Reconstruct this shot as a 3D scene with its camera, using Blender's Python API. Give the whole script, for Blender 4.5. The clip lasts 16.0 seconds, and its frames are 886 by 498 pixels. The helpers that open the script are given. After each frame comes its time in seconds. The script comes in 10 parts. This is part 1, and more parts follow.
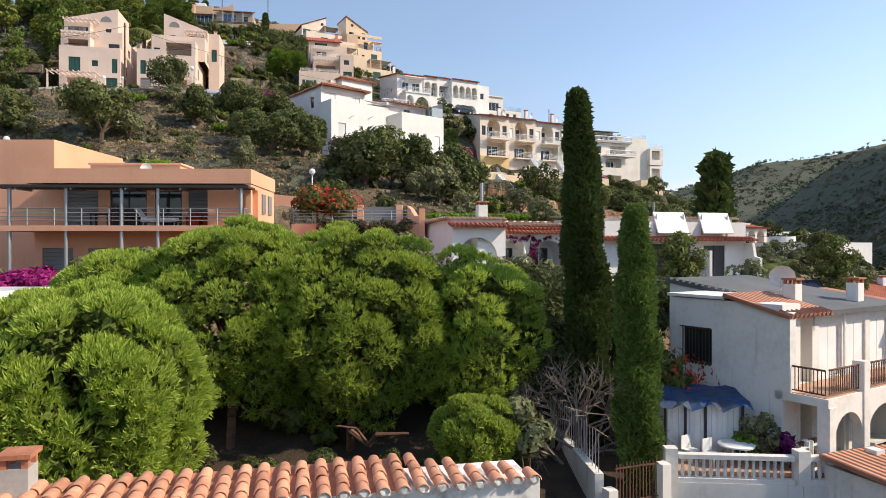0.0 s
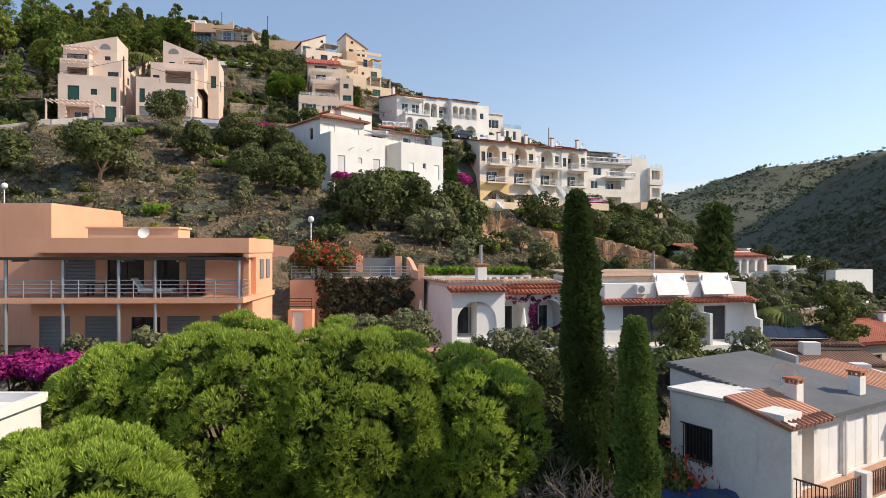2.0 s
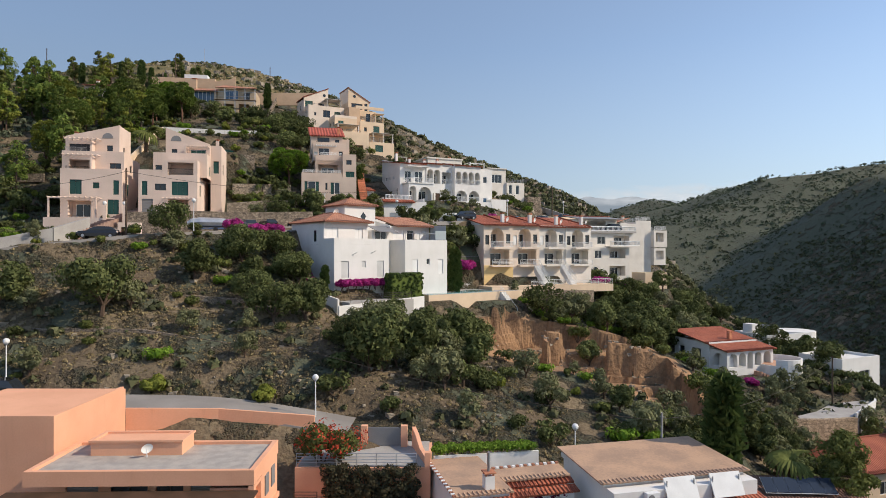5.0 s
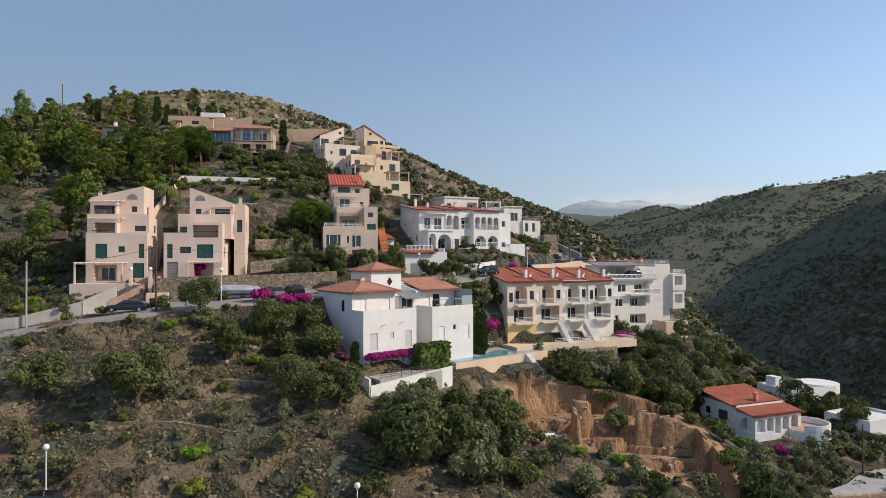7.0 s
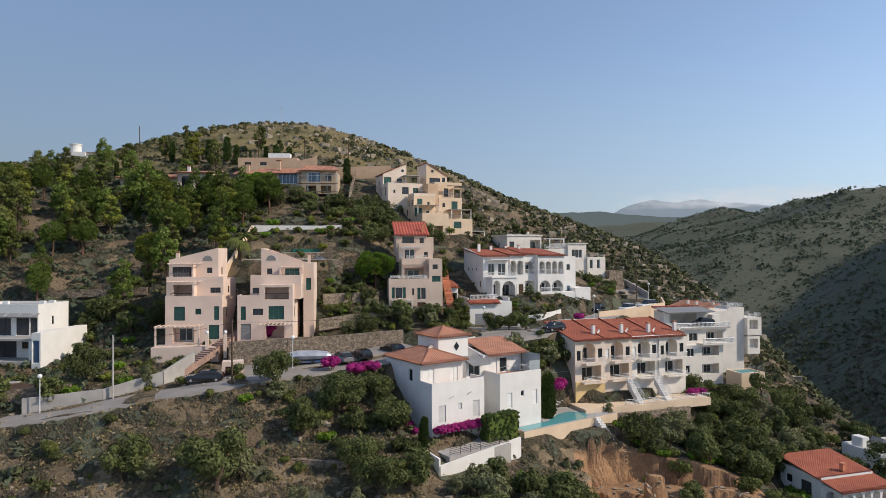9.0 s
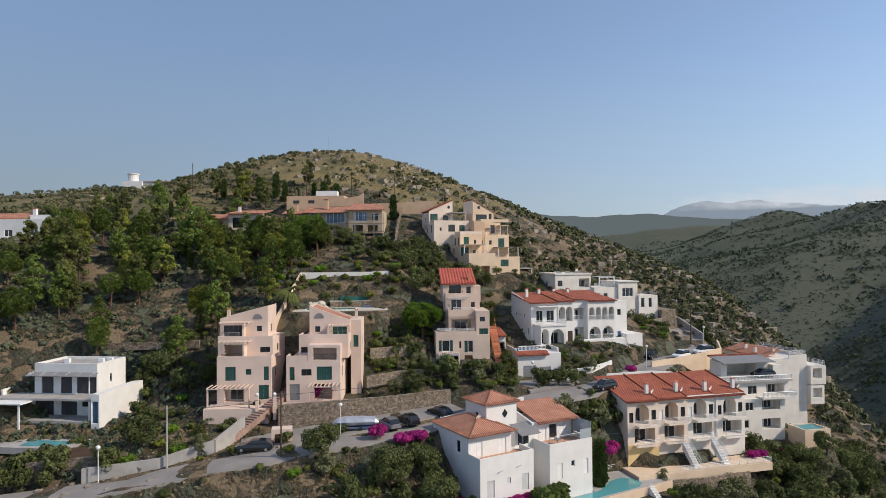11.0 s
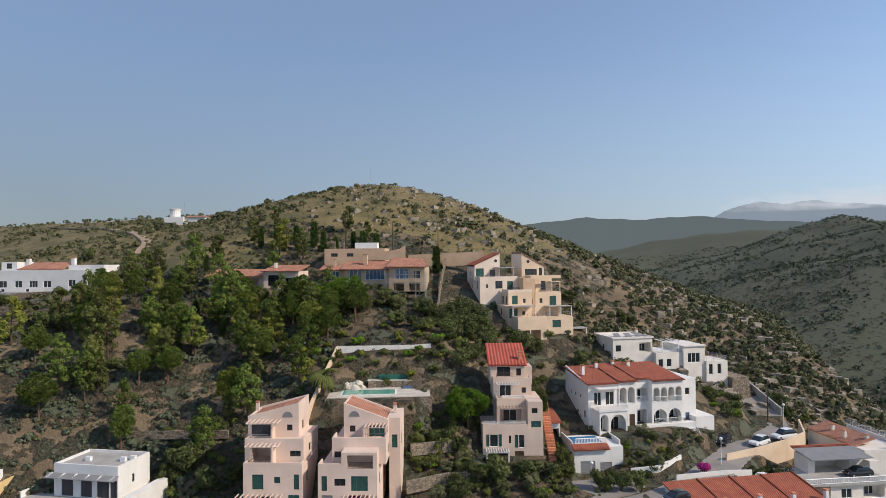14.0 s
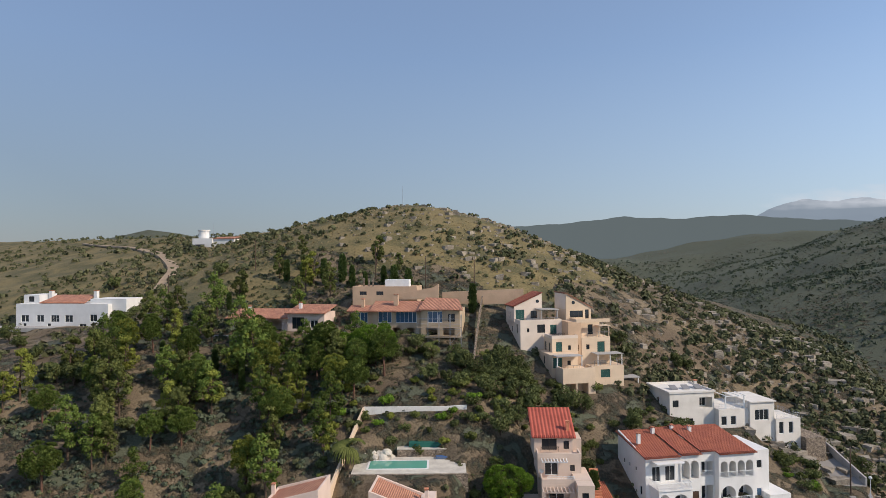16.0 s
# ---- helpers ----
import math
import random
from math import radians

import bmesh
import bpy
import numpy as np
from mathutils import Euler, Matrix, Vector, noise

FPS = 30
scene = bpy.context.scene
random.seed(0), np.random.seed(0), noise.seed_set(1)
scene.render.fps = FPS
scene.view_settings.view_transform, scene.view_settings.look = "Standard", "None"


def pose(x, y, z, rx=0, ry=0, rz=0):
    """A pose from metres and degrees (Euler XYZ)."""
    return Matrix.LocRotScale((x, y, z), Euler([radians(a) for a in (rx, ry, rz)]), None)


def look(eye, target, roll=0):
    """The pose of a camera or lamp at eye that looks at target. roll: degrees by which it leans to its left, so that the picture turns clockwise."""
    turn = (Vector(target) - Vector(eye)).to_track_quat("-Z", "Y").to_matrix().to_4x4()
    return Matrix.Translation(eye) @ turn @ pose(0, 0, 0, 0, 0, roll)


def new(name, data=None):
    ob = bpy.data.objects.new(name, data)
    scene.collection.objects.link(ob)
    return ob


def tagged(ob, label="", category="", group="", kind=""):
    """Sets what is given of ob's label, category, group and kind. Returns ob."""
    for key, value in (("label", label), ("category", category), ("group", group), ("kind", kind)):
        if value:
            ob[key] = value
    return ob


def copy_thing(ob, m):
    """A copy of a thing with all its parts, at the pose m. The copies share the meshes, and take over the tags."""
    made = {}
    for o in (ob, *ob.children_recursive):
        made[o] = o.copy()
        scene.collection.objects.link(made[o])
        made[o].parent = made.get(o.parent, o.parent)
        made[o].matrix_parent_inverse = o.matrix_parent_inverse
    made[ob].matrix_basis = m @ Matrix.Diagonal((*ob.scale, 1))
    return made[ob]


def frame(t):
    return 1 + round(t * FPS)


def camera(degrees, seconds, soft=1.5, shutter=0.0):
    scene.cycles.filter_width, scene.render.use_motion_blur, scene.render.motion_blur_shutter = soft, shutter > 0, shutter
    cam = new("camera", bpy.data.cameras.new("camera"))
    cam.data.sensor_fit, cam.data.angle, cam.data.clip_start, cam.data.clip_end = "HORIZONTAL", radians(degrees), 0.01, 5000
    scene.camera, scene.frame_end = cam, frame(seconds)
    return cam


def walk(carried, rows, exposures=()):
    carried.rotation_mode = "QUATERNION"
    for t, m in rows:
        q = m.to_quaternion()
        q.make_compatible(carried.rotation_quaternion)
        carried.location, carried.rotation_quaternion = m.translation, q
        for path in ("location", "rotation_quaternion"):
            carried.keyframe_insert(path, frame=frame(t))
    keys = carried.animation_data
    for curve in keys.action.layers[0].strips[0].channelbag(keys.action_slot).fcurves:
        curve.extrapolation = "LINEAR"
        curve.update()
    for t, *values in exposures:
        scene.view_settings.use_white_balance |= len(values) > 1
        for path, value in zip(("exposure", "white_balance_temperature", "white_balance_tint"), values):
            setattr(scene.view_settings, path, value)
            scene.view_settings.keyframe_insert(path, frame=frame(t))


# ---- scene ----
cam = camera(70.1, 16.0, 0.5)
METRES, EYE, TILT, LEAN, TURN = 75.0, 10.0, 0.0, 0.0, 0.0
ROWS = [
    (0.0, 0.0, 0.0, 0.0, 0.0, 0.0, -0.0),
    (0.5, 0.0, 0.0006, 0.0081, -0.03, 0.03, -0.02),
    (1.0, 0.0003, 0.0012, 0.0186, -0.03, 0.06, -0.03),
    (1.5, 0.0005, 0.0017, 0.032, -0.03, 0.08, -0.04),
    (2.0, 0.0007, 0.0026, 0.0526, -0.01, 0.12, -0.03),
    (2.5, 0.001, 0.0035, 0.0811, 0.01, 0.15, -0.03),
    (3.0, 0.0012, 0.0043, 0.1108, 0.02, 0.18, -0.02),
    (3.5, 0.0015, 0.0053, 0.14, 0.05, 0.21, 0.01),
    (4.0, 0.002, 0.0068, 0.1697, 0.09, 0.22, 0.03),
    (6.5, -0.0374, 0.0119, 0.3149, 0.14, 0.35, -0.02),
    (7.0, -0.0491, 0.0129, 0.3446, 0.32, 0.43, -0.01),
    (7.5, -0.0496, 0.014, 0.3739, 1.61, 0.47, 0.04),
    (8.0, -0.0516, 0.0144, 0.4042, 2.92, 0.44, 0.09),
    (8.5, -0.0593, 0.0154, 0.4333, 4.14, 0.48, 0.14),
    (9.0, -0.0673, 0.0159, 0.4628, 5.47, 0.51, 0.21),
    (11.5, -0.072, 0.0406, 0.6063, 10.73, 0.77, 0.48),
    (12.0, -0.0749, 0.0565, 0.6347, 11.81, 0.82, 0.52),
    (12.5, -0.0794, 0.0751, 0.6637, 12.28, 0.84, 0.51),
    (13.0, -0.0841, 0.0984, 0.6917, 12.75, 0.87, 0.52),
    (13.5, -0.0899, 0.1263, 0.7203, 13.21, 0.88, 0.52),
    (14.0, -0.097, 0.1597, 0.7497, 13.68, 0.87, 0.53),
    (14.5, -0.1049, 0.1946, 0.7786, 14.22, 0.85, 0.51),
    (15.0, -0.1141, 0.2295, 0.8078, 14.9, 0.8, 0.54),
    (15.5, -0.1245, 0.2666, 0.8373, 16.24, 0.74, 0.56),
    (16.0, -0.1352, 0.3039, 0.8684, 16.88, 0.73, 0.56),
]
walk(cam, [(t, pose(0, 0, EYE, TILT, LEAN, TURN) @ pose(METRES * x, METRES * y, METRES * z, 90 + pitch, roll, yaw)) for t, x, y, z, yaw, pitch, roll in ROWS], exposures=((0.0, 0.52, 7050, 12), (1.5, 0.44, 7050, 12), (3.0, 0.24, 7050, 12), (4.2, 0.12, 6950, 12), (6.3, 0.05, 6850, 12), (9.2, -0.02, 6700, 12), (16.0, 0.0, 6650, 13)))

# ---- world, sun, exposure ----
SUN_AZ, SUN_EL = 99.0, 37.0          # degrees clockwise from +y, degrees above the horizon
world = bpy.data.worlds.new("sky")
scene.world = world
world.use_nodes = True
wn = world.node_tree
sky = wn.nodes.new("ShaderNodeTexSky")
sky.sky_type, sky.sun_disc = "NISHITA", False
sky.sun_elevation, sky.sun_rotation = radians(SUN_EL), radians(-SUN_AZ)
sky.air_density, sky.dust_density, sky.ozone_density = 0.95, 0.2, 2.8
haze = wn.nodes.new("ShaderNodeMix")          # a thin even veil of high haze over the clear sky
haze.data_type, haze.inputs[0].default_value = "RGBA", 0.25
haze.inputs[7].default_value = (2.2, 2.75, 3.5, 1)
wn.links.new(sky.outputs[0], haze.inputs[6])
# the haze glows towards the sun and dims away from it
where, dot, glow = wn.nodes.new("ShaderNodeTexCoord"), wn.nodes.new("ShaderNodeVectorMath"), wn.nodes.new("ShaderNodeMapRange")
dot.operation = "DOT_PRODUCT"
dot.inputs[1].default_value = (math.sin(radians(SUN_AZ)) * math.cos(radians(SUN_EL)), math.cos(radians(SUN_AZ)) * math.cos(radians(SUN_EL)), math.sin(radians(SUN_EL)))
glow.inputs[1].default_value, glow.inputs[2].default_value = -0.6, 0.55
glow.inputs[3].default_value, glow.inputs[4].default_value = 0.62, 1.42
tint = wn.nodes.new("ShaderNodeVectorMath")
tint.operation = "SCALE"
wn.links.new(where.outputs["Generated"], dot.inputs[0])
wn.links.new(dot.outputs["Value"], glow.inputs[0])
low, veil_ = wn.nodes.new("ShaderNodeSeparateXYZ"), wn.nodes.new("ShaderNodeMapRange")
veil_.inputs[1].default_value, veil_.inputs[2].default_value = 0.0, 0.3
veil_.inputs[3].default_value, veil_.inputs[4].default_value = 0.8, 0.22
wn.links.new(where.outputs["Generated"], low.inputs[0])
wn.links.new(low.outputs[2], veil_.inputs[0])
wn.links.new(veil_.outputs[0], haze.inputs[0])
wn.links.new(haze.outputs[2], tint.inputs[0])
wn.links.new(glow.outputs[0], tint.inputs["Scale"])
wn.links.new(tint.outputs[0], wn.nodes["Background"].inputs[0])
wn.nodes["Background"].inputs[1].default_value = 0.145
sun_data = bpy.data.lights.new("sun", "SUN")
sun_data.energy, sun_data.angle, sun_data.color = 3.9, radians(0.6), (1.0, 0.90, 0.76)
sun = new("sun", sun_data)
sun.matrix_world = look((0, 0, 300), (-math.sin(radians(SUN_AZ)) * 100, -math.cos(radians(SUN_AZ)) * 100, 300 - 100 * math.tan(radians(SUN_EL))))
scene.view_settings.exposure = 0.0


# ---- materials ----
def mat(name, col, col2=None, scale=1.0, fine=12.0, rough=0.85, bump=0.3, dist=0.02, metal=0.0, vary=0.0, spec=0.3, mix=(0.35, 0.65), detail=4.0):
    """A surface of two colours mixed at two scales, with fine relief; vary: how much whole pieces differ."""
    m = bpy.data.materials.new(name)
    m.use_nodes = True
    n, l = m.node_tree.nodes, m.node_tree.links
    b = n["Principled BSDF"]
    b.inputs["Roughness"].default_value, b.inputs["Metallic"].default_value = rough, metal
    b.inputs["Specular IOR Level"].default_value = spec
    tc = n.new("ShaderNodeTexCoord")
    big, small = n.new("ShaderNodeTexNoise"), n.new("ShaderNodeTexNoise")
    big.inputs["Scale"].default_value, small.inputs["Scale"].default_value = scale, fine
    big.inputs["Detail"].default_value = small.inputs["Detail"].default_value = detail
    for q in (big, small):
        l.new(tc.outputs["Object"], q.inputs["Vector"])
    add = n.new("ShaderNodeMath")
    add.operation = "ADD"
    half = n.new("ShaderNodeMath")
    half.operation, half.inputs[1].default_value = "MULTIPLY_ADD", 0.5
    l.new(small.outputs["Fac"], half.inputs[0])
    half.inputs[2].default_value = -0.25
    l.new(big.outputs["Fac"], add.inputs[0])
    l.new(half.outputs[0], add.inputs[1])
    ramp = n.new("ShaderNodeValToRGB")
    ramp.color_ramp.elements[0].position, ramp.color_ramp.elements[1].position = mix
    ramp.color_ramp.elements[0].color = (*col, 1)
    ramp.color_ramp.elements[1].color = (*(col2 or [c * 0.8 for c in col]), 1)
    l.new(add.outputs[0], ramp.inputs[0])
    out = ramp.outputs[0]
    if vary:
        info = n.new("ShaderNodeObjectInfo")
        hsv = n.new("ShaderNodeHueSaturation")
        rng = n.new("ShaderNodeMapRange")
        rng.inputs[3].default_value, rng.inputs[4].default_value = 1 - vary, 1 + vary
        l.new(info.outputs["Random"], rng.inputs[0])
        l.new(rng.outputs[0], hsv.inputs["Value"])
        l.new(out, hsv.inputs["Color"])
        out = hsv.outputs[0]
    l.new(out, b.inputs["Base Color"])
    if bump:
        bp = n.new("ShaderNodeBump")
        bp.inputs["Strength"].default_value, bp.inputs["Distance"].default_value = bump, dist
        l.new(small.outputs["Fac"], bp.inputs["Height"])
        l.new(bp.outputs[0], b.inputs["Normal"])
    return m


def leaf_mat(name, col, col2, island=0.35, trans=0.25):
    """Foliage: each leaf or clump a little different, thin enough to let some light through."""
    m = bpy.data.materials.new(name)
    m.use_nodes = True
    n, l = m.node_tree.nodes, m.node_tree.links
    b = n["Principled BSDF"]
    b.inputs["Roughness"].default_value, b.inputs["Specular IOR Level"].default_value = 0.75, 0.08
    geo, info = n.new("ShaderNodeNewGeometry"), n.new("ShaderNodeObjectInfo")
    mx = n.new("ShaderNodeMix")
    mx.data_type = "RGBA"
    mx.inputs[6].default_value, mx.inputs[7].default_value = (*col, 1), (*col2, 1)
    l.new(geo.outputs["Random Per Island"], mx.inputs[0])
    hsv = n.new("ShaderNodeHueSaturation")
    rng = n.new("ShaderNodeMapRange")
    rng.inputs[3].default_value, rng.inputs[4].default_value = 1 - island, 1 + island
    l.new(info.outputs["Random"], rng.inputs[0])
    l.new(rng.outputs[0], hsv.inputs["Value"])
    l.new(mx.outputs[2], hsv.inputs["Color"])
    l.new(hsv.outputs[0], b.inputs["Base Color"])
    if trans:
        tr, ms = n.new("ShaderNodeBsdfTranslucent"), n.new("ShaderNodeMixShader")
        l.new(hsv.outputs[0], tr.inputs[0])
        ms.inputs[0].default_value = trans
        l.new(b.outputs[0], ms.inputs[1])
        l.new(tr.outputs[0], ms.inputs[2])
        l.new(ms.outputs[0], n["Material Output"].inputs[0])
    return m


def tile_mat(name, col, col2, pitch=0.28):
    """Roof tiles in rolls that run down the slope (along the object's y), with courses across."""
    m = mat(name, col, col2, 0.7, 9.0, 0.85, 0.2, 0.01)
    n, l = m.node_tree.nodes, m.node_tree.links
    b = n["Principled BSDF"]
    tc = n["Texture Coordinate"]
    w1, w2 = n.new("ShaderNodeTexWave"), n.new("ShaderNodeTexWave")
    w1.bands_direction, w2.bands_direction = "X", "Y"
    w2.wave_profile = "SAW"
    w1.inputs["Scale"].default_value = 0.314 / pitch
    w2.inputs["Scale"].default_value = 0.314 / 0.4
    l.new(tc.outputs["UV"], w1.inputs["Vector"])
    l.new(tc.outputs["UV"], w2.inputs["Vector"])
    mul = n.new("ShaderNodeMath")
    mul.operation, mul.inputs[1].default_value = "MULTIPLY_ADD", 0.25
    l.new(w2.outputs["Fac"], mul.inputs[0])
    l.new(w1.outputs["Fac"], mul.inputs[2])
    bp = n.new("ShaderNodeBump")
    bp.inputs["Strength"].default_value, bp.inputs["Distance"].default_value = 0.9, 0.09
    l.new(mul.outputs[0], bp.inputs["Height"])
    l.new(bp.outputs[0], b.inputs["Normal"])
    # the gaps between the rolls are coloured darker
    old = b.inputs["Base Color"].links[0].from_socket
    mx = n.new("ShaderNodeMix")
    mx.data_type, mx.blend_type = "RGBA", "MULTIPLY"
    mx.inputs[0].default_value = 0.55
    rp = n.new("ShaderNodeValToRGB")
    rp.color_ramp.elements[0].color, rp.color_ramp.elements[1].color = (0.35, 0.3, 0.28, 1), (1, 1, 1, 1)
    rp.color_ramp.elements[1].position = 0.45
    l.new(w1.outputs["Fac"], rp.inputs[0])
    l.new(old, mx.inputs[6])
    l.new(rp.outputs[0], mx.inputs[7])
    l.new(mx.outputs[2], b.inputs["Base Color"])
    return m


def streaked(m, low=0.5, lo=0.60, hi=0.74):
    """Dark rain streaks that run down a rendered wall."""
    n, l = m.node_tree.nodes, m.node_tree.links
    b, tc = n["Principled BSDF"], n["Texture Coordinate"]
    long_, run, ramp, sc = n.new("ShaderNodeMapping"), n.new("ShaderNodeTexNoise"), n.new("ShaderNodeMapRange"), n.new("ShaderNodeVectorMath")
    long_.inputs["Scale"].default_value = (3.2, 3.2, 0.32)
    run.inputs["Scale"].default_value, run.inputs["Detail"].default_value = 1.0, 5
    ramp.inputs[1].default_value, ramp.inputs[2].default_value = lo, hi
    ramp.inputs[3].default_value, ramp.inputs[4].default_value = 1.0, low
    sc.operation = "SCALE"
    l.new(tc.outputs["Object"], long_.inputs["Vector"])
    l.new(long_.outputs[0], run.inputs["Vector"])
    l.new(run.outputs["Fac"], ramp.inputs[0])
    l.new(b.inputs["Base Color"].links[0].from_socket, sc.inputs[0])
    l.new(ramp.outputs[0], sc.inputs["Scale"])
    l.new(sc.outputs[0], b.inputs["Base Color"])
    return m


def stone_mat(name, col, col2, scale):
    """Rough walling: stones of differing tone with dark recessed joints."""
    m = mat(name, col, col2, 2.2, 9, 0.95, 0.5, 0.03)
    n, l = m.node_tree.nodes, m.node_tree.links
    b, tc = n["Principled BSDF"], n["Texture Coordinate"]
    flat = n.new("ShaderNodeMapping")
    flat.inputs["Scale"].default_value = (1, 1, 1.9)
    l.new(tc.outputs["Object"], flat.inputs["Vector"])
    cell, gap = n.new("ShaderNodeTexVoronoi"), n.new("ShaderNodeTexVoronoi")
    gap.feature = "DISTANCE_TO_EDGE"
    for q in (cell, gap):
        q.inputs["Scale"].default_value = scale
        l.new(flat.outputs[0], q.inputs["Vector"])
    tone = n.new("ShaderNodeMix")
    tone.data_type, tone.blend_type, tone.inputs[0].default_value = "RGBA", "MULTIPLY", 0.55
    grey = n.new("ShaderNodeRGBToBW")
    l.new(cell.outputs["Color"], grey.inputs[0])
    l.new(b.inputs["Base Color"].links[0].from_socket, tone.inputs[6])
    l.new(grey.outputs[0], tone.inputs[7])
    joint = n.new("ShaderNodeMapRange")
    joint.inputs[1].default_value, joint.inputs[2].default_value = 0.0, 0.09
    joint.inputs[3].default_value, joint.inputs[4].default_value = 0.45, 1.25
    l.new(gap.outputs["Distance"], joint.inputs[0])
    sc = n.new("ShaderNodeVectorMath")
    sc.operation = "SCALE"
    l.new(tone.outputs[2], sc.inputs[0])
    l.new(joint.outputs[0], sc.inputs["Scale"])
    l.new(sc.outputs[0], b.inputs["Base Color"])
    bp = n.new("ShaderNodeBump")
    bp.inputs["Strength"].default_value, bp.inputs["Distance"].default_value = 0.9, 0.06
    l.new(joint.outputs[0], bp.inputs["Height"])
    l.new(n["Bump"].outputs[0], bp.inputs["Normal"])
    l.new(bp.outputs[0], b.inputs["Normal"])
    return m


def glass_mat(name, col):
    m = bpy.data.materials.new(name)
    m.use_nodes = True
    b = m.node_tree.nodes["Principled BSDF"]
    b.inputs["Base Color"].default_value = (*col, 1)
    b.inputs["Roughness"].default_value, b.inputs["Specular IOR Level"].default_value = 0.06, 0.7
    return m


WHITE = streaked(mat("white_render", (0.76, 0.74, 0.71), (0.66, 0.645, 0.61), 0.5, 14, 0.9, 0.15, 0.01, mix=(0.3, 0.8)), 0.93, 0.58, 0.78)
OLDWHITE = streaked(mat("weathered_white_render", (0.74, 0.71, 0.66), (0.56, 0.53, 0.47), 0.7, 5, 0.92, 0.25, 0.01, mix=(0.45, 0.85)), 0.68, 0.62, 0.8)
PINK = streaked(mat("pink_render", (0.73, 0.575, 0.48), (0.65, 0.505, 0.415), 0.35, 10, 0.9, 0.15, 0.01), 0.93, 0.58, 0.78)
ORANGE = streaked(mat("orange_render", (0.82, 0.425, 0.265), (0.75, 0.375, 0.23), 0.35, 10, 0.9, 0.15, 0.01), 0.93, 0.58, 0.78)
BEIGE = streaked(mat("cream_render", (0.72, 0.56, 0.40), (0.63, 0.48, 0.34), 0.35, 10, 0.9, 0.15, 0.01), 0.93, 0.58, 0.78)
TAN = streaked(mat("tan_render", (0.66, 0.52, 0.42), (0.58, 0.45, 0.36), 0.35, 10, 0.9, 0.15, 0.01), 0.93, 0.58, 0.78)
YELLOW = mat("yellow_render", (0.72, 0.52, 0.26), (0.64, 0.46, 0.22), 0.35, 10, 0.9, 0.15, 0.01)
CONCRETE = mat("concrete", (0.42, 0.40, 0.37), (0.33, 0.31, 0.29), 0.5, 12, 0.92, 0.3, 0.01)
GRAVEL = mat("gravel", (0.46, 0.41, 0.36), (0.34, 0.31, 0.28), 1.2, 30, 0.95, 0.6, 0.03)
ASPHALT = mat("asphalt", (0.30, 0.275, 0.25), (0.24, 0.22, 0.20), 0.3, 25, 0.95, 0.3, 0.01)
SLATE = mat("grey_roof_felt", (0.15, 0.155, 0.16), (0.115, 0.12, 0.125), 0.4, 8, 0.9, 0.2, 0.01)
STONE = stone_mat("drystone", (0.38, 0.30, 0.22), (0.20, 0.16, 0.125), 2.6)
TANRUBBLE = stone_mat("garden_rubble", (0.42, 0.34, 0.25), (0.26, 0.21, 0.16), 2.6)
SHUTTER = mat("dark_shutter", (0.06, 0.06, 0.065), (0.045, 0.045, 0.05), 0.5, 20, 0.6, 0.1, 0.01)
GREYSHUT = mat("grey_shutter", (0.24, 0.235, 0.235), (0.2, 0.2, 0.2), 0.5, 20, 0.6, 0.1, 0.01)
GREEN = mat("green_shutter", (0.03, 0.10, 0.085), (0.02, 0.07, 0.06), 0.6, 20, 0.6, 0.1, 0.01)
WOODD = mat("dark_wood", (0.09, 0.05, 0.03), (0.06, 0.035, 0.02), 1.0, 20, 0.7, 0.2, 0.01)
METAL = mat("galvanised_steel", (0.45, 0.46, 0.47), (0.38, 0.39, 0.4), 1.0, 20, 0.45, 0.05, 0.005, metal=0.7)
WHITEPAINT = mat("white_paint", (0.8, 0.8, 0.78), (0.72, 0.72, 0.7), 1.0, 20, 0.6, 0.05, 0.005)
DARKMETAL = mat("dark_metal", (0.05, 0.045, 0.04), (0.07, 0.055, 0.045), 1.0, 20, 0.6, 0.1, 0.005, metal=0.4)
GLASS = glass_mat("window_glass", (0.02, 0.025, 0.03))
BLUEGLASS = glass_mat("blue_window_glass", (0.06, 0.12, 0.2))
POOL = glass_mat("pool_water", (0.10, 0.34, 0.36))
DARKPOOL = glass_mat("dark_pool_water", (0.01, 0.025, 0.09))
ROOF = tile_mat("red_roof_tiles", (0.44, 0.135, 0.075), (0.34, 0.10, 0.06))
ROOFP = tile_mat("pale_roof_tiles", (0.56, 0.27, 0.17), (0.44, 0.2, 0.13))
TERRACOTTA = mat("terracotta", (0.55, 0.23, 0.13), (0.42, 0.16, 0.09), 3.0, 20, 0.9, 0.3, 0.01, vary=0.25)
PAVING = mat("terracotta_paving", (0.52, 0.31, 0.21), (0.44, 0.26, 0.18), 1.0, 15, 0.9, 0.2, 0.01)
BARK = mat("bark", (0.13, 0.085, 0.06), (0.07, 0.05, 0.035), 3.0, 14, 0.95, 0.8, 0.05)
DEADWOOD = mat("dead_wood", (0.27, 0.22, 0.185), (0.18, 0.145, 0.12), 3.0, 14, 0.95, 0.4, 0.02)
L_PINE = leaf_mat("pine_needles", (0.24, 0.335, 0.05), (0.5, 0.6, 0.125), 0.1, 0.5)
L_WOOD = leaf_mat("woodland_needles", (0.07, 0.11, 0.024), (0.155, 0.20, 0.045), 0.35, 0.25)
L_OAK = leaf_mat("oak_leaves", (0.056, 0.072, 0.026), (0.15, 0.168, 0.062), 0.3, 0.25)
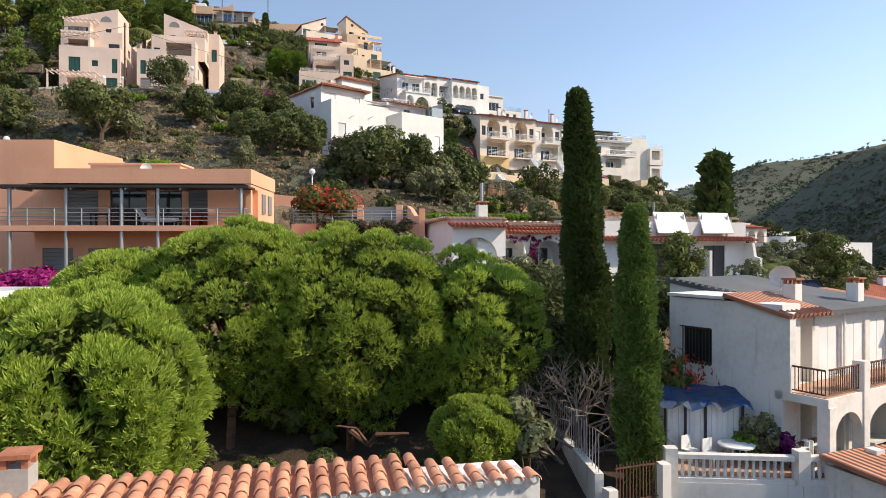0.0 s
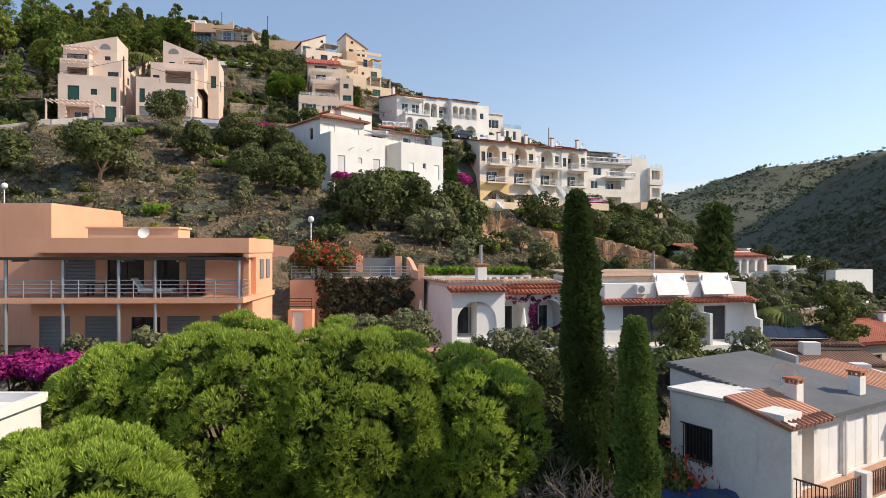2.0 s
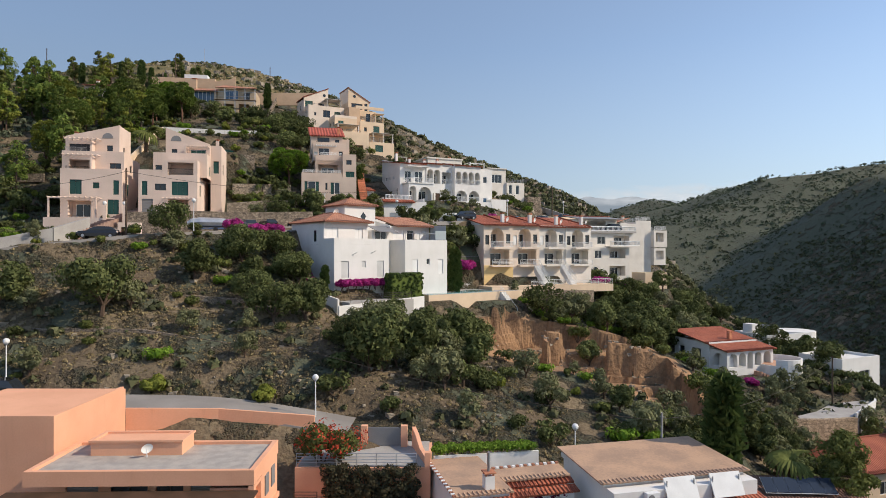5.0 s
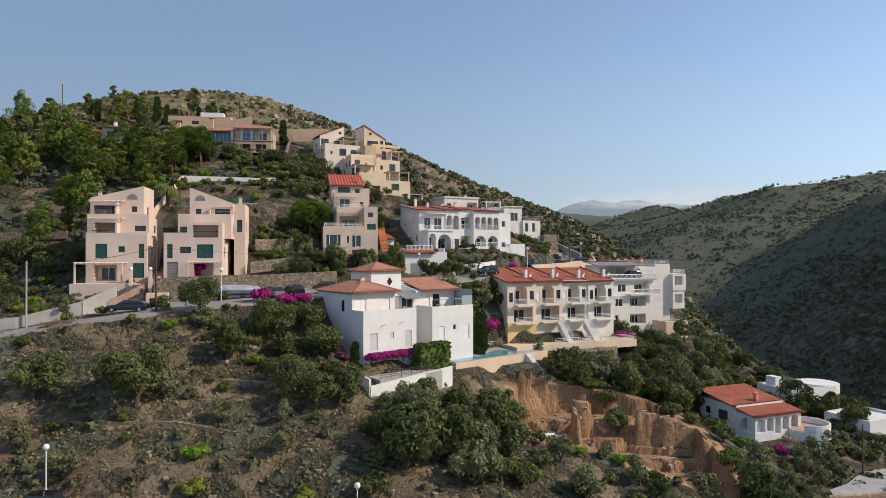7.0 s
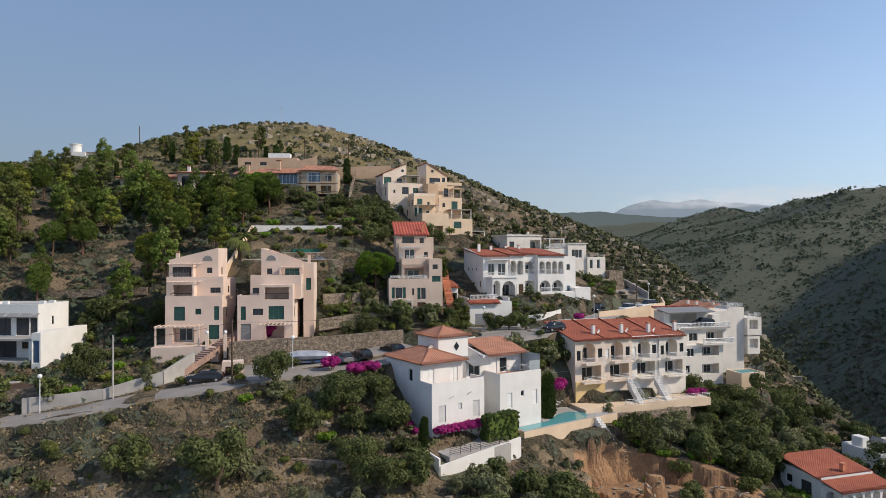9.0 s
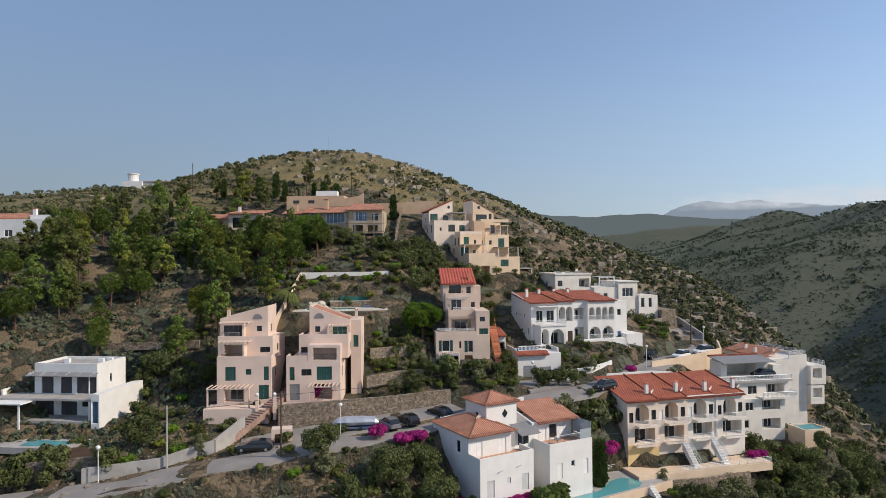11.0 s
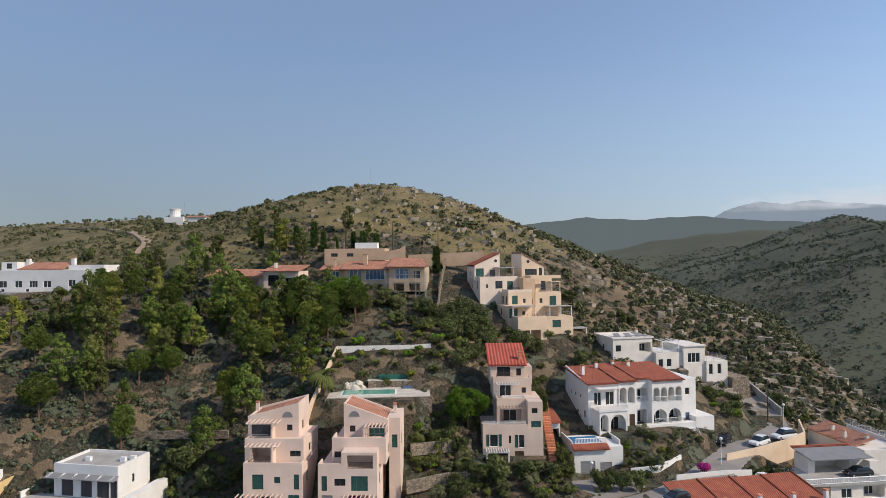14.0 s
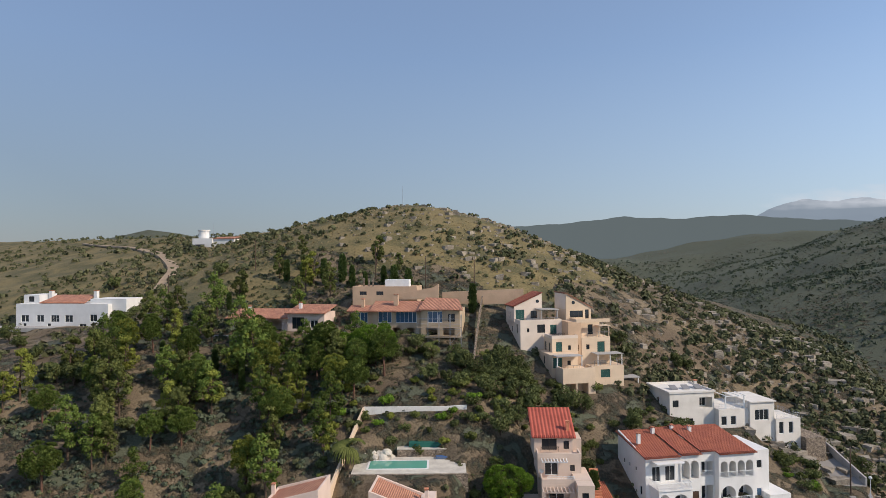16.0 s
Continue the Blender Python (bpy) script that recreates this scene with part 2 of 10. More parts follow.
L_OLIVE = leaf_mat("olive_leaves", (0.12, 0.128, 0.06), (0.235, 0.24, 0.125), 0.2, 0.2)
L_SHRUB = leaf_mat("shrub_leaves", (0.082, 0.10, 0.028), (0.165, 0.18, 0.055), 0.3, 0.25)
L_BRIGHT = leaf_mat("bright_leaves", (0.10, 0.19, 0.02), (0.22, 0.33, 0.05), 0.2, 0.35)
L_CYP = leaf_mat("cypress_foliage", (0.055, 0.09, 0.026), (0.115, 0.155, 0.048), 0.15, 0.25)
L_BOUG = leaf_mat("magenta_bracts", (0.30, 0.02, 0.145), (0.50, 0.055, 0.27), 0.15, 0.3)
L_RED = leaf_mat("red_flowers", (0.45, 0.05, 0.03), (0.55, 0.12, 0.06), 0.15, 0.2)
L_YEL = leaf_mat("yellow_green_leaves", (0.15, 0.18, 0.032), (0.27, 0.28, 0.06), 0.2, 0.3)
L_SCRUB = leaf_mat("scrub_leaves", (0.05, 0.06, 0.028), (0.14, 0.14, 0.07), 0.0, 0.0)


def ground_mat():
    """Dry earth, straw grass and stones, under scrub that thickens away from the gardens."""
    m = mat("hillside_earth", (0.12, 0.088, 0.056), (0.215, 0.165, 0.103), 0.11, 3.1, 0.97, 0.8, 0.25, mix=(0.38, 0.6), detail=8)
    n, l = m.node_tree.nodes, m.node_tree.links
    b, tc = n["Principled BSDF"], n["Texture Coordinate"]
    dist = n.new("ShaderNodeVectorMath")
    dist.operation, dist.inputs[1].default_value = "DISTANCE", (-50, 110, 40)
    l.new(tc.outputs["Object"], dist.inputs[0])
    cover = n.new("ShaderNodeMapRange")
    cover.inputs[1].default_value, cover.inputs[2].default_value = 90, 420
    cover.inputs[3].default_value, cover.inputs[4].default_value = 0.53, 0.36
    l.new(dist.outputs["Value"], cover.inputs[0])
    spots, patch = n.new("ShaderNodeTexNoise"), n.new("ShaderNodeTexNoise")
    spots.inputs["Scale"].default_value, spots.inputs["Detail"].default_value, spots.inputs["Roughness"].default_value = 0.22, 7, 0.65
    patch.inputs["Scale"].default_value, patch.inputs["Detail"].default_value = 0.012, 3
    for q in (spots, patch):
        l.new(tc.outputs["Object"], q.inputs["Vector"])
    both = n.new("ShaderNodeMath")
    both.operation, both.inputs[1].default_value = "MULTIPLY_ADD", 0.35
    l.new(patch.outputs["Fac"], both.inputs[0])
    l.new(spots.outputs["Fac"], both.inputs[2])
    less = n.new("ShaderNodeMath")
    less.operation, less.inputs[1].default_value = "SUBTRACT", 0.175
    l.new(both.outputs[0], less.inputs[0])
    diff = n.new("ShaderNodeMath")
    diff.operation = "SUBTRACT"
    l.new(less.outputs[0], diff.inputs[0])
    l.new(cover.outputs[0], diff.inputs[1])
    ramp = n.new("ShaderNodeMapRange")
    ramp.inputs[1].default_value, ramp.inputs[2].default_value = -0.05, 0.07
    l.new(diff.outputs[0], ramp.inputs[0])
    green = n.new("ShaderNodeMix")
    green.data_type = "RGBA"
    green.inputs[6].default_value, green.inputs[7].default_value = (0.052, 0.062, 0.040, 1), (0.125, 0.128, 0.084, 1)
    l.new(n["Noise Texture.001"].outputs["Fac"], green.inputs[0])
    mx = n.new("ShaderNodeMix")
    mx.data_type = "RGBA"
    l.new(ramp.outputs[0], mx.inputs[0])
    l.new(b.inputs["Base Color"].links[0].from_socket, mx.inputs[6])
    l.new(green.outputs[2], mx.inputs[7])
    l.new(mx.outputs[2], b.inputs["Base Color"])
    lift = n.new("ShaderNodeBump")
    lift.inputs["Strength"].default_value, lift.inputs["Distance"].default_value = 0.9, 2.0
    l.new(ramp.outputs[0], lift.inputs["Height"])
    l.new(n["Bump"].outputs[0], lift.inputs["Normal"])
    l.new(lift.outputs[0], b.inputs["Normal"])
    return m


GROUND = ground_mat()
EARTH = mat("cut_earth", (0.40, 0.235, 0.125), (0.20, 0.12, 0.07), 0.3, 2.6, 0.97, 0.7, 0.2, mix=(0.32, 0.68), detail=10)
GRASS = mat("dry_hill_grass", (0.20, 0.155, 0.07), (0.10, 0.09, 0.042), 0.12, 1.6, 0.97, 0.8, 0.3, mix=(0.4, 0.62), detail=8)
SHADELITTER = mat("shaded_needle_litter", (0.075, 0.05, 0.032), (0.038, 0.028, 0.02), 0.6, 9, 0.97, 0.8, 0.06)
TRACK = mat("dirt_track", (0.36, 0.27, 0.18), (0.28, 0.21, 0.14), 0.3, 3, 0.97, 0.5, 0.1)
ROCK = mat("rock", (0.38, 0.325, 0.25), (0.22, 0.185, 0.145), 0.8, 5, 0.95, 1.0, 0.2)


# ---- mesh helpers ----
def link(name, bm, material, parent=None, label=""):
    me = bpy.data.meshes.new(name)
    bm.to_mesh(me)
    bm.free()
    me.materials.append(material)
    ob = new(name, me)
    if parent:
        ob.parent = parent
    if label:
        ob["label"] = label
    return ob


def part(name, bm, material, parent, label=""):
    return link(name, bm, material, parent, label)


def box(bm, x0, x1, y0, y1, z0, z1):
    v = [bm.verts.new(p) for p in ((x0, y0, z0), (x1, y0, z0), (x1, y1, z0), (x0, y1, z0), (x0, y0, z1), (x1, y0, z1), (x1, y1, z1), (x0, y1, z1))]
    for f in ((3, 2, 1, 0), (4, 5, 6, 7), (0, 1, 5, 4), (1, 2, 6, 5), (2, 3, 7, 6), (3, 0, 4, 7)):
        bm.faces.new([v[i] for i in f])
    return bm


def cube(x0, x1, y0, y1, z0, z1):
    return box(bmesh.new(), x0, x1, y0, y1, z0, z1)


def prism(bm, pts, y0, y1):
    """An upright outline in x, z pushed from y0 to y1."""
    a, b = [bm.verts.new((x, y0, z)) for x, z in pts], [bm.verts.new((x, y1, z)) for x, z in pts]
    bm.faces.new(a)
    bm.faces.new(b[::-1])
    for i in range(len(pts)):
        j = (i + 1) % len(pts)
        bm.faces.new((a[j], a[i], b[i], b[j]))
    return bm


def slab(bm, pts, z0, z1):
    """A flat outline in x, y from z0 to z1."""
    a, b = [bm.verts.new((x, y, z0)) for x, y in pts], [bm.verts.new((x, y, z1)) for x, y in pts]
    bm.faces.new(a[::-1])
    bm.faces.new(b)
    for i in range(len(pts)):
        j = (i + 1) % len(pts)
        bm.faces.new((a[i], a[j], b[j], b[i]))
    return bm


def tube(bm, p0, p1, r0, r1, n=6, caps=True):
    p0, p1 = Vector(p0), Vector(p1)
    q = (p1 - p0).to_track_quat("Z", "Y")
    rings = []
    for p, r in ((p0, r0), (p1, r1)):
        rings.append([bm.verts.new(p + q @ Vector((r * math.cos(6.2832 * i / n), r * math.sin(6.2832 * i / n), 0))) for i in range(n)])
    for i in range(n):
        bm.faces.new((rings[0][i], rings[0][(i + 1) % n], rings[1][(i + 1) % n], rings[1][i]))
    if caps:
        bm.faces.new(rings[0][::-1])
        bm.faces.new(rings[1])
    return bm


def thing(name, x, y, z, rot=0.0, label="", category="", group="", kind=""):
    e = new(name)
    e.matrix_basis = pose(x, y, z, 0, 0, rot)
    return tagged(e, label, category, group, kind)


# ---- the lie of the land ----
def smax(a, b, k):
    return 0.5 * (a + b + np.sqrt((a - b) ** 2 + k * k))


def cone(x, y, cx, cy, top, slope, r):
    return top - slope * (np.sqrt((x - cx) ** 2 + (y - cy) ** 2 + r * r) - r)


def crest(x, y, ax, ay, bx, by, za, zb, wide):
    """A ridge from a to b."""
    t = np.clip(((x - ax) * (bx - ax) + (y - ay) * (by - ay)) / ((bx - ax) ** 2 + (by - ay) ** 2), 0, 1)
    d = np.hypot(x - ax - t * (bx - ax), y - ay - t * (by - ay))
    return (za + t * (zb - za)) - d * wide


def waves(x, y, s):
    return np.sin(x / s + 1.3 * np.sin(y / s * 0.7)) * np.cos(y / s * 1.1 + 0.9 * np.sin(x / s * 0.6))


# levelled ground: x, y, radius, height
PADS_LOW = [(-2, 8, 7, 0.0), (12, 21.5, 2.5, 1.4), (18, 27, 6, 1.4), (-17, 38, 6, 7.8), (-28, 42, 5, 8.0), (-5, 39, 5, 7.7), (5, 41, 4, 7.7), (15, 43, 5, 6.2), (-5, 50, 2.2, 11.6), (-8, 42.6, 1.6, 7.7), (-3, 42.6, 1.6, 7.7), (34, 56, 6, 2.4), (41, 93, 6, 9.5), (51, 71, 6, 0.6), (-33, 47, 2, 14.5)]
PADS_MID = [(-13, 83, 3, 22.4), (-3, 89, 4, 20.4), (6, 95, 4.5, 20.0), (14, 108, 5, 23.0), (32, 121, 4, 20.5), (39, 120.5, 3.2, 20.0), (-51, 93, 4, 31.8), (-40, 99, 4, 31.8), (-74, 89, 6, 29.6), (-19.5, 112.5, 4.5, 35.8), (-23, 121, 3, 40), (-2, 126, 6, 36.8), (4, 155, 6, 42.5), (-7.5, 111, 3.4, 31.8), (-3, 111.5, 2.0, 31.9)]
PADS_HIGH = [(-18.5, 147.5, 4, 49.2), (-42, 110.6, 6.8, 43.9), (-48, 108.6, 3.0, 43.9), (-58, 145, 7, 59.4), (-82, 141, 5, 60.0), (-146, 150, 9, 58.6), (-160, 219, 6, 79.5), (42, 140, 4, 20.0)]
SPOTS = [(-38, 55, 15.8), (-34, 60, 18.8), (-29, 70, 23.3), (-12, 66, 19.3), (17, 91, 16.6), (10, 86, 17.0), (24, 90, 15.4), (4, 73, 15.8), (29, 77, 11.5), (20, 60, 8.6), (30, 98, 13.0), (13, 100, 20.0), (0, 58, 13.6), (12, 60, 10.0), (-20, 59, 17.0), (-60, 58, 19.0), (-75, 70, 24.5), (44, 119, 13.5), (95, 80, -9.0), (0, 21, 1.7), (-8, 19.5, 1.0), (6, 21, 1.2), (0, 29, 3.6), (-15, 27, 4.0), (21, 50, 6.8), (36, 70, 4.5), (-50, 120.4, 49.6), (-42, 122.8, 49.7), (-36, 124.8, 50.6), (-43, 103, 38.5), (-48, 101, 37.5)]
ROAD_A = [(-90, 60, 23.5), (-62, 68, 25.8), (-46, 74, 28.0), (-36, 78.5, 29.2), (-27, 85, 29.6), (-18, 92, 30.4), (-8, 100, 31.4), (2, 107, 32.1), (9, 117, 32.4), (16, 130, 32.7), (23, 139, 33.2), (25, 150, 34.5), (22, 162, 37), (14, 174, 40)]
ROAD_C = [(-46, 80.5, 28.4), (-39, 84.0, 29.2), (-32, 87.6, 29.8), (-25, 92.6, 30.5), (-20, 96.4, 31.0)]
ROAD_B = [(-80, 49, 15.0), (-50, 50.5, 15.0), (-34, 51.5, 14.9), (-20, 53.0, 14.4), (-8, 53.0, 12.6)]


def land(x, y):
    """Height of the bare hillside and all beyond it."""
    x, y = np.asarray(x, float), np.asarray(y, float)
    h = cone(x, y, -86, 229, 91.5, 0.45, 25)
    h = smax(h, crest(x, y, -120, 224, -420, 330, 83, 87, 0.26), 6)
    h = smax(h, crest(x, y, -86, 229, -20, 330, 90, 66, 0.30), 4)
    # the hill breaks off into the valley on its east side
    past = x - np.interp(y, [85, 100, 150, 210, 280, 340], [64, 59, 53, 50, 58, 80])
    h = h - np.clip((y - 82) / 25, 0, 1) * 0.55 * (past + np.sqrt(past * past + 60))
    h = smax(h, -62 + 0 * x, 10)
    far = crest(x, y, 480, 1500, 425, 830, 131, 117, 0.30)
    far = smax(far, crest(x, y, 425, 830, 600, 820, 117, 138, 0.36), 8)
    far = smax(far, crest(x, y, 600, 820, 1400, 900, 138, 230, 0.34), 14)
    # the steep spur on the right, its near side away from the sun
    far = smax(far, crest(x, y, 292, 250, 287, 420, 86, 76, 0.80), 5)
    far = smax(far, crest(x, y, 287, 420, 286, 563, 76, 37, 0.74), 5)
    far = smax(far, crest(x, y, 286, 563, 300, 740, 37, 10, 0.60), 5)
    far = smax(far, crest(x, y, 60, 1900, 600, 1800, 92, 150, 0.16), 30)
    far = smax(far, crest(x, y, -475, 547, -700, 640, 101, 92, 0.22), 8)
    far = smax(far, crest(x, y, -1500, 900, -300, 700, 60, 60, 0.2), 20)
    d = np.clip((np.hypot(x + 86, y - 229) - 250) / 500, 0, 1)
    h = smax(h, far, 12)
    h = h + d * (12 * waves(x, y, 110) + 6 * waves(y, x, 47))
    h = h + 0.5 * waves(x, y, 13) + 0.25 * waves(y, x, 5.3)
    return h


def near_wave(x, y, px, py):
    d = np.hypot(x - px, y - py) / 13.0
    return (1 + d) * np.exp(-d)


PADS = PADS_LOW + PADS_MID + PADS_HIGH
# the floors of the stepped earth cutting: x, x, y, y, height
CUTS = [(5.5, 27, 84.5, 90.3, 13.3), (5.5, 13, 72.5, 86, 12.0), (12, 21, 77, 84.4, 11.7), (14.5, 21.5, 81, 83.2, 12.5), (14, 28.5, 73, 82.6, 10.1), (20, 29, 80, 83.4, 10.7), (17, 29.5, 71, 79.8, 8.9), (19, 29.5, 70, 76.5, 7.7)]
KNOTS = np.array([(p[0], p[1], p[-1]) for p in PADS] + SPOTS + ROAD_A + ROAD_B + ROAD_C)
PULL = near_wave(KNOTS[:, None, 0], KNOTS[:, None, 1], KNOTS[None, :, 0], KNOTS[None, :, 1])
PULL = np.linalg.solve(PULL + 0.02 * np.eye(len(KNOTS)), KNOTS[:, 2] - land(KNOTS[:, 0], KNOTS[:, 1]))


def graded(x, y):
    """The hillside with its building plots and road cut in."""
    x, y = np.asarray(x, float), np.asarray(y, float)
    h = land(x, y)
    for (px, py, _), k in zip(KNOTS, PULL):
        h = h + k * near_wave(x, y, px, py)
    # drystone terraces step the lower slope
    step = 1.9
    q = (h + 0.35 * waves(x, y, 9)) / step
    fr = q - np.floor(q)
    stepped = (np.floor(q) + np.clip((fr - 0.72) / 0.28, 0, 1) * 0.9 + np.clip(fr / 0.72, 0, 1) * 0.1) * step - 0.35 * waves(x, y, 9)
    zone = np.clip((78 - y) / 4, 0, 1) * np.clip((y - 50) / 4, 0, 1) * np.clip((-4 - x) / 4, 0, 1) * 0.55
    h = h + zone * (stepped - h)
    # the orange earth cutting
    jag = 0.7 * waves(x, y, 2.9) + 0.35 * waves(y, x, 1.1) + 0.15 * waves(x, y, 0.5)
    for x0, x1, y0, y1, z in CUTS:
        d = np.minimum(np.minimum(x - x0, x1 - x), np.minimum(y - y0, y1 - y)) + jag
        w = np.clip(d / 0.32, 0, 1)
        h = h * (1 - w) + np.minimum(h, z + 0.12 * waves(y, x, 2.3) + 0.06 * d) * w
    for (px, py, r, z) in PADS:
        w = np.clip((r + 2.2 - np.hypot(x - px, y - py)) / 2.2, 0, 1)
        h = h * (1 - w) + w * z
    for (ax, ay, az), (bx, by, bz) in (*zip(ROAD_A, ROAD_A[1:]), *zip(ROAD_B, ROAD_B[1:]), *zip(ROAD_C, ROAD_C[1:])):
        t = np.clip(((x - ax) * (bx - ax) + (y - ay) * (by - ay)) / ((bx - ax) ** 2 + (by - ay) ** 2), 0, 1)
        d = np.hypot(x - ax - t * (bx - ax), y - ay - t * (by - ay))
        w = np.clip((4.4 - d) / 1.4, 0, 1)
        h = h * (1 - w) + w * (az + t * (bz - az))
    return h


def ground_z(x, y):
    return float(graded(np.array([x]), np.array([y]))[0])


def axis_steps(lo, hi, fine_lo, fine_hi, step, grow):
    out = list(np.arange(fine_lo, fine_hi + 0.01, step))
    s, v = step, fine_hi
    while v < hi:
        s *= grow
        v += s
        out.append(v)
    s, v = step, fine_lo
    while v > lo:
        s *= grow
        v -= s
        out.insert(0, v)
    return np.array(out)


gx, gy = axis_steps(-2600, 4200, -105, 60, 0.8, 1.06), axis_steps(-600, 4600, 8, 165, 0.8, 1.05)
GX, GY = np.meshgrid(gx, gy)
GZ = graded(GX, GY)
nx, ny = len(gx), len(gy)
idx = np.arange(nx * ny).reshape(ny, nx)
quads = np.stack([idx[:-1, :-1], idx[:-1, 1:], idx[1:, 1:], idx[1:, :-1]], -1).reshape(-1, 4)
hollow = (GX > 3.5) & (GX < 31.5) & (GY > 69) & (GY < 93.5)          # the fine sheet of the cutting lies here
me = bpy.data.meshes.new("ground")
me.from_pydata(np.stack([GX, GY, GZ - np.where(hollow, 5.0, 0.0)], -1).reshape(-1, 3).tolist(), [], quads.tolist())
me.materials.append(GROUND)
mid = np.stack([GX[:-1, :-1], GY[:-1, :-1]], -1).reshape(-1, 2) + 0.6
grassy = (mid[:, 0] < np.where(mid[:, 1] > 172 + 4 * np.sin(mid[:, 0] * 0.2), -22, -92) + 8 * np.sin(mid[:, 1] * 0.13)) & (mid[:, 1] > 148) & (mid[:, 1] < 360) & (mid[:, 0] > -420)
shade_litter = np.hypot((mid[:, 0] + 4.5) / 11.5, (mid[:, 1] - 23.5) / 9.0) < 1 + 0.06 * np.sin(mid[:, 0] * 1.3) + 0.05 * np.sin(mid[:, 1] * 1.7)          # needles under the pines, the crowns' shade put into their colour
me.materials.append(GRASS)
me.materials.append(SHADELITTER)
me.polygons.foreach_set("material_index", np.where(shade_litter, 2, np.where(grassy, 1, 0)).astype(np.int32))
me.polygons.foreach_set("use_smooth", np.ones(len(mid), bool))
tagged(new("ground", me), "dry brown terraced hillside with scrub and grass", "ground", kind="structure")


fx_, fy_ = np.arange(1.4, 33.7, 0.22), np.arange(66.8, 95.7, 0.22)
FX, FY = np.meshgrid(fx_, fy_)
FZ = graded(FX, FY)
edge_ = np.clip(np.minimum(np.minimum(FX - 3.0, 32.0 - FX), np.minimum(FY - 68.4, 94.1 - FY)) / 1.2, -1, 0)
steep = np.hypot(*np.gradient(FZ, 0.22))
FZ = FZ + 0.2 * np.clip(steep - 0.5, 0, 1) * np.sin(FZ * 6.0 + 2 * waves(FX, FY, 2.0)) + edge_ * 0.5
order = np.arange(FX.size).reshape(FX.shape)
faces_ = np.stack([order[:-1, :-1], order[:-1, 1:], order[1:, 1:], order[1:, :-1]], -1).reshape(-1, 4)
me = bpy.data.meshes.new("earth_cutting")
me.from_pydata(np.stack([FX, FY, FZ], -1).reshape(-1, 3).tolist(), [], faces_.tolist())
me.materials.append(GROUND)
me.materials.append(EARTH)
dug = np.zeros(FX.shape, bool)
for x0, x1, y0, y1, z in CUTS:
    dug |= (FX > x0 - 1.3) & (FX < x1 + 1.3) & (FY > y0 - 1.0) & (FY < y1 + 1.6) & (FZ < z + 4.5)
dug &= (waves(FX, FY, 3.1) + 0.6 * waves(FY, FX, 1.3) > -1.1) | (steep > 0.8)
me.polygons.foreach_set("material_index", dug[:-1, :-1].reshape(-1).astype(np.int32))
tagged(new("earth_cutting", me), "stepped cutting of raw ochre earth in the hillside", "ground", kind="structure")


def ribbon(name, pts, half, lift, material, label, category):
    """A strip of road that follows a line of points, with crossfall to its edges."""
    bm = bmesh.new()
    P = [Vector(p) for p in pts]
    fine = []
    for i in range(len(P) - 1):
        a, b, c, d = P[max(i - 1, 0)], P[i], P[i + 1], P[min(i + 2, len(P) - 1)]
        for k in range(6):
            u = k / 6
            fine.append(0.5 * ((2 * b) + (c - a) * u + (2 * a - 5 * b + 4 * c - d) * u * u + (3 * b - a - 3 * c + d) * u ** 3))
    fine.append(P[-1])
    rows = []
    for i, p in enumerate(fine):
        d = (fine[min(i + 1, len(fine) - 1)] - fine[max(i - 1, 0)])
        n = Vector((-d.y, d.x, 0)).normalized()
        rows.append([bm.verts.new(p + n * half * s + Vector((0, 0, lift - 0.05 * abs(s) + (-0.6 if abs(s) > 1.05 else 0)))) for s in (-1.06, -1, -0.5, 0, 0.5, 1, 1.06)])
    for a, b in zip(rows, rows[1:]):
        for i in range(6):
            bm.faces.new((a[i], b[i], b[i + 1], a[i + 1]))
    return tagged(link(name, bm, material), label, category, kind="structure")


ribbon("road", ROAD_A, 2.9, 0.12, ASPHALT, "pale worn asphalt road winding up the hillside", "road")
ribbon("dirt_track", [(x, y, ground_z(x, y) + 0.25) for x, y in ((-260, 262), (-234, 249), (-209.4, 235.6), (-190.2, 223.4), (-169.6, 208), (-146.4, 186.2), (-140, 176), (-134, 166))], 2.3, 0.12, TRACK, "pale dirt track over the grassy western slope", "track")
ribbon("parking_strip", ROAD_C, 3.6, 0.16, ASPHALT, "pale asphalt parking strip below the stone wall", "road")
ribbon("road", ROAD_B, 2.6, 0.12, ASPHALT, "grey asphalt lane behind the orange house", "road")


# ---- building parts ----
LOUVRE = mat("louvred_shutters", (0.62, 0.62, 0.60), (0.5, 0.5, 0.48), 0.5, 20, 0.6, 0.1, 0.01)
WINCOL = {"w": (WHITEPAINT, GLASS), "W": (DARKMETAL, GLASS), "B": (WHITEPAINT, BLUEGLASS)}
PANELS = {"s": GREEN, "g": GREYSHUT, "d": SHUTTER, "D": WOODD, "G": METAL, "h": WHITEPAINT, "v": LOUVRE, "o": None}


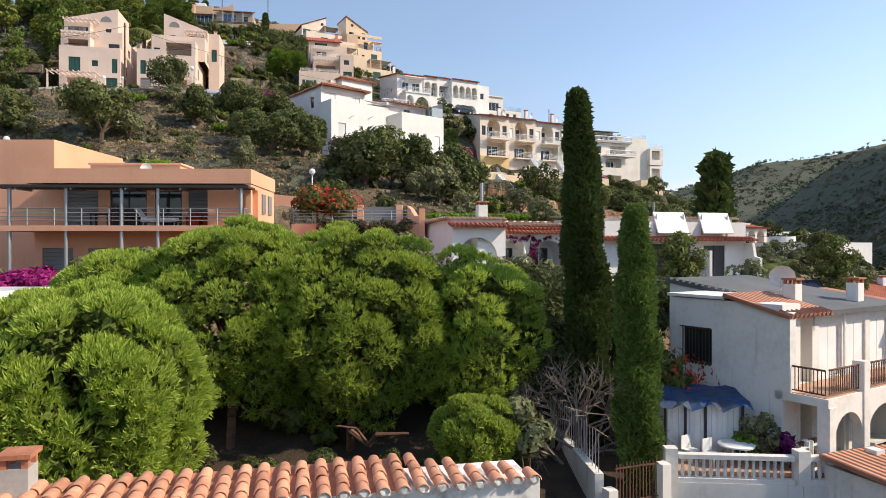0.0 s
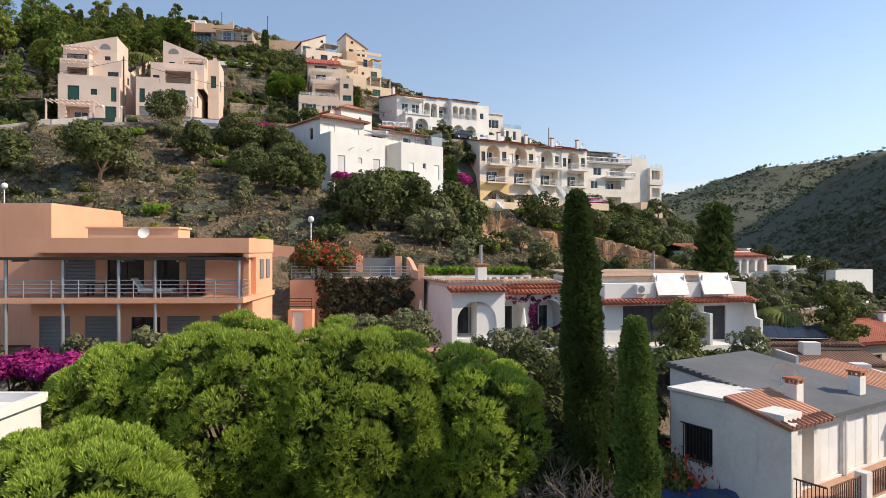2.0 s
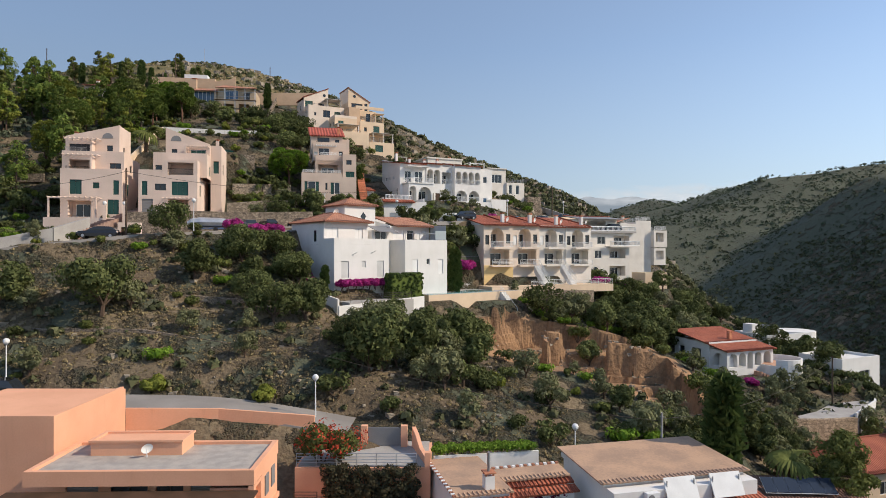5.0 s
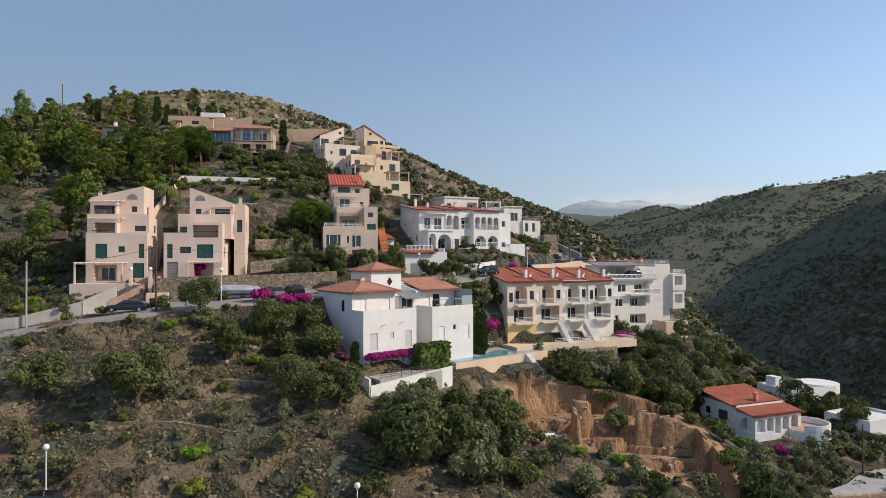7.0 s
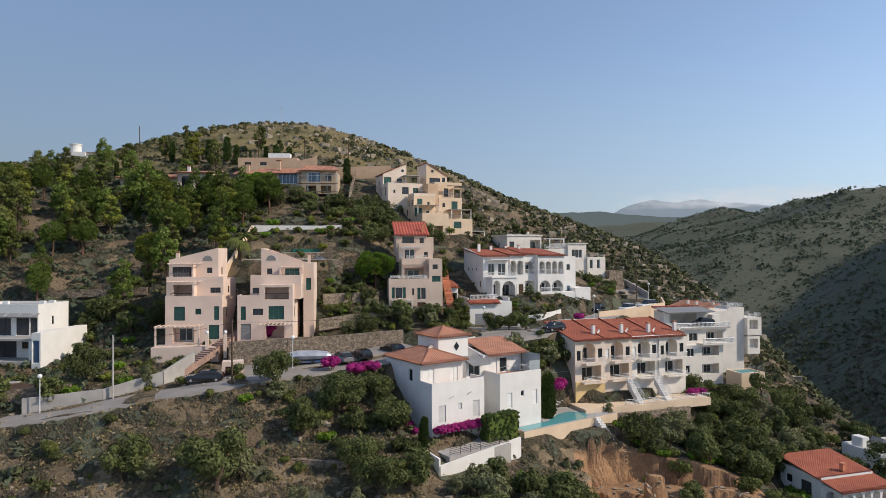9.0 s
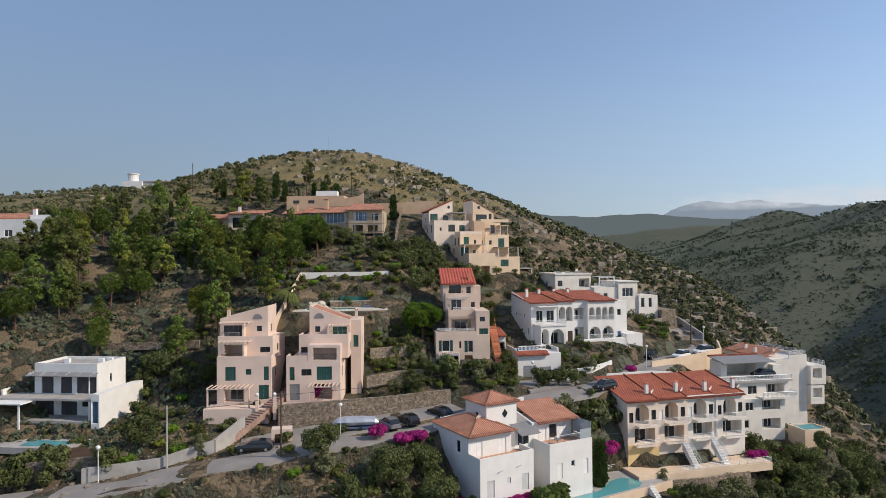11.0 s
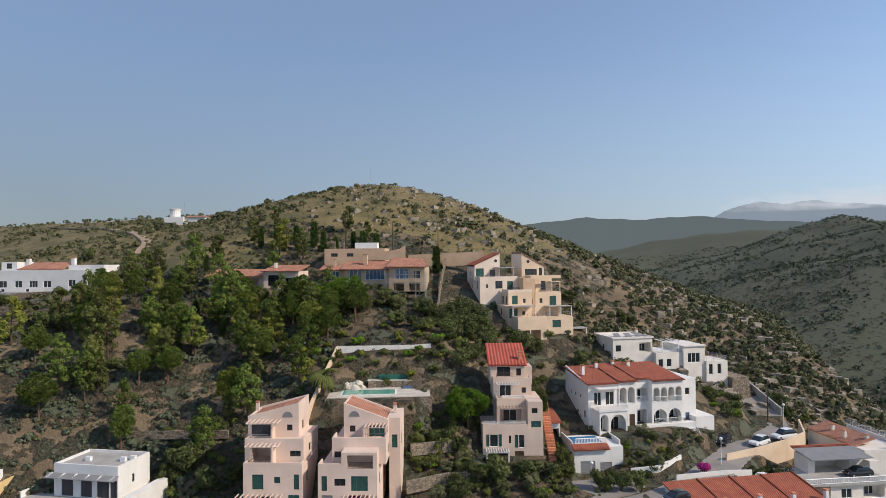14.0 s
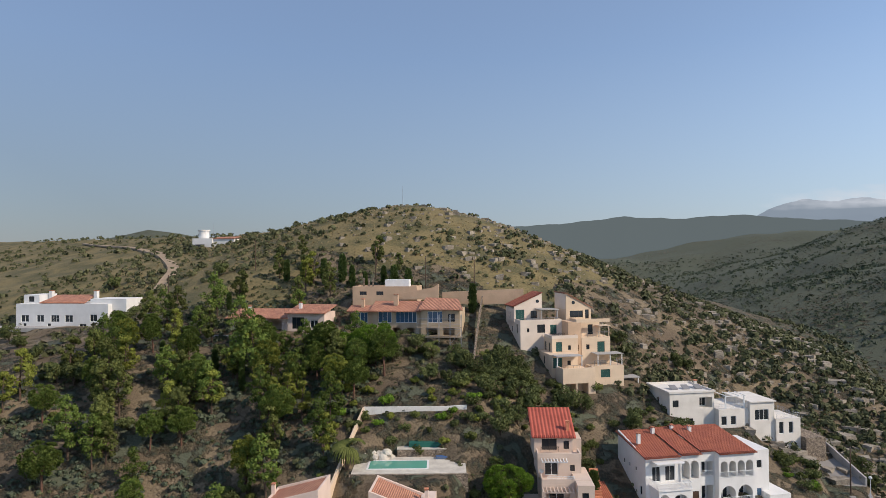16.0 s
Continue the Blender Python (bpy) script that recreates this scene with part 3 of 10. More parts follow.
def wall(parent, x0, x1, y0, y1, z0, z1, material, f=(), r=(), l=(), b=(), name="wall", label=""):
    """A solid of four walls and a flat top. On each face openings (u, v, width, height, kind), u from the face's left as seen
    from outside, v from z0, are cut in to their depth and get their window, shutter, door or loggia."""
    bm = bmesh.new()
    todo = []

    def at(face, u, v, d):
        return {"f": (x0 + u, y0 + d, z0 + v), "r": (x1 - d, y0 + u, z0 + v), "b": (x1 - u, y1 - d, z0 + v), "l": (x0 + d, y1 - u, z0 + v)}[face]

    def quad(face, *uvd):
        bm.faces.new([bm.verts.new(at(face, *p)) for p in uvd])

    for face, holes in (("f", f), ("r", r), ("l", l), ("b", b)):
        wide, high = (x1 - x0 if face in "fb" else y1 - y0), z1 - z0
        us = sorted({0, wide, *(round(min(max(q, 0), wide), 3) for h in holes for q in (h[0], h[0] + h[2]))})
        vs = sorted({0, high, *(round(min(max(q, 0), high), 3) for h in holes for q in (h[1], h[1] + h[3]))})
        for ua, ub in zip(us, us[1:]):
            for va, vb in zip(vs, vs[1:]):
                um, vm = (ua + ub) / 2, (va + vb) / 2
                if not any(h[0] < um < h[0] + h[2] and h[1] < vm < h[1] + h[3] for h in holes):
                    quad(face, (ua, va, 0), (ub, va, 0), (ub, vb, 0), (ua, vb, 0))
        for u, v, w, h, kind in holes:
            dep = {"L": 1.7, "A": 1.8, "o": 2.6, "T": 3.0}.get(kind, 0.16)
            u2, v2 = u + w, v + h
            rise = min(w / 2, h * 0.6) if kind in "Aa" else 0
            quad(face, (u, v, 0), (u2, v, 0), (u2, v, dep), (u, v, dep))
            quad(face, (u2, v, 0), (u2, v2 - rise, 0), (u2, v2 - rise, dep), (u2, v, dep))
            quad(face, (u, v2 - rise, 0), (u, v, 0), (u, v, dep), (u, v2 - rise, dep))
            if rise:
                arc = [(u + w / 2 - w / 2 * math.cos(math.pi * i / 10), v2 - rise + rise * math.sin(math.pi * i / 10)) for i in range(11)]
                for i in range(10):
                    (ua, va), (ub, vb) = arc[i], arc[i + 1]
                    quad(face, (ua, va, 0), (ub, vb, 0), (ub, v2, 0), (ua, v2, 0))
                    quad(face, (ub, vb, 0), (ua, va, 0), (ua, va, dep), (ub, vb, dep))
                    quad(face, (ua, va, dep), (ub, vb, dep), (ub, v, dep), (ua, v, dep)) if kind == "a" else None
            else:
                quad(face, (u2, v2, 0), (u, v2, 0), (u, v2, dep), (u2, v2, dep))
            if kind in "LAoT":
                quad(face, (u, v, dep), (u2, v, dep), (u2, v2, dep), (u, v2, dep))
                if kind in "LA":
                    todo.append((face, u + w * 0.18, v + 0.02, w * 0.64, min(2.15, h * 0.8), dep - 0.05, "w"))
            else:
                quad(face, (u, v, dep), (u2, v, dep), (u2, v2, dep), (u, v2, dep))
                todo.append((face, u, v, w, h, dep - 0.01, "w" if kind == "a" else kind))
    bm.faces.new([bm.verts.new(p) for p in ((x0, y0, z1), (x1, y0, z1), (x1, y1, z1), (x0, y1, z1))])
    ob = part(name, bm, material, parent, label)
    for face, u, v, w, h, d, kind in todo:
        bm = bmesh.new()

        def bar(ua, ub, va, vb, da, db):
            p, q = at(face, ua, va, da), at(face, ub, vb, db)
            box(bm, min(p[0], q[0]), max(p[0], q[0]), min(p[1], q[1]), max(p[1], q[1]), p[2], q[2])

        def frame_of(us, vs, holes, da, db):
            """One connected frame: a grid of bars with the panes left open."""
            made = {}

            def vert(i, k, d):
                if (i, k, d) not in made:
                    made[i, k, d] = bm.verts.new(at(face, us[i], vs[k], d))
                return made[i, k, d]

            solid = {(i, k) for i in range(len(us) - 1) for k in range(len(vs) - 1)} - holes
            for i, k in solid:
                bm.faces.new([vert(i, k, da), vert(i + 1, k, da), vert(i + 1, k + 1, da), vert(i, k + 1, da)])
                bm.faces.new([vert(i, k + 1, db), vert(i + 1, k + 1, db), vert(i + 1, k, db), vert(i, k, db)])
                for di, dk, p, q in ((0, -1, (i, k), (i + 1, k)), (1, 0, (i + 1, k), (i + 1, k + 1)), (0, 1, (i + 1, k + 1), (i, k + 1)), (-1, 0, (i, k + 1), (i, k))):
                    if (i + di, k + dk) not in solid:
                        bm.faces.new([vert(*q, da), vert(*p, da), vert(*p, db), vert(*q, db)])

        if kind in WINCOL:
            fm, gm = WINCOL[kind]
            n = max(1, round(w / 0.9))
            us = [u, u + 0.07]
            for i in range(1, n):
                us += [u + w * i / n - 0.035, u + w * i / n + 0.035]
            us += [u + w - 0.07, u + w]
            frame_of(us, [v, v + 0.08, v + h - 0.07, v + h], {(2 * i + 1, 1) for i in range(n)}, d - 0.06, d)
            win = part("window", bm, fm, parent)
            bm = bmesh.new()
            bar(u + 0.02, u + w - 0.02, v + 0.02, v + h - 0.02, d - 0.02, d - 0.005)
            part("pane", bm, gm, win)
        elif kind in "gG":
            n = max(2, int(h / 0.22))
            us, vs = [u + 0.02, u + w - 0.02], [v + 0.02 + (h - 0.04) * i / n for i in range(n + 1)]
            prof = []
            for i in range(n):
                prof += [(vs[i], d - 0.03), (vs[i] + 0.03, d - 0.07), (vs[i + 1] - 0.03, d - 0.07)]
            prof += [(vs[-1], d - 0.03), (vs[-1], d), (vs[0], d)]
            pa, pb = [bm.verts.new(at(face, us[0], *q)) for q in prof], [bm.verts.new(at(face, us[1], *q)) for q in prof]
            for i in range(len(prof)):
                k = (i + 1) % len(prof)
                bm.faces.new((pa[i], pb[i], pb[k], pa[k]))
            part("garage_door" if kind == "G" else "roller_shutter", bm, PANELS[kind], parent)
        else:
            n = max(1, round(w / 0.75)) if kind in "sdh" else 1
            for i in range(n):
                bm = bmesh.new() if i else bm
                bar(u + w * i / n + 0.015, u + w * (i + 1) / n - 0.015, v + 0.02, v + h - 0.02, d - 0.05, d)
                leaf = part("door" if kind == "D" else "shutter", bm, PANELS[kind], parent)
                bm = bmesh.new()
                ua, ub = u + w * i / n + 0.09, u + w * (i + 1) / n - 0.09
                if kind in "sd" and ub - ua > 0.2:
                    m_ = 7
                    for q in range(m_):
                        va = v + 0.14 + (h - 0.28) * q / m_
                        bar(ua, ub, va, va + (h - 0.28) / m_ * 0.6, d - 0.065, d - 0.0505)
                    tagged(part("louvres", bm, PANELS[kind], leaf), kind="stuff")
                else:
                    bm.free()
    return ob


def block(parent, name, x0, x1, y0, y1, z0, z1, material, label=""):
    return part(name, cube(x0, x1, y0, y1, z0, z1), material, parent, label)


def parapet(parent, x0, x1, y0, y1, z0, z1, material, t=0.2, sides="flrb"):
    """Low walls round a flat roof or terrace."""
    bm = bmesh.new()
    if "f" in sides:
        box(bm, x0, x1, y0, y0 + t, z0, z1)
    if "b" in sides:
        box(bm, x0, x1, y1 - t, y1, z0, z1)
    if "l" in sides:
        box(bm, x0, x0 + t, y0 + t, y1 - t, z0, z1)
    if "r" in sides:
        box(bm, x1 - t, x1, y0 + t, y1 - t, z0, z1)
    return part("parapet", bm, material, parent)


def roof(parent, pts, material, t=0.14, name="roof"):
    """One slope: the eave's two ends, then the upper ends (one for a hip), as a slab with its tiles running down it."""
    p = [Vector(q) for q in pts]
    bm = bmesh.new()
    uv = bm.loops.layers.uv.new()
    e = (p[1] - p[0]).normalized()
    n = e.cross(p[2] - p[0]).normalized()
    s = n.cross(e)
    top, low = [bm.verts.new(q) for q in p], [bm.verts.new(q - n * t) for q in p]
    faces = [bm.faces.new(top), bm.faces.new(low[::-1])]
    k = len(p)
    for i in range(k):
        faces.append(bm.faces.new((top[(i + 1) % k], top[i], low[i], low[(i + 1) % k])))
    for fc in faces:
        for lp in fc.loops:
            d = lp.vert.co - p[0]
            lp[uv].uv = (d.dot(e), d.dot(s))
    # rolls of the lowest course stand proud along the eave
    wide = (p[1] - p[0]).length
    for i in range(int(wide / 0.3) if material not in (SLATE, GREYSHUT) else 0):
        a = p[0] + e * (0.15 + i * 0.3) - s * 0.04
        tube(bm, a - n * 0.02, a + s * 0.5 + n * 0.02, 0.085, 0.075, 5)
    return part(name, bm, material, parent)


def hip(parent, x0, x1, y0, y1, z, rise, material, over=0.35):
    x0, x1, y0, y1 = x0 - over, x1 + over, y0 - over, y1 + over
    w, d = x1 - x0, y1 - y0
    if w >= d:
        a, c = (x0 + d / 2, (y0 + y1) / 2, z + rise), (x1 - d / 2 - 0.01, (y0 + y1) / 2, z + rise)
        roof(parent, [(x0, y0, z), (x1, y0, z), c, a], material)
        roof(parent, [(x1, y1, z), (x0, y1, z), a, c], material)
        roof(parent, [(x0, y1, z), (x0, y0, z), a], material)
        roof(parent, [(x1, y0, z), (x1, y1, z), c], material)
        ends = (a, c)
    else:
        a, c = ((x0 + x1) / 2, y0 + w / 2, z + rise), ((x0 + x1) / 2, y1 - w / 2 - 0.01, z + rise)
        roof(parent, [(x0, y0, z), (x1, y0, z), a], material)
        roof(parent, [(x1, y1, z), (x0, y1, z), c], material)
        roof(parent, [(x0, y1, z), (x0, y0, z), a, c], material)
        roof(parent, [(x1, y0, z), (x1, y1, z), c, a], material)
        ends = (a, c)
    bm = bmesh.new()
    tube(bm, ends[0], ends[1], 0.12, 0.12, 6)
    for q, e in (((x0, y0, z), a), ((x1, y0, z), a if w < d else c), ((x0, y1, z), c if w < d else a), ((x1, y1, z), c)):
        tube(bm, q, e, 0.11, 0.11, 6)
    part("ridge_tiles", bm, material, parent)


def railing(parent, pts, h=0.95, material=WHITEPAINT, style="bars", gap=0.16):
    """Rails and uprights along a line of points (x, y, z) at floor level."""
    bm = bmesh.new()
    for a, c in zip(pts, pts[1:]):
        a, c = Vector(a), Vector(c)
        up = Vector((0, 0, 1))
        if style == "bars":
            for k in (0.3, 0.52, 0.74, 1.0):
                tube(bm, a + up * h * k, c + up * h * k, 0.025, 0.025, 4)
            n = max(1, round((c - a).length / 1.5))
            for i in range(n + 1):
                q = a.lerp(c, i / n)
                tube(bm, q, q + up * h, 0.03, 0.03, 4)
        elif style == "glass":
            tube(bm, a + up * h, c + up * h, 0.03, 0.03, 4)
            n = max(1, round((c - a).length / 1.2))
            for i in range(n + 1):
                q = a.lerp(c, i / n)
                tube(bm, q, q + up * h, 0.035, 0.035, 4)
        else:
            thick = 0.09 if style == "stone" else 0.035
            tube(bm, a + up * h, c + up * h, thick, thick, 4)
            tube(bm, a + up * 0.1, c + up * 0.1, thick * 0.8, thick * 0.8, 4)
            n = max(1, round((c - a).length / gap))
            for i in range(n + 1):
                q = a.lerp(c, i / n)
                tube(bm, q + up * 0.1, q + up * h, thick * 0.55, thick * 0.55, 4, False)
    return part("railing", bm, material, parent)


def pergola(parent, x0, x1, y0, y1, z, zb, material, posts=True, slats=9):
    bm = bmesh.new()
    box(bm, x0, x1, y0, y0 + 0.14, z - 0.16, z)
    if posts:
        for x in (x0, x1 - 0.2):
            box(bm, x, x + 0.2, y0, y0 + 0.2, zb, z - 0.16)
    frame_ = part("pergola", bm, material, parent)
    bm = bmesh.new()
    for i in range(slats):
        x = x0 + (x1 - x0 - 0.1) * i / (slats - 1)
        box(bm, x, x + 0.12, y0 - 0.3, y1, z + 0.003, z + 0.12)
    part("pergola_slats", bm, material, frame_)


def chimney(parent, x, y, z, h, material, s=0.5, cap=None):
    bm = cube(x - s / 2, x + s / 2, y - s / 2, y + s / 2, z, z + h)
    ob = part("chimney", bm, material, parent)
    bm = bmesh.new()
    for dx in (-1, 1):
        for dy in (-1, 1):
            box(bm, x + dx * s * 0.38 - 0.05, x + dx * s * 0.38 + 0.05, y + dy * s * 0.38 - 0.05, y + dy * s * 0.38 + 0.05, z + h, z + h + 0.16)
    box(bm, x - s * 0.62, x + s * 0.62, y - s * 0.62, y + s * 0.62, z + h + 0.16, z + h + 0.24)
    part("chimney_cap", bm, cap or TERRACOTTA, ob)


def dish(parent, x, y, z, r=0.4, turn=0.0):
    bm = bmesh.new()
    rings = []
    for k in range(4):
        rr, dz = r * k / 3, 0.28 * r * (k / 3) ** 2
        rings.append([bm.verts.new(Vector((rr * math.cos(a * 0.5236), -dz, rr * math.sin(a * 0.5236)))) for a in range(12)])
    for a, c in zip(rings, rings[1:]):
        for i in range(12):
            bm.faces.new((a[i], a[(i + 1) % 12], c[(i + 1) % 12], c[i]))
    bmesh.ops.remove_doubles(bm, verts=bm.verts, dist=1e-4)
    bmesh.ops.transform(bm, matrix=pose(x, y, z + 0.6, 20, 0, turn), verts=bm.verts)
    tube(bm, (x, y + 0.05, z), (x, y + 0.05, z + 0.6), 0.03, 0.03, 5)
    part("satellite_dish", bm, WHITEPAINT, parent)


def stairs(parent, x0, x1, y0, z0, n, run, rise, material, name="staircase"):
    flight = part(name, cube(x0 + 0.06, x1 - 0.06, y0, y0 + 0.1, z0 - 0.6, z0), material, parent)
    for i in range(n):
        part("step", cube(x0, x1, y0 + i * run, y0 + (i + 1) * run + 0.02 * (i < n - 1), z0 - 0.6 + i * rise * 0.9, z0 + (i + 1) * rise), material, flight)
    return flight


def house(x, y, z, rot, label, name="house"):
    return thing(name, x, y, z, rot, label, "house")


def freewall(name, pts, h, t, material, label, base=None, category="wall", below=0.8):
    """A wall that follows a line of points (x, y, z of its foot)."""
    bm = bmesh.new()
    for (ax, ay, az), (bx, by, bz) in zip(pts, pts[1:]):
        d = Vector((bx - ax, by - ay, 0)).normalized()
        n = Vector((-d.y, d.x, 0)) * t / 2
        lo = [Vector((ax, ay, az - below)), Vector((bx, by, bz - below))]
        hi = [Vector((ax, ay, az + h)), Vector((bx, by, bz + h))]
        v = [bm.verts.new(q + s) for q, s in ((lo[0], -n), (lo[1], -n), (lo[1], n), (lo[0], n), (hi[0], -n), (hi[1], -n), (hi[1], n), (hi[0], n))]
        for f in ((3, 2, 1, 0), (4, 5, 6, 7), (0, 1, 5, 4), (1, 2, 6, 5), (2, 3, 7, 6), (3, 0, 4, 7)):
            bm.faces.new([v[i] for i in f])
    ob = link(name, bm, material)
    return tagged(ob, label, category, kind="structure")


# ---- orange house above the pines ----
def orange_house():
    t = house(-24.1, 36.3, 7.8, 1.5, "orange rendered two-storey house with long steel-railed balcony")
    lower = [(0.45, 0.1, 1.8, 2.15, "g"), (3.1, 0.1, 2.0, 2.15, "g"), (5.8, 0.9, 1.7, 1.3, "W"), (7.9, 0.1, 1.9, 2.15, "g"), (10.5, 0.1, 0.85, 2.15, "g")]
    wall(t, 0, 12.9, 1.0, 5.8, 0, 3.2, ORANGE, f=lower)
    block(t, "balcony", -0.6, 13.05, -1.4, 5.8, 3.204, 3.5, ORANGE)
    block(t, "balcony_floor", -0.5, 12.95, -1.3, 1.8, 3.504, 3.52, PAVING)
    upper = [(1.4, 0.05, 1.9, 2.2, "g"), (4.0, 0.05, 2.2, 2.2, "W"), (6.7, 0.05, 1.6, 2.2, "W"), (8.7, 0.05, 3.6, 2.25, "g")]
    wall(t, 0, 12.9, 1.8, 5.8, 3.504, 6.0, ORANGE, f=upper)
    wall(t, 12.65, 12.95, 0, 1.78, 3.504, 5.95, ORANGE, r=[(0.35, 0.02, 1.2, 2.2, "o")], name="side_wall")
    wall(t, 0, 12.96, 0, 5.84, 5.998, 6.6, ORANGE, name="roof_edge")
    parapet(t, 0, 12.96, 0, 5.84, 6.6, 6.85, ORANGE, 0.3)
    block(t, "roof", 0.3, 12.66, 0.3, 5.54, 6.6, 6.66, GRAVEL)
    for y in (2.6, 4.1):
        block(t, "window_niche", 12.9, 12.975, y, y + 0.8, 4.4, 5.6, GREYSHUT)
    wall(t, 2.0, 7.6, 3.4, 5.4, 6.662, 7.5, ORANGE, name="roof_house")
    parapet(t, 1.9, 7.7, 3.3, 5.5, 7.502, 7.62, ORANGE, 0.25)
    dish(t, 5.6, 3.0, 6.66, 0.35, 40)
    for x in (0.0, 3.1, 6.15, 8.15, 12.75):
        part("post", tube(bmesh.new(), (x, -1.25, -0.4), (x, -1.25, 5.6), 0.1, 0.1, 10), METAL, t)
    block(t, "canopy", -0.9, 13.2, -1.5, 0.0, 5.62, 5.72, WOODD, "dark timber canopy")
    freewall("garden_wall", [(-24.5, 33.0, 6.6), (-14.6, 33.2, 6.6)], 1.1, 0.25, OLDWHITE, "pale rendered garden wall below the orange house", below=2.5)
    block(t, "canopy_edge", -0.92, 13.22, -1.56, -1.504, 5.6, 5.76, DARKMETAL)
    for i in range(5):
        block(t, "canopy_joist", 0.4 + i * 3.0, 0.5 + i * 3.0, -1.45, 0.0, 5.5, 5.616, METAL)
    railing(t, [(-0.5, -1.3, 3.52), (12.95, -1.3, 3.52), (12.95, 0.1, 3.52)], 0.95, METAL)
    w = house(-33.5, 39.8, 7.8, 0, "tall windowless orange rendered wing with stepped top")
    wall(w, 0, 9.0, 0, 8.8, 0, 8.9, ORANGE)
    wall(w, 2.5, 4.4, -0.45, -0.004, 0.2, 5.5, ORANGE, name="pier")
    parapet(w, 0, 9.0, 0, 8.8, 8.9, 9.1, ORANGE, 0.25, "fr")
    freewall("garden_wall", [(-24.5, 48.7, 13.7), (-18, 50.2, 13.3), (-10.6, 50.8, 12.6)], 1.5, 0.25, ORANGE, "orange rendered garden wall stepping down behind the house", below=3)
    # lounge furniture on the balcony
    for x, col in ((8.9, TERRACOTTA), (9.9, TERRACOTTA)):
        a = thing("armchair", -24.1 + x, 37.3, 11.33, 1.5, "red upholstered balcony armchair", "chair", "balcony chairs")
        block(a, "seat", 0, 0.75, 0, 0.7, 0.1, 0.42, REDCLOTH)
        block(a, "backrest", 0, 0.75, 0.55, 0.7, 0.424, 0.9, REDCLOTH)
        for s in (0, 0.66):
            block(a, "armrest", s, s + 0.09, 0, 0.54, 0.424, 0.6, REDCLOTH)
        for px in (0.05, 0.65):
            for py in (0.05, 0.6):
                block(a, "leg", px, px + 0.05, py, py + 0.05, 0, 0.1, DARKMETAL)
    s = thing("sun_lounger", -17.2, 35.9, 11.33, 1.5, "white cushioned sun lounger on the balcony", "lounger")
    block(s, "frame", 0, 2.0, 0, 0.7, 0.2, 0.3, METAL)
    part("cushion", slab(bmesh.new(), [(0, 0.02), (1.9, 0.02), (1.9, 0.68), (0, 0.68)], 0.304, 0.45), WHITEPAINT, s)
    part("backrest", prism(bmesh.new(), [(0, 0.454), (0.12, 0.454), (-0.3, 1.0), (-0.42, 1.0)], 0.05, 0.65), WHITEPAINT, s)
    for px in (0.1, 1.85):
        for py in (0.05, 0.6):
            block(s, "leg", px, px + 0.05, py, py + 0.05, 0, 0.2, METAL)
    for x in (-20.3, -18.6):
        d = thing("patio_table", x, 36.2, 11.33, 1.5, "low wooden patio table with slatted top", "table")
        block(d, "tabletop", 0, 1.1, 0, 0.7, 0.66, 0.72, WOODD)
        for px in (0.04, 0.98):
            for py in (0.04, 0.58):
                block(d, "leg", px, px + 0.08, py, py + 0.08, 0, 0.66, WOODD)


def pool_terrace():
    """Terrace, dark pool, vine-grown wall and gateway beside the orange house."""
    t = house(-10.9, 37.0, 7.7, 0, "terracotta paved pool terrace with dark blue pool", "pool_terrace")
    t["category"] = "terrace"
    block(t, "paving", 0, 11.3, -2.2, 8.5, -0.9, 0.2, PAVING)
    block(t, "low_wall", 6.0, 11.3, -2.45, -2.21, -0.9, 0.75, ORANGE)
    block(t, "coping", 1.9, 8.4, -0.2, 4.0, 0.204, 0.27, CONCRETE)
    block(t, "water", 2.2, 8.1, 0.1, 3.7, 0.272, 0.285, DARKPOOL)
    v = house(-10.9, 45.4, 7.9, 0, "orange rendered retaining wall with gateway and parking deck", "retaining_wall")
    v["category"] = "wall"
    wall(v, 0, 9.6, 0, 6.0, 0, 3.9, ORANGE)
    block(v, "deck", 0.2, 9.4, 0.2, 6.0, 3.902, 3.98, CONCRETE)
    railing(v, [(0.1, 0.1, 3.98), (8.6, 0.1, 3.98)], 0.9, METAL)
    wall(v, 0.2, 1.9, -1.4, -0.004, 0, 1.9, ORANGE, f=[(0.3, 0.05, 0.8, 1.75, "h")], name="shed")
    railing(v, [(0.25, -1.35, 1.9), (1.85, -1.35, 1.9)], 0.8, WOODD, "bars")
    for x in (4.1, 7.2):
        block(v, "gate_post", x, x + 0.5, 4.5, 5.0, 3.984, 5.6, ORANGE)
    block(v, "gate", 4.62, 7.18, 4.68, 4.78, 4.03, 5.45, GREYSHUT, "dark grey solid metal gate")
    block(v, "gate_post", 9.2, 9.6, -0.2, 0.35, 3.0, 5.0, ORANGE)
    part("curved_wall", prism(bmesh.new(), [(0, 3.984), (4.6, 3.984), (4.6, 5.5), (3.4, 5.2), (2.0, 4.6), (0, 4.5)], 0, 0.3), ORANGE, v).matrix_basis = pose(9.55, 0.36, 0, 0, 0, 105)
    u = thing("parasol", -1.4, 41.6, 7.9, 0, "closed white parasol standing by the wall", "parasol")
    part("pole", tube(bmesh.new(), (0, 0, 0), (0, 0, 2.9), 0.03, 0.03, 8), METAL, u)
    part("canopy", tube(bmesh.new(), (0, 0, 0.9), (0, 0, 2.8), 0.24, 0.06, 9), WHITEPAINT, u)


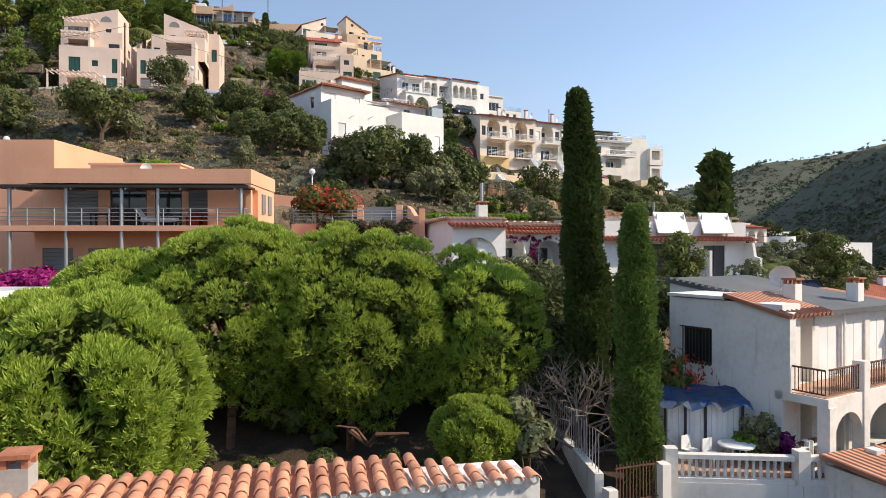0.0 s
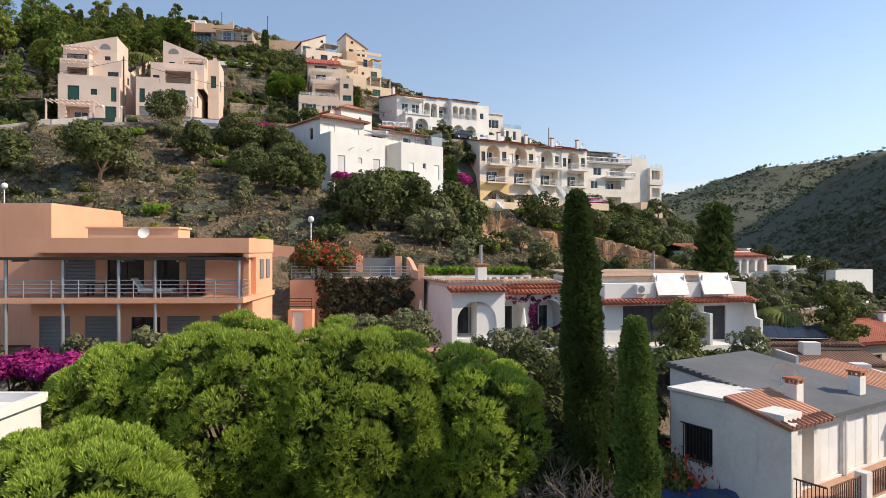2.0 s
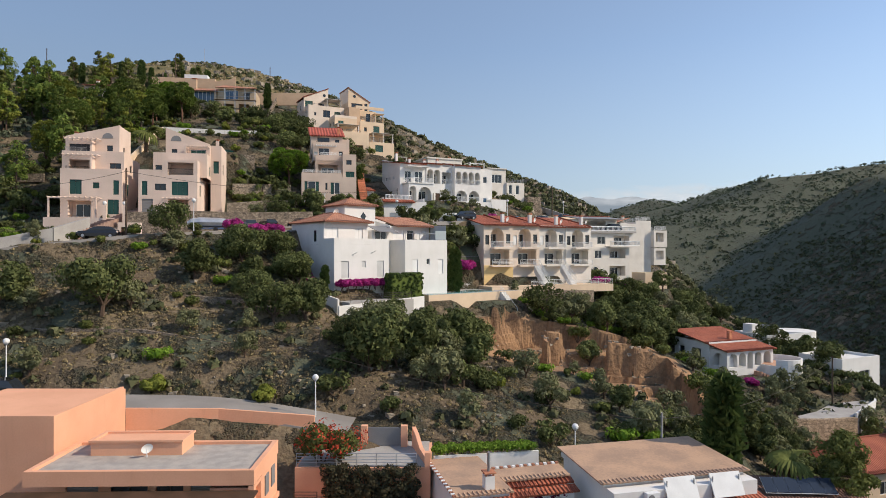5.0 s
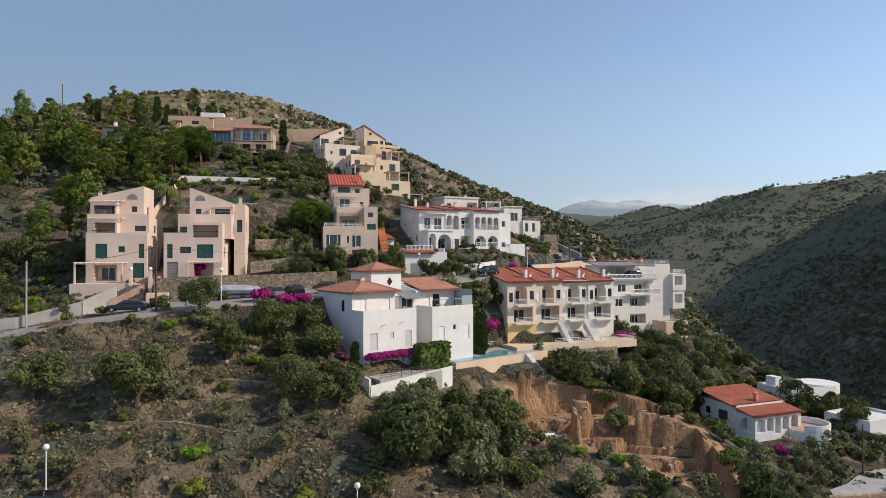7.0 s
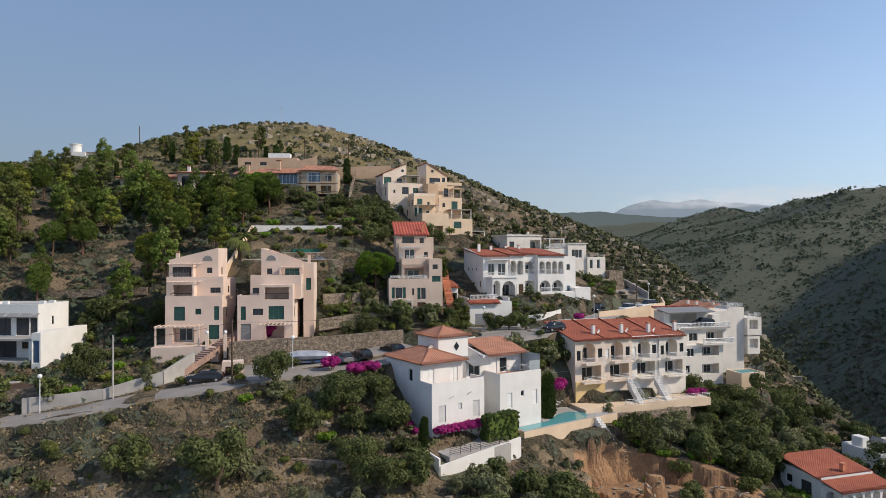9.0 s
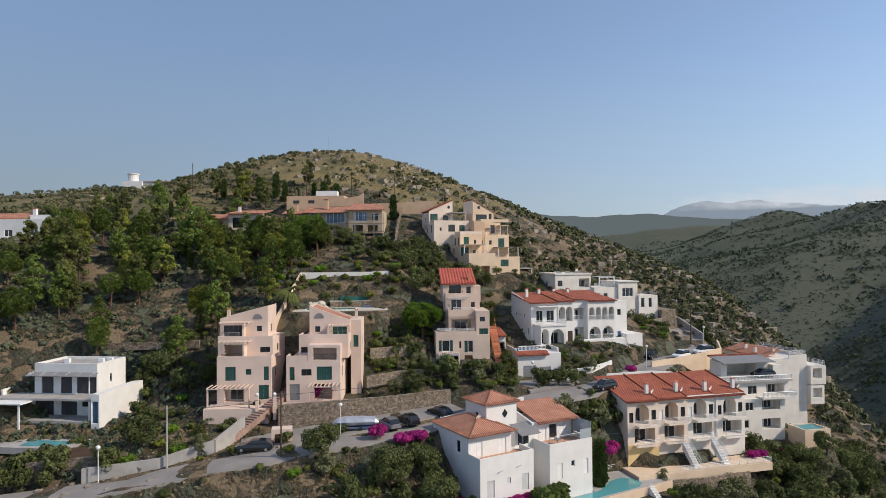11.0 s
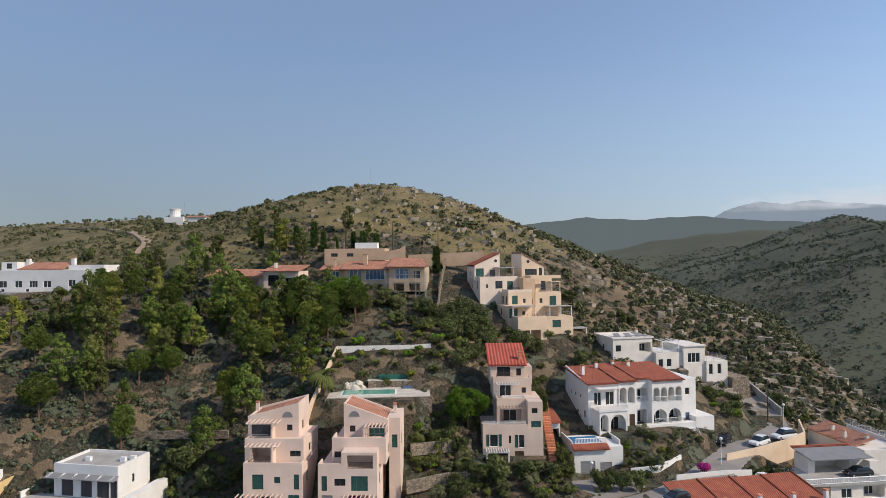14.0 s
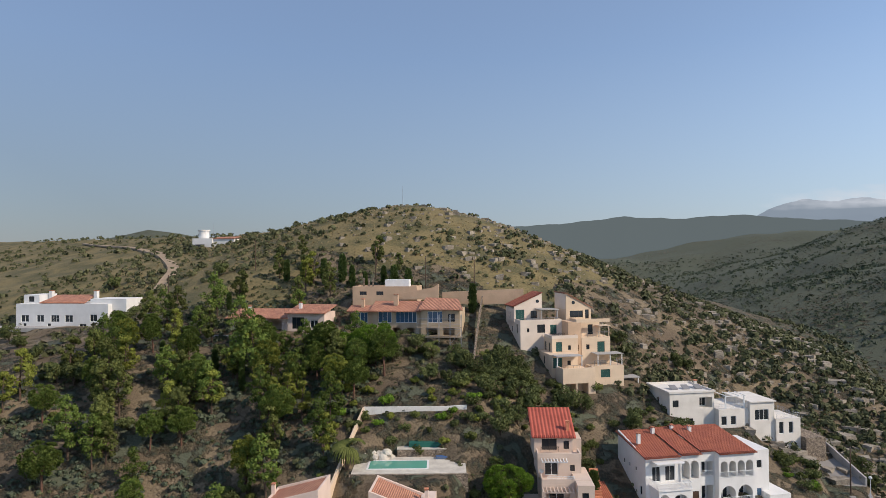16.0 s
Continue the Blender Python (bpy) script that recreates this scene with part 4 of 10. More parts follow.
# ---- white arched bungalow and its neighbour ----
def arched_house():
    t = house(0.6, 39.3, 7.7, 15, "white bungalow with arched porches and terracotta tile edging")
    wall(t, 0, 3.5, 0, 7.6, 0, 3.8, WHITE, f=[(0.35, 0.75, 2.6, 2.3, "A")], r=[(0.2, 0.75, 1.3, 2.3, "A")])
    wall(t, 3.504, 8.7, 2.0, 4.5, 0, 3.4, WHITE, f=[(0.1, 0.5, 2.3, 2.4, "A"), (2.75, 0.5, 2.3, 2.4, "A")])
    roof(t, [(-0.2, -0.55, 3.78), (3.7, -0.55, 3.78), (3.7, 0.4, 4.0), (-0.2, 0.4, 4.0)], ROOF)
    roof(t, [(3.72, 1.5, 3.42), (8.85, 1.5, 3.42), (8.85, 2.3, 3.6), (3.72, 2.3, 3.6)], ROOF)
    roof(t, [(3.72, 2.32, 3.75), (8.85, 2.32, 3.75), (8.85, 3.1, 3.95), (3.72, 3.1, 3.95)], ROOF)
    wall(t, 0.05, 3.45, 0.5, 7.5, 3.804, 4.2, WHITE, name="upper_wall")
    wall(t, 3.51, 8.6, 2.9, 4.45, 3.404, 3.98, WHITE, name="upper_wall")
    roof(t, [(-0.25, 0.3, 4.3), (3.7, 0.3, 4.3), (3.7, 7.8, 4.2), (-0.25, 7.8, 4.2)], PAVEROOF, 0.1)
    roof(t, [(3.72, 2.7, 4.08), (8.75, 2.7, 4.08), (8.75, 4.7, 4.22), (3.72, 4.7, 4.22)], PAVEROOF, 0.1)
    # red and white tile ends round the roof edges
    for i in range(25):
        block(t, "edge_tile", -0.34, -0.1, 0.3 + i * 0.3, 0.5 + i * 0.3, 4.29, 4.38, (ROOFP, WHITEPAINT)[i % 2])
    for i in range(17):
        block(t, "edge_tile", 3.75 + i * 0.3, 3.95 + i * 0.3, 4.6, 4.84, 4.22, 4.33, (ROOFP, WHITEPAINT)[i % 2])
    chimney(t, 2.3, 1.2, 4.2, 0.95, WHITE, 0.62)
    part("flue", tube(bmesh.new(), (2.3, 1.2, 5.4), (2.3, 1.2, 6.6), 0.11, 0.11, 8), METAL, t)
    freewall("hedge_wall", [(-1.1, 47.2, 11.2), (6.8, 48.6, 11.2)], 0.85, 0.2, WHITE, "low white wall under the clipped hedge", below=1.5)
    block(t, "terrace", 0, 9, -4, 2.6, -1.2, 0.1, CONCRETE)


def shuttered_house():
    t = house(10.4, 40.6, 6.2, 14, "white flat-topped house with dark shutters and solar panels")
    wall(t, 0, 10.6, 0, 7.5, 0, 5.6, WHITE, f=[(1.3, 1.75, 5.0, 2.4, "d"), (7.3, 1.75, 1.7, 2.3, "d"), (1.0, -0.3, 6.5, 1.3, "o")])
    wall(t, -0.15, 10.45, 1.2, 7.6, 5.602, 5.95, WHITE, name="upper_wall")
    roof(t, [(-0.5, -0.9, 4.45), (10.9, -0.9, 4.45), (10.9, 0.6, 4.8), (-0.5, 0.6, 4.8)], ROOF)
    roof(t, [(-0.4, 0.9, 5.95), (10.8, 0.9, 5.95), (10.8, 7.8, 6.3), (-0.4, 7.8, 6.3)], PAVEROOF, 0.1)
    block(t, "balcony", -0.2, 10.8, -1.6, -0.004, 1.25, 1.65, WHITE)
    part("side_wall", prism(bmesh.new(), [(-1.5, 1.652), (-0.005, 1.652), (-0.005, 4.2), (-0.8, 4.2), (-1.0, 3.3), (-1.5, 3.2)], 10.45, 10.65), WHITE, t).matrix_basis = pose(0, 0, 0, 0, 0, 0) @ Matrix(((0, 1, 0, 0), (1, 0, 0, 0), (0, 0, 1, 0), (0, 0, 0, 1)))
    block(t, "divider", 6.6, 6.8, -1.55, -0.004, 1.652, 3.7, WHITE)
    for x in (3.6, 7.0):
        s = part("solar_panel", prism(bmesh.new(), [(0.55, 4.85), (0.62, 4.8), (1.25, 6.2), (1.18, 6.25)], x, x + 2.3), WHITEPAINT, t, "pale flat solar water panel")
        s.matrix_basis = Matrix(((0, 1, 0, 0), (1, 0, 0, -1.0), (0, 0, 1, 0), (0, 0, 0, 1)))
        for dx in (0.1, 2.1):
            block(t, "panel_stand", x + dx, x + dx + 0.06, -0.05, 0.02, 4.6, 6.1, METAL)
    ac = part("air_conditioner", cube(2.1, 3.0, -0.4, -0.01, 4.95, 5.55), WHITEPAINT, t)
    part("fan_grille", tube(bmesh.new(), (2.4, -0.405, 5.25), (2.4, -0.43, 5.25), 0.22, 0.22, 12), GREYSHUT, ac)
    # scaffolding under the balcony
    s = thing("scaffolding", 10.4, 38.6, 5.6, 14, "steel tube scaffolding in front of the balcony", "scaffolding")
    for x in (0.2, 1.6, 3.4, 7.5, 9.4, 11.2):
        part("standard", tube(bmesh.new(), (x, 0, -0.6), (x, 0, 2.6 if x < 2 else 1.2), 0.03, 0.03, 6), METAL, s)
    for z in (0.5, 1.1):
        part("ledger", tube(bmesh.new(), (0.2, 0, z), (11.2, 0, z), 0.025, 0.025, 6), METAL, s)
    block(s, "plank", 9.4, 12.0, -0.4, 0.4, 0.55, 0.6, WHITEPAINT)


# ---- weathered house with balustrade beside the lane ----
def lane_house():
    t = house(12.4, 23.06, 1.5, 32, "weathered white house with grey roof, arches and railed terrace")
    wall(t, 0, 1.2, 0.004, 4.9, -1, 6.45, OLDWHITE, l=[(0.65, 4.8, 1.35, 1.45, "W")])
    wall(t, 1.2, 2.6, 2.4, 4.9, 3.3, 6.4, OLDWHITE, f=[(0.2, 0.1, 0.9, 2.1, "D")])
    wall(t, 2.6, 9.2, 0.3, 7.0, 0, 5.9, OLDWHITE, f=[(0.5, 3.4, 1.6, 2.1, "h"), (2.6, 3.4, 1.6, 2.1, "h"), (4.6, 3.4, 1.6, 2.1, "h"), (0.6, 0.1, 2.2, 2.4, "o"), (4.0, 0.1, 3.0, 2.4, "o")])
    # bars before the window
    for i in range(9):
        block(t, "window_bar", -0.1, -0.07, 2.95 + i * 0.155, 2.98 + i * 0.155, 3.75, 5.3, DARKMETAL)
    for z in (3.8, 5.25):
        block(t, "window_crossbar", -0.115, -0.102, 2.85, 4.35, z, z + 0.05, DARKMETAL)
    block(t, "terrace_slab", 0, 15, -1.6, 0.29, 3.0, 3.3, OLDWHITE)
    block(t, "terrace_floor", 0.1, 14.9, -1.5, 0.28, 3.302, 3.32, PAVING)
    block(t, "porch_floor", 1.21, 2.59, 0.295, 2.39, 3.0, 3.3, OLDWHITE)
    for x in (0.0, 2.4, 5.6, 9.0):
        block(t, "pillar", x, x + 0.42, -1.65, -1.23, 0, 4.4 if x > 1 else 3.0, OLDWHITE)
    for a, c in ((0.42, 2.4), (2.82, 5.6), (6.02, 9.0)):
        bm = bmesh.new()
        w, pts = c - a, []
        for i in range(13):
            q = math.pi * i / 12
            pts.append((a + w / 2 - w / 2 * math.cos(q), 1.75 + 0.95 * math.sin(q)))
        for p, q in zip(pts, pts[1:]):
            for y in (-1.6, -1.28):
                f = [bm.verts.new((p[0], y, p[1])), bm.verts.new((q[0], y, q[1])), bm.verts.new((q[0], y, 3.0)), bm.verts.new((p[0], y, 3.0))]
                bm.faces.new(f if y < -1.5 else f[::-1])
            bm.faces.new([bm.verts.new(v) for v in ((p[0], -1.6, p[1]), (p[0], -1.28, p[1]), (q[0], -1.28, q[1]), (q[0], -1.6, q[1]))])
        part("arch", bm, OLDWHITE, t)
    block(t, "corner_pier", -0.05, 0.35, -0.3, 0.0, 3.3, 6.2, OLDWHITE)
    railing(t, [(0.35, -1.45, 3.32), (2.4, -1.45, 3.32)], 0.95, RUST, "balus", 0.13)
    railing(t, [(2.85, -1.45, 3.32), (14.9, -1.45, 3.32)], 0.95, RUST, "balus", 0.13)
    railing(t, [(0.1, 0.0, 3.32), (0.1, -1.45, 3.32)], 0.95, RUST, "balus", 0.13)
    roof(t, [(-0.15, -0.35, 6.1), (2.9, -0.35, 6.1), (2.9, 2.3, 6.75), (-0.15, 2.3, 6.75)], ROOFP)
    block(t, "flat_roof", -0.1, 2.6, 2.3, 5.0, 6.5, 6.62, OLDWHITE)
    # grey felt roof with a row of tile ends along its side
    roof(t, [(2.55, -0.1, 6.1), (9.3, -0.1, 6.1), (9.3, 7.2, 7.1), (2.55, 7.2, 7.1)], SLATE, 0.2)
    wall(t, 9.3, 15.0, -0.3, 6.0, 0, 5.3, OLDWHITE, f=[(1.0, 3.5, 1.6, 1.7, "h")])
    roof(t, [(9.32, -0.6, 5.4), (15.3, -0.6, 5.4), (15.3, 6.2, 6.3), (9.32, 6.2, 6.3)], ROOFP)
    part("gable_wall", prism(bmesh.new(), [(0.3, 5.3), (7.0, 5.3), (7.0, 6.95), (0.3, 6.05)], 2.62, 2.8), OLDWHITE, t).matrix_basis = Matrix(((0, 1, 0, 0), (1, 0, 0, 0), (0, 0, 1, 0), (0, 0, 0, 1)))
    for i in range(21):
        block(t, "verge_tile", 2.47, 2.67, 0.05 + i * 0.34, 0.25 + i * 0.34, 6.1 + i * 0.0466, 6.22 + i * 0.0466, SLATE)
    for x, y in ((3.0, 1.3), (7.2, 0.9)):
        chimney(t, x, y, 6.1 + 0.14 * y, 0.8, OLDWHITE, 0.5)
    dish(t, 3.3, 1.9, 6.8, 0.5, -60)
    part("drainpipe", tube(bmesh.new(), (4.85, 0.22, 0.2), (4.85, 0.22, 6.0), 0.05, 0.05, 8), WHITEPAINT, t)
    # balustrade and gate along the lane
    b = thing("balustrade", 7.8, 21.7, -0.1, 0, "weathered white balustrade on a rendered lane wall", "balustrade")
    runs = [((0, 0), (4.3, -0.35)), ((4.3, -0.35), (6.9, -0.2)), ((6.9, -0.2), (10.5, 1.2))]
    for (ax, ay), (bx, by) in runs:
        ang = math.degrees(math.atan2(by - ay, bx - ax))
        ln = math.hypot(bx - ax, by - ay)
        for nm, x0, x1, y0, y1, z0, z1 in (("lane_wall", 0, ln, -0.15, 0.15, -1.0, 2.15), ("bottom_rail", 0.25, ln - 0.25, -0.13, 0.13, 2.16, 2.3), ("top_rail", 0.25, ln - 0.25, -0.15, 0.15, 2.95, 3.1), ("pier", -0.2, 0.22, -0.2, 0.2, 2.155, 3.3)):
            part(nm, cube(x0, x1, y0, y1, z0, z1), OLDWHITE, b).matrix_basis = pose(ax, ay, 0, 0, 0, ang)
        for i in range(int((ln - 0.6) / 0.235)):
            bm = bmesh.new()
            x = 0.42 + i * 0.235
            for r0, r1, za, zb in ((0.045, 0.075, 2.302, 2.45), (0.075, 0.05, 2.45, 2.7), (0.05, 0.065, 2.7, 2.949)):
                tube(bm, (x, 0, za), (x, 0, zb), r0, r1, 6, False)
            part("baluster", bm, OLDWHITE, b).matrix_basis = pose(ax, ay, 0, 0, 0, ang)
    g = thing("iron_gate", 5.6, 20.6, 0.6, 20, "rusty barred iron gate between rendered posts", "gate")
    for x in (-0.35, 1.75):
        block(g, "gate_post", x, x + 0.35, -0.2, 0.2, -0.8, 2.2 if x > 0 else 1.6, OLDWHITE)
    for i in range(13):
        part("bar", cube(0.06 + i * 0.13, 0.09 + i * 0.13, -0.015, 0.015, -0.3, 2.35), RUST, g)
    for z in (0, 1.1, 2.2):
        block(g, "rail", 0.02, 1.72, -0.02, 0.02, z, z + 0.05, RUST)
    fw = thing("lane_fence", 5.2, 20.8, 1.0, 0, "grey railing on a rendered wall beside the lane", "fence")
    part("fence_wall", slab(bmesh.new(), [(-0.2, 0), (0.1, 0), (-0.9, 13), (-1.2, 13)], -1.5, 1.6), OLDWHITE, fw)
    for i in range(40):
        part("picket", cube(-0.06 - i * 0.025, -0.03 - i * 0.025, 0.1 + i * 0.32, 0.13 + i * 0.32, 1.602, 2.9), METAL, fw)
    pf = thing("patio", 0, 0, 0, 0, "grey paved patio behind the balustrade", "patio", kind="structure")
    part("patio_floor", slab(bmesh.new(), [(7.95, 21.95), (13.1, 21.65), (12.2, 23.0), (9.7, 27.0), (7.95, 26.4)], 0.6, 2.3), PAVING, pf)
    s = thing("garden_shed", 8.35, 23.55, 2.3, -3, "white board shed under a blue tarpaulin", "shed")
    wall(s, 0, 2.6, 0, 1.5, 0, 1.95, WHITEPAINT)
    for i in range(13):
        block(s, "board", 0.02 + i * 0.2, 0.2 + i * 0.2, -0.03, -0.004, 0.05, 1.93, WHITEPAINT)
    for x in (-0.12, 0.62, 1.35, 2.7):
        block(s, "upright", x, x + 0.07, -0.12, -0.034, 0, 2.0, DARKMETAL)
    bm = bmesh.new()
    grid = [[bm.verts.new((-0.35 + i * 0.37, -0.5 + j * 0.42, 2.05 + 0.05 * j + 0.05 * math.sin(i * 1.7 + j) - 0.14 * (j == 0) * (1 + math.sin(i * 2.3)))) for j in range(6)] for i in range(10)]
    for i in range(9):
        for j in range(5):
            bm.faces.new((grid[i][j], grid[i + 1][j], grid[i + 1][j + 1], grid[i][j + 1]))
    bmesh.ops.solidify(bm, geom=bm.faces[:], thickness=0.04)
    part("tarpaulin", bm, TARP, s, "blue plastic tarpaulin")
    # garden table and shelves
    gt = thing("garden_table", 10.5, 22.6, 2.3, 0, "round white plastic garden table", "table")
    part("tabletop", tube(bmesh.new(), (0, 0, 0.68), (0, 0, 0.73), 0.62, 0.62, 18), WHITEPAINT, gt)
    for a in range(4):
        part("leg", tube(bmesh.new(), (0.4 * math.cos(a * 1.57 + 0.8), 0.4 * math.sin(a * 1.57 + 0.8), 0), (0.3 * math.cos(a * 1.57 + 0.8), 0.3 * math.sin(a * 1.57 + 0.8), 0.68), 0.03, 0.03, 6), WHITEPAINT, gt)
    for x, y in ((9.6, 22.5), (9.0, 22.9)):
        c = thing("garden_chair", x, y, 2.3, 30, "white plastic garden chair", "chair", "garden chairs")
        block(c, "seat", -0.25, 0.25, -0.25, 0.25, 0.4, 0.44, WHITEPAINT)
        block(c, "backrest", -0.25, 0.25, 0.22, 0.26, 0.444, 0.9, WHITEPAINT)
        for px in (-0.24, 0.2):
            for py in (-0.24, 0.2):
                block(c, "leg", px, px + 0.04, py, py + 0.04, 0, 0.4, WHITEPAINT)
    for k, (x, y) in enumerate(((12.5, 22.2), (13.3, 22.7))):
        sh = thing("shelf_rack", x, y, 1.4, 32, "white open shelf rack crowded with pots and jars", "shelf")
        for px in (0, 0.7):
            block(sh, "side_panel", px, px + 0.04, 0, 0.35, 0, 1.7, WHITEPAINT)
        for z in (0.15, 0.6, 1.05, 1.5):
            block(sh, "shelf", 0.042, 0.698, 0.0, 0.35, z, z + 0.03, WHITEPAINT)
            for q in range(3):
                part("pot", tube(bmesh.new(), (0.15 + q * 0.2, 0.17, z + 0.032), (0.15 + q * 0.2, 0.17, z + 0.2), 0.06, 0.08, 8), (TERRACOTTA, WOODD, DARKMETAL)[(q + k) % 3], sh)


ROOFTILE = mat("weathered_barrel_tiles", (0.62, 0.31, 0.19), (0.47, 0.21, 0.13), 2.0, 14, 0.9, 0.4, 0.01, vary=0.22)
PEELED = streaked(mat("peeling_limewash", (0.78, 0.75, 0.70), (0.42, 0.39, 0.35), 1.6, 7, 0.95, 0.5, 0.02, mix=(0.52, 0.72)), 0.55, 0.55, 0.75)
MORTAR = mat("lime_mortar", (0.80, 0.76, 0.68), (0.55, 0.50, 0.43), 2.5, 12, 0.95, 0.5, 0.02, mix=(0.5, 0.8))


def tiled_roof_below():
    """The tiled roof in the foreground, each roll of tiles a piece of its own."""
    t = house(-9.95, 8.7, 0.0, 13, "low white house with a roof of weathered terracotta barrel tiles")
    wall(t, -6, 11.95, 0.12, 1.3, -1, 5.78, PEELED)
    part("mortar_edge", cube(-6, 12.0, -0.02, 0.118, 5.5, 5.86), PEELED, t)
    part("roof_bed", prism(bmesh.new(), [(0.0, 5.862), (1.4, 5.96), (1.4, 5.8), (0.0, 5.79)], -6, 9.6), TERRACOTTA, t).matrix_basis = Matrix(((0, 1, 0, 0), (1, 0, 0, 0), (0, 0, 1, 0), (0, 0, 0, 1)))
    n = 53
    for i in range(n):
        x = 11.85 - i * 0.335
        back = min(1.3, 0.34 + (11.95 - x) * 0.5)
        for k in range(max(1, round(back / 0.36))):
            y = k * 0.36 - 0.16
            bm = bmesh.new()
            rows = []
            jig, lift = random.uniform(-0.014, 0.014), random.uniform(-0.006, 0.008)
            for yy, r, dz in ((y, 0.125, 0.0), (y + 0.43, 0.105, -0.02)):
                rows.append([bm.verts.new((x + jig - r * math.cos(math.pi * q / 8), yy, 5.9 + lift + dz + 0.07 * yy + r * 0.92 * math.sin(math.pi * q / 8))) for q in range(9)])
                rows.append([bm.verts.new((x + jig - (r - 0.018) * math.cos(math.pi * q / 8), yy, 5.9 + lift + dz + 0.07 * yy + (r - 0.018) * 0.92 * math.sin(math.pi * q / 8))) for q in range(9)])
            for q in range(8):
                bm.faces.new((rows[0][q], rows[2][q], rows[2][q + 1], rows[0][q + 1]))
                bm.faces.new((rows[1][q], rows[0][q], rows[0][q + 1], rows[1][q + 1]))
            for f in bm.faces:
                f.smooth = True
            part("tile", bm, ROOFTILE, t)
        # a lump of lime mortar closes the end of each row
        bm = bmesh.new()
        bmesh.ops.create_icosphere(bm, subdivisions=1, radius=1.0)
        for v in bm.verts:
            v.co = Vector((x + v.co.x * 0.125, -0.09 + v.co.y * 0.07, 5.89 + v.co.z * 0.11)) + Vector((random.uniform(-1, 1), random.uniform(-1, 1), random.uniform(-1, 1))) * 0.016
        part("mortar_end", bm, MORTAR, t)
    chimney(t, 3.25, 1.05, 5.7, 0.72, CONCRETE, 0.42)
    c2 = house(14.3, 17.6, 0, 20, "corner of a white house with terracotta barrel tiles", "house")
    wall(c2, 0, 6, 0.2, 4, -1, 2.7, OLDWHITE)
    roof(c2, [(-0.3, -0.2, 2.85), (6, -0.2, 2.85), (6, 4, 3.1), (-0.3, 4, 3.1)], ROOFP)


PAVEROOF = mat("terracotta_paver_roof", (0.50, 0.32, 0.21), (0.36, 0.24, 0.17), 0.5, 6, 0.93, 0.2, 0.01)
REDCLOTH = mat("red_cloth", (0.42, 0.05, 0.02), (0.34, 0.04, 0.02), 2, 20, 0.9, 0.1, 0.01)
RUST = mat("rusty_iron", (0.16, 0.075, 0.045), (0.09, 0.05, 0.035), 3, 20, 0.8, 0.3, 0.01)
TARP = mat("blue_tarpaulin", (0.03, 0.12, 0.33), (0.12, 0.14, 0.18), 1.0, 6, 0.5, 0.3, 0.02)
orange_house()
pool_terrace()
arched_house()
shuttered_house()
lane_house()
tiled_roof_below()


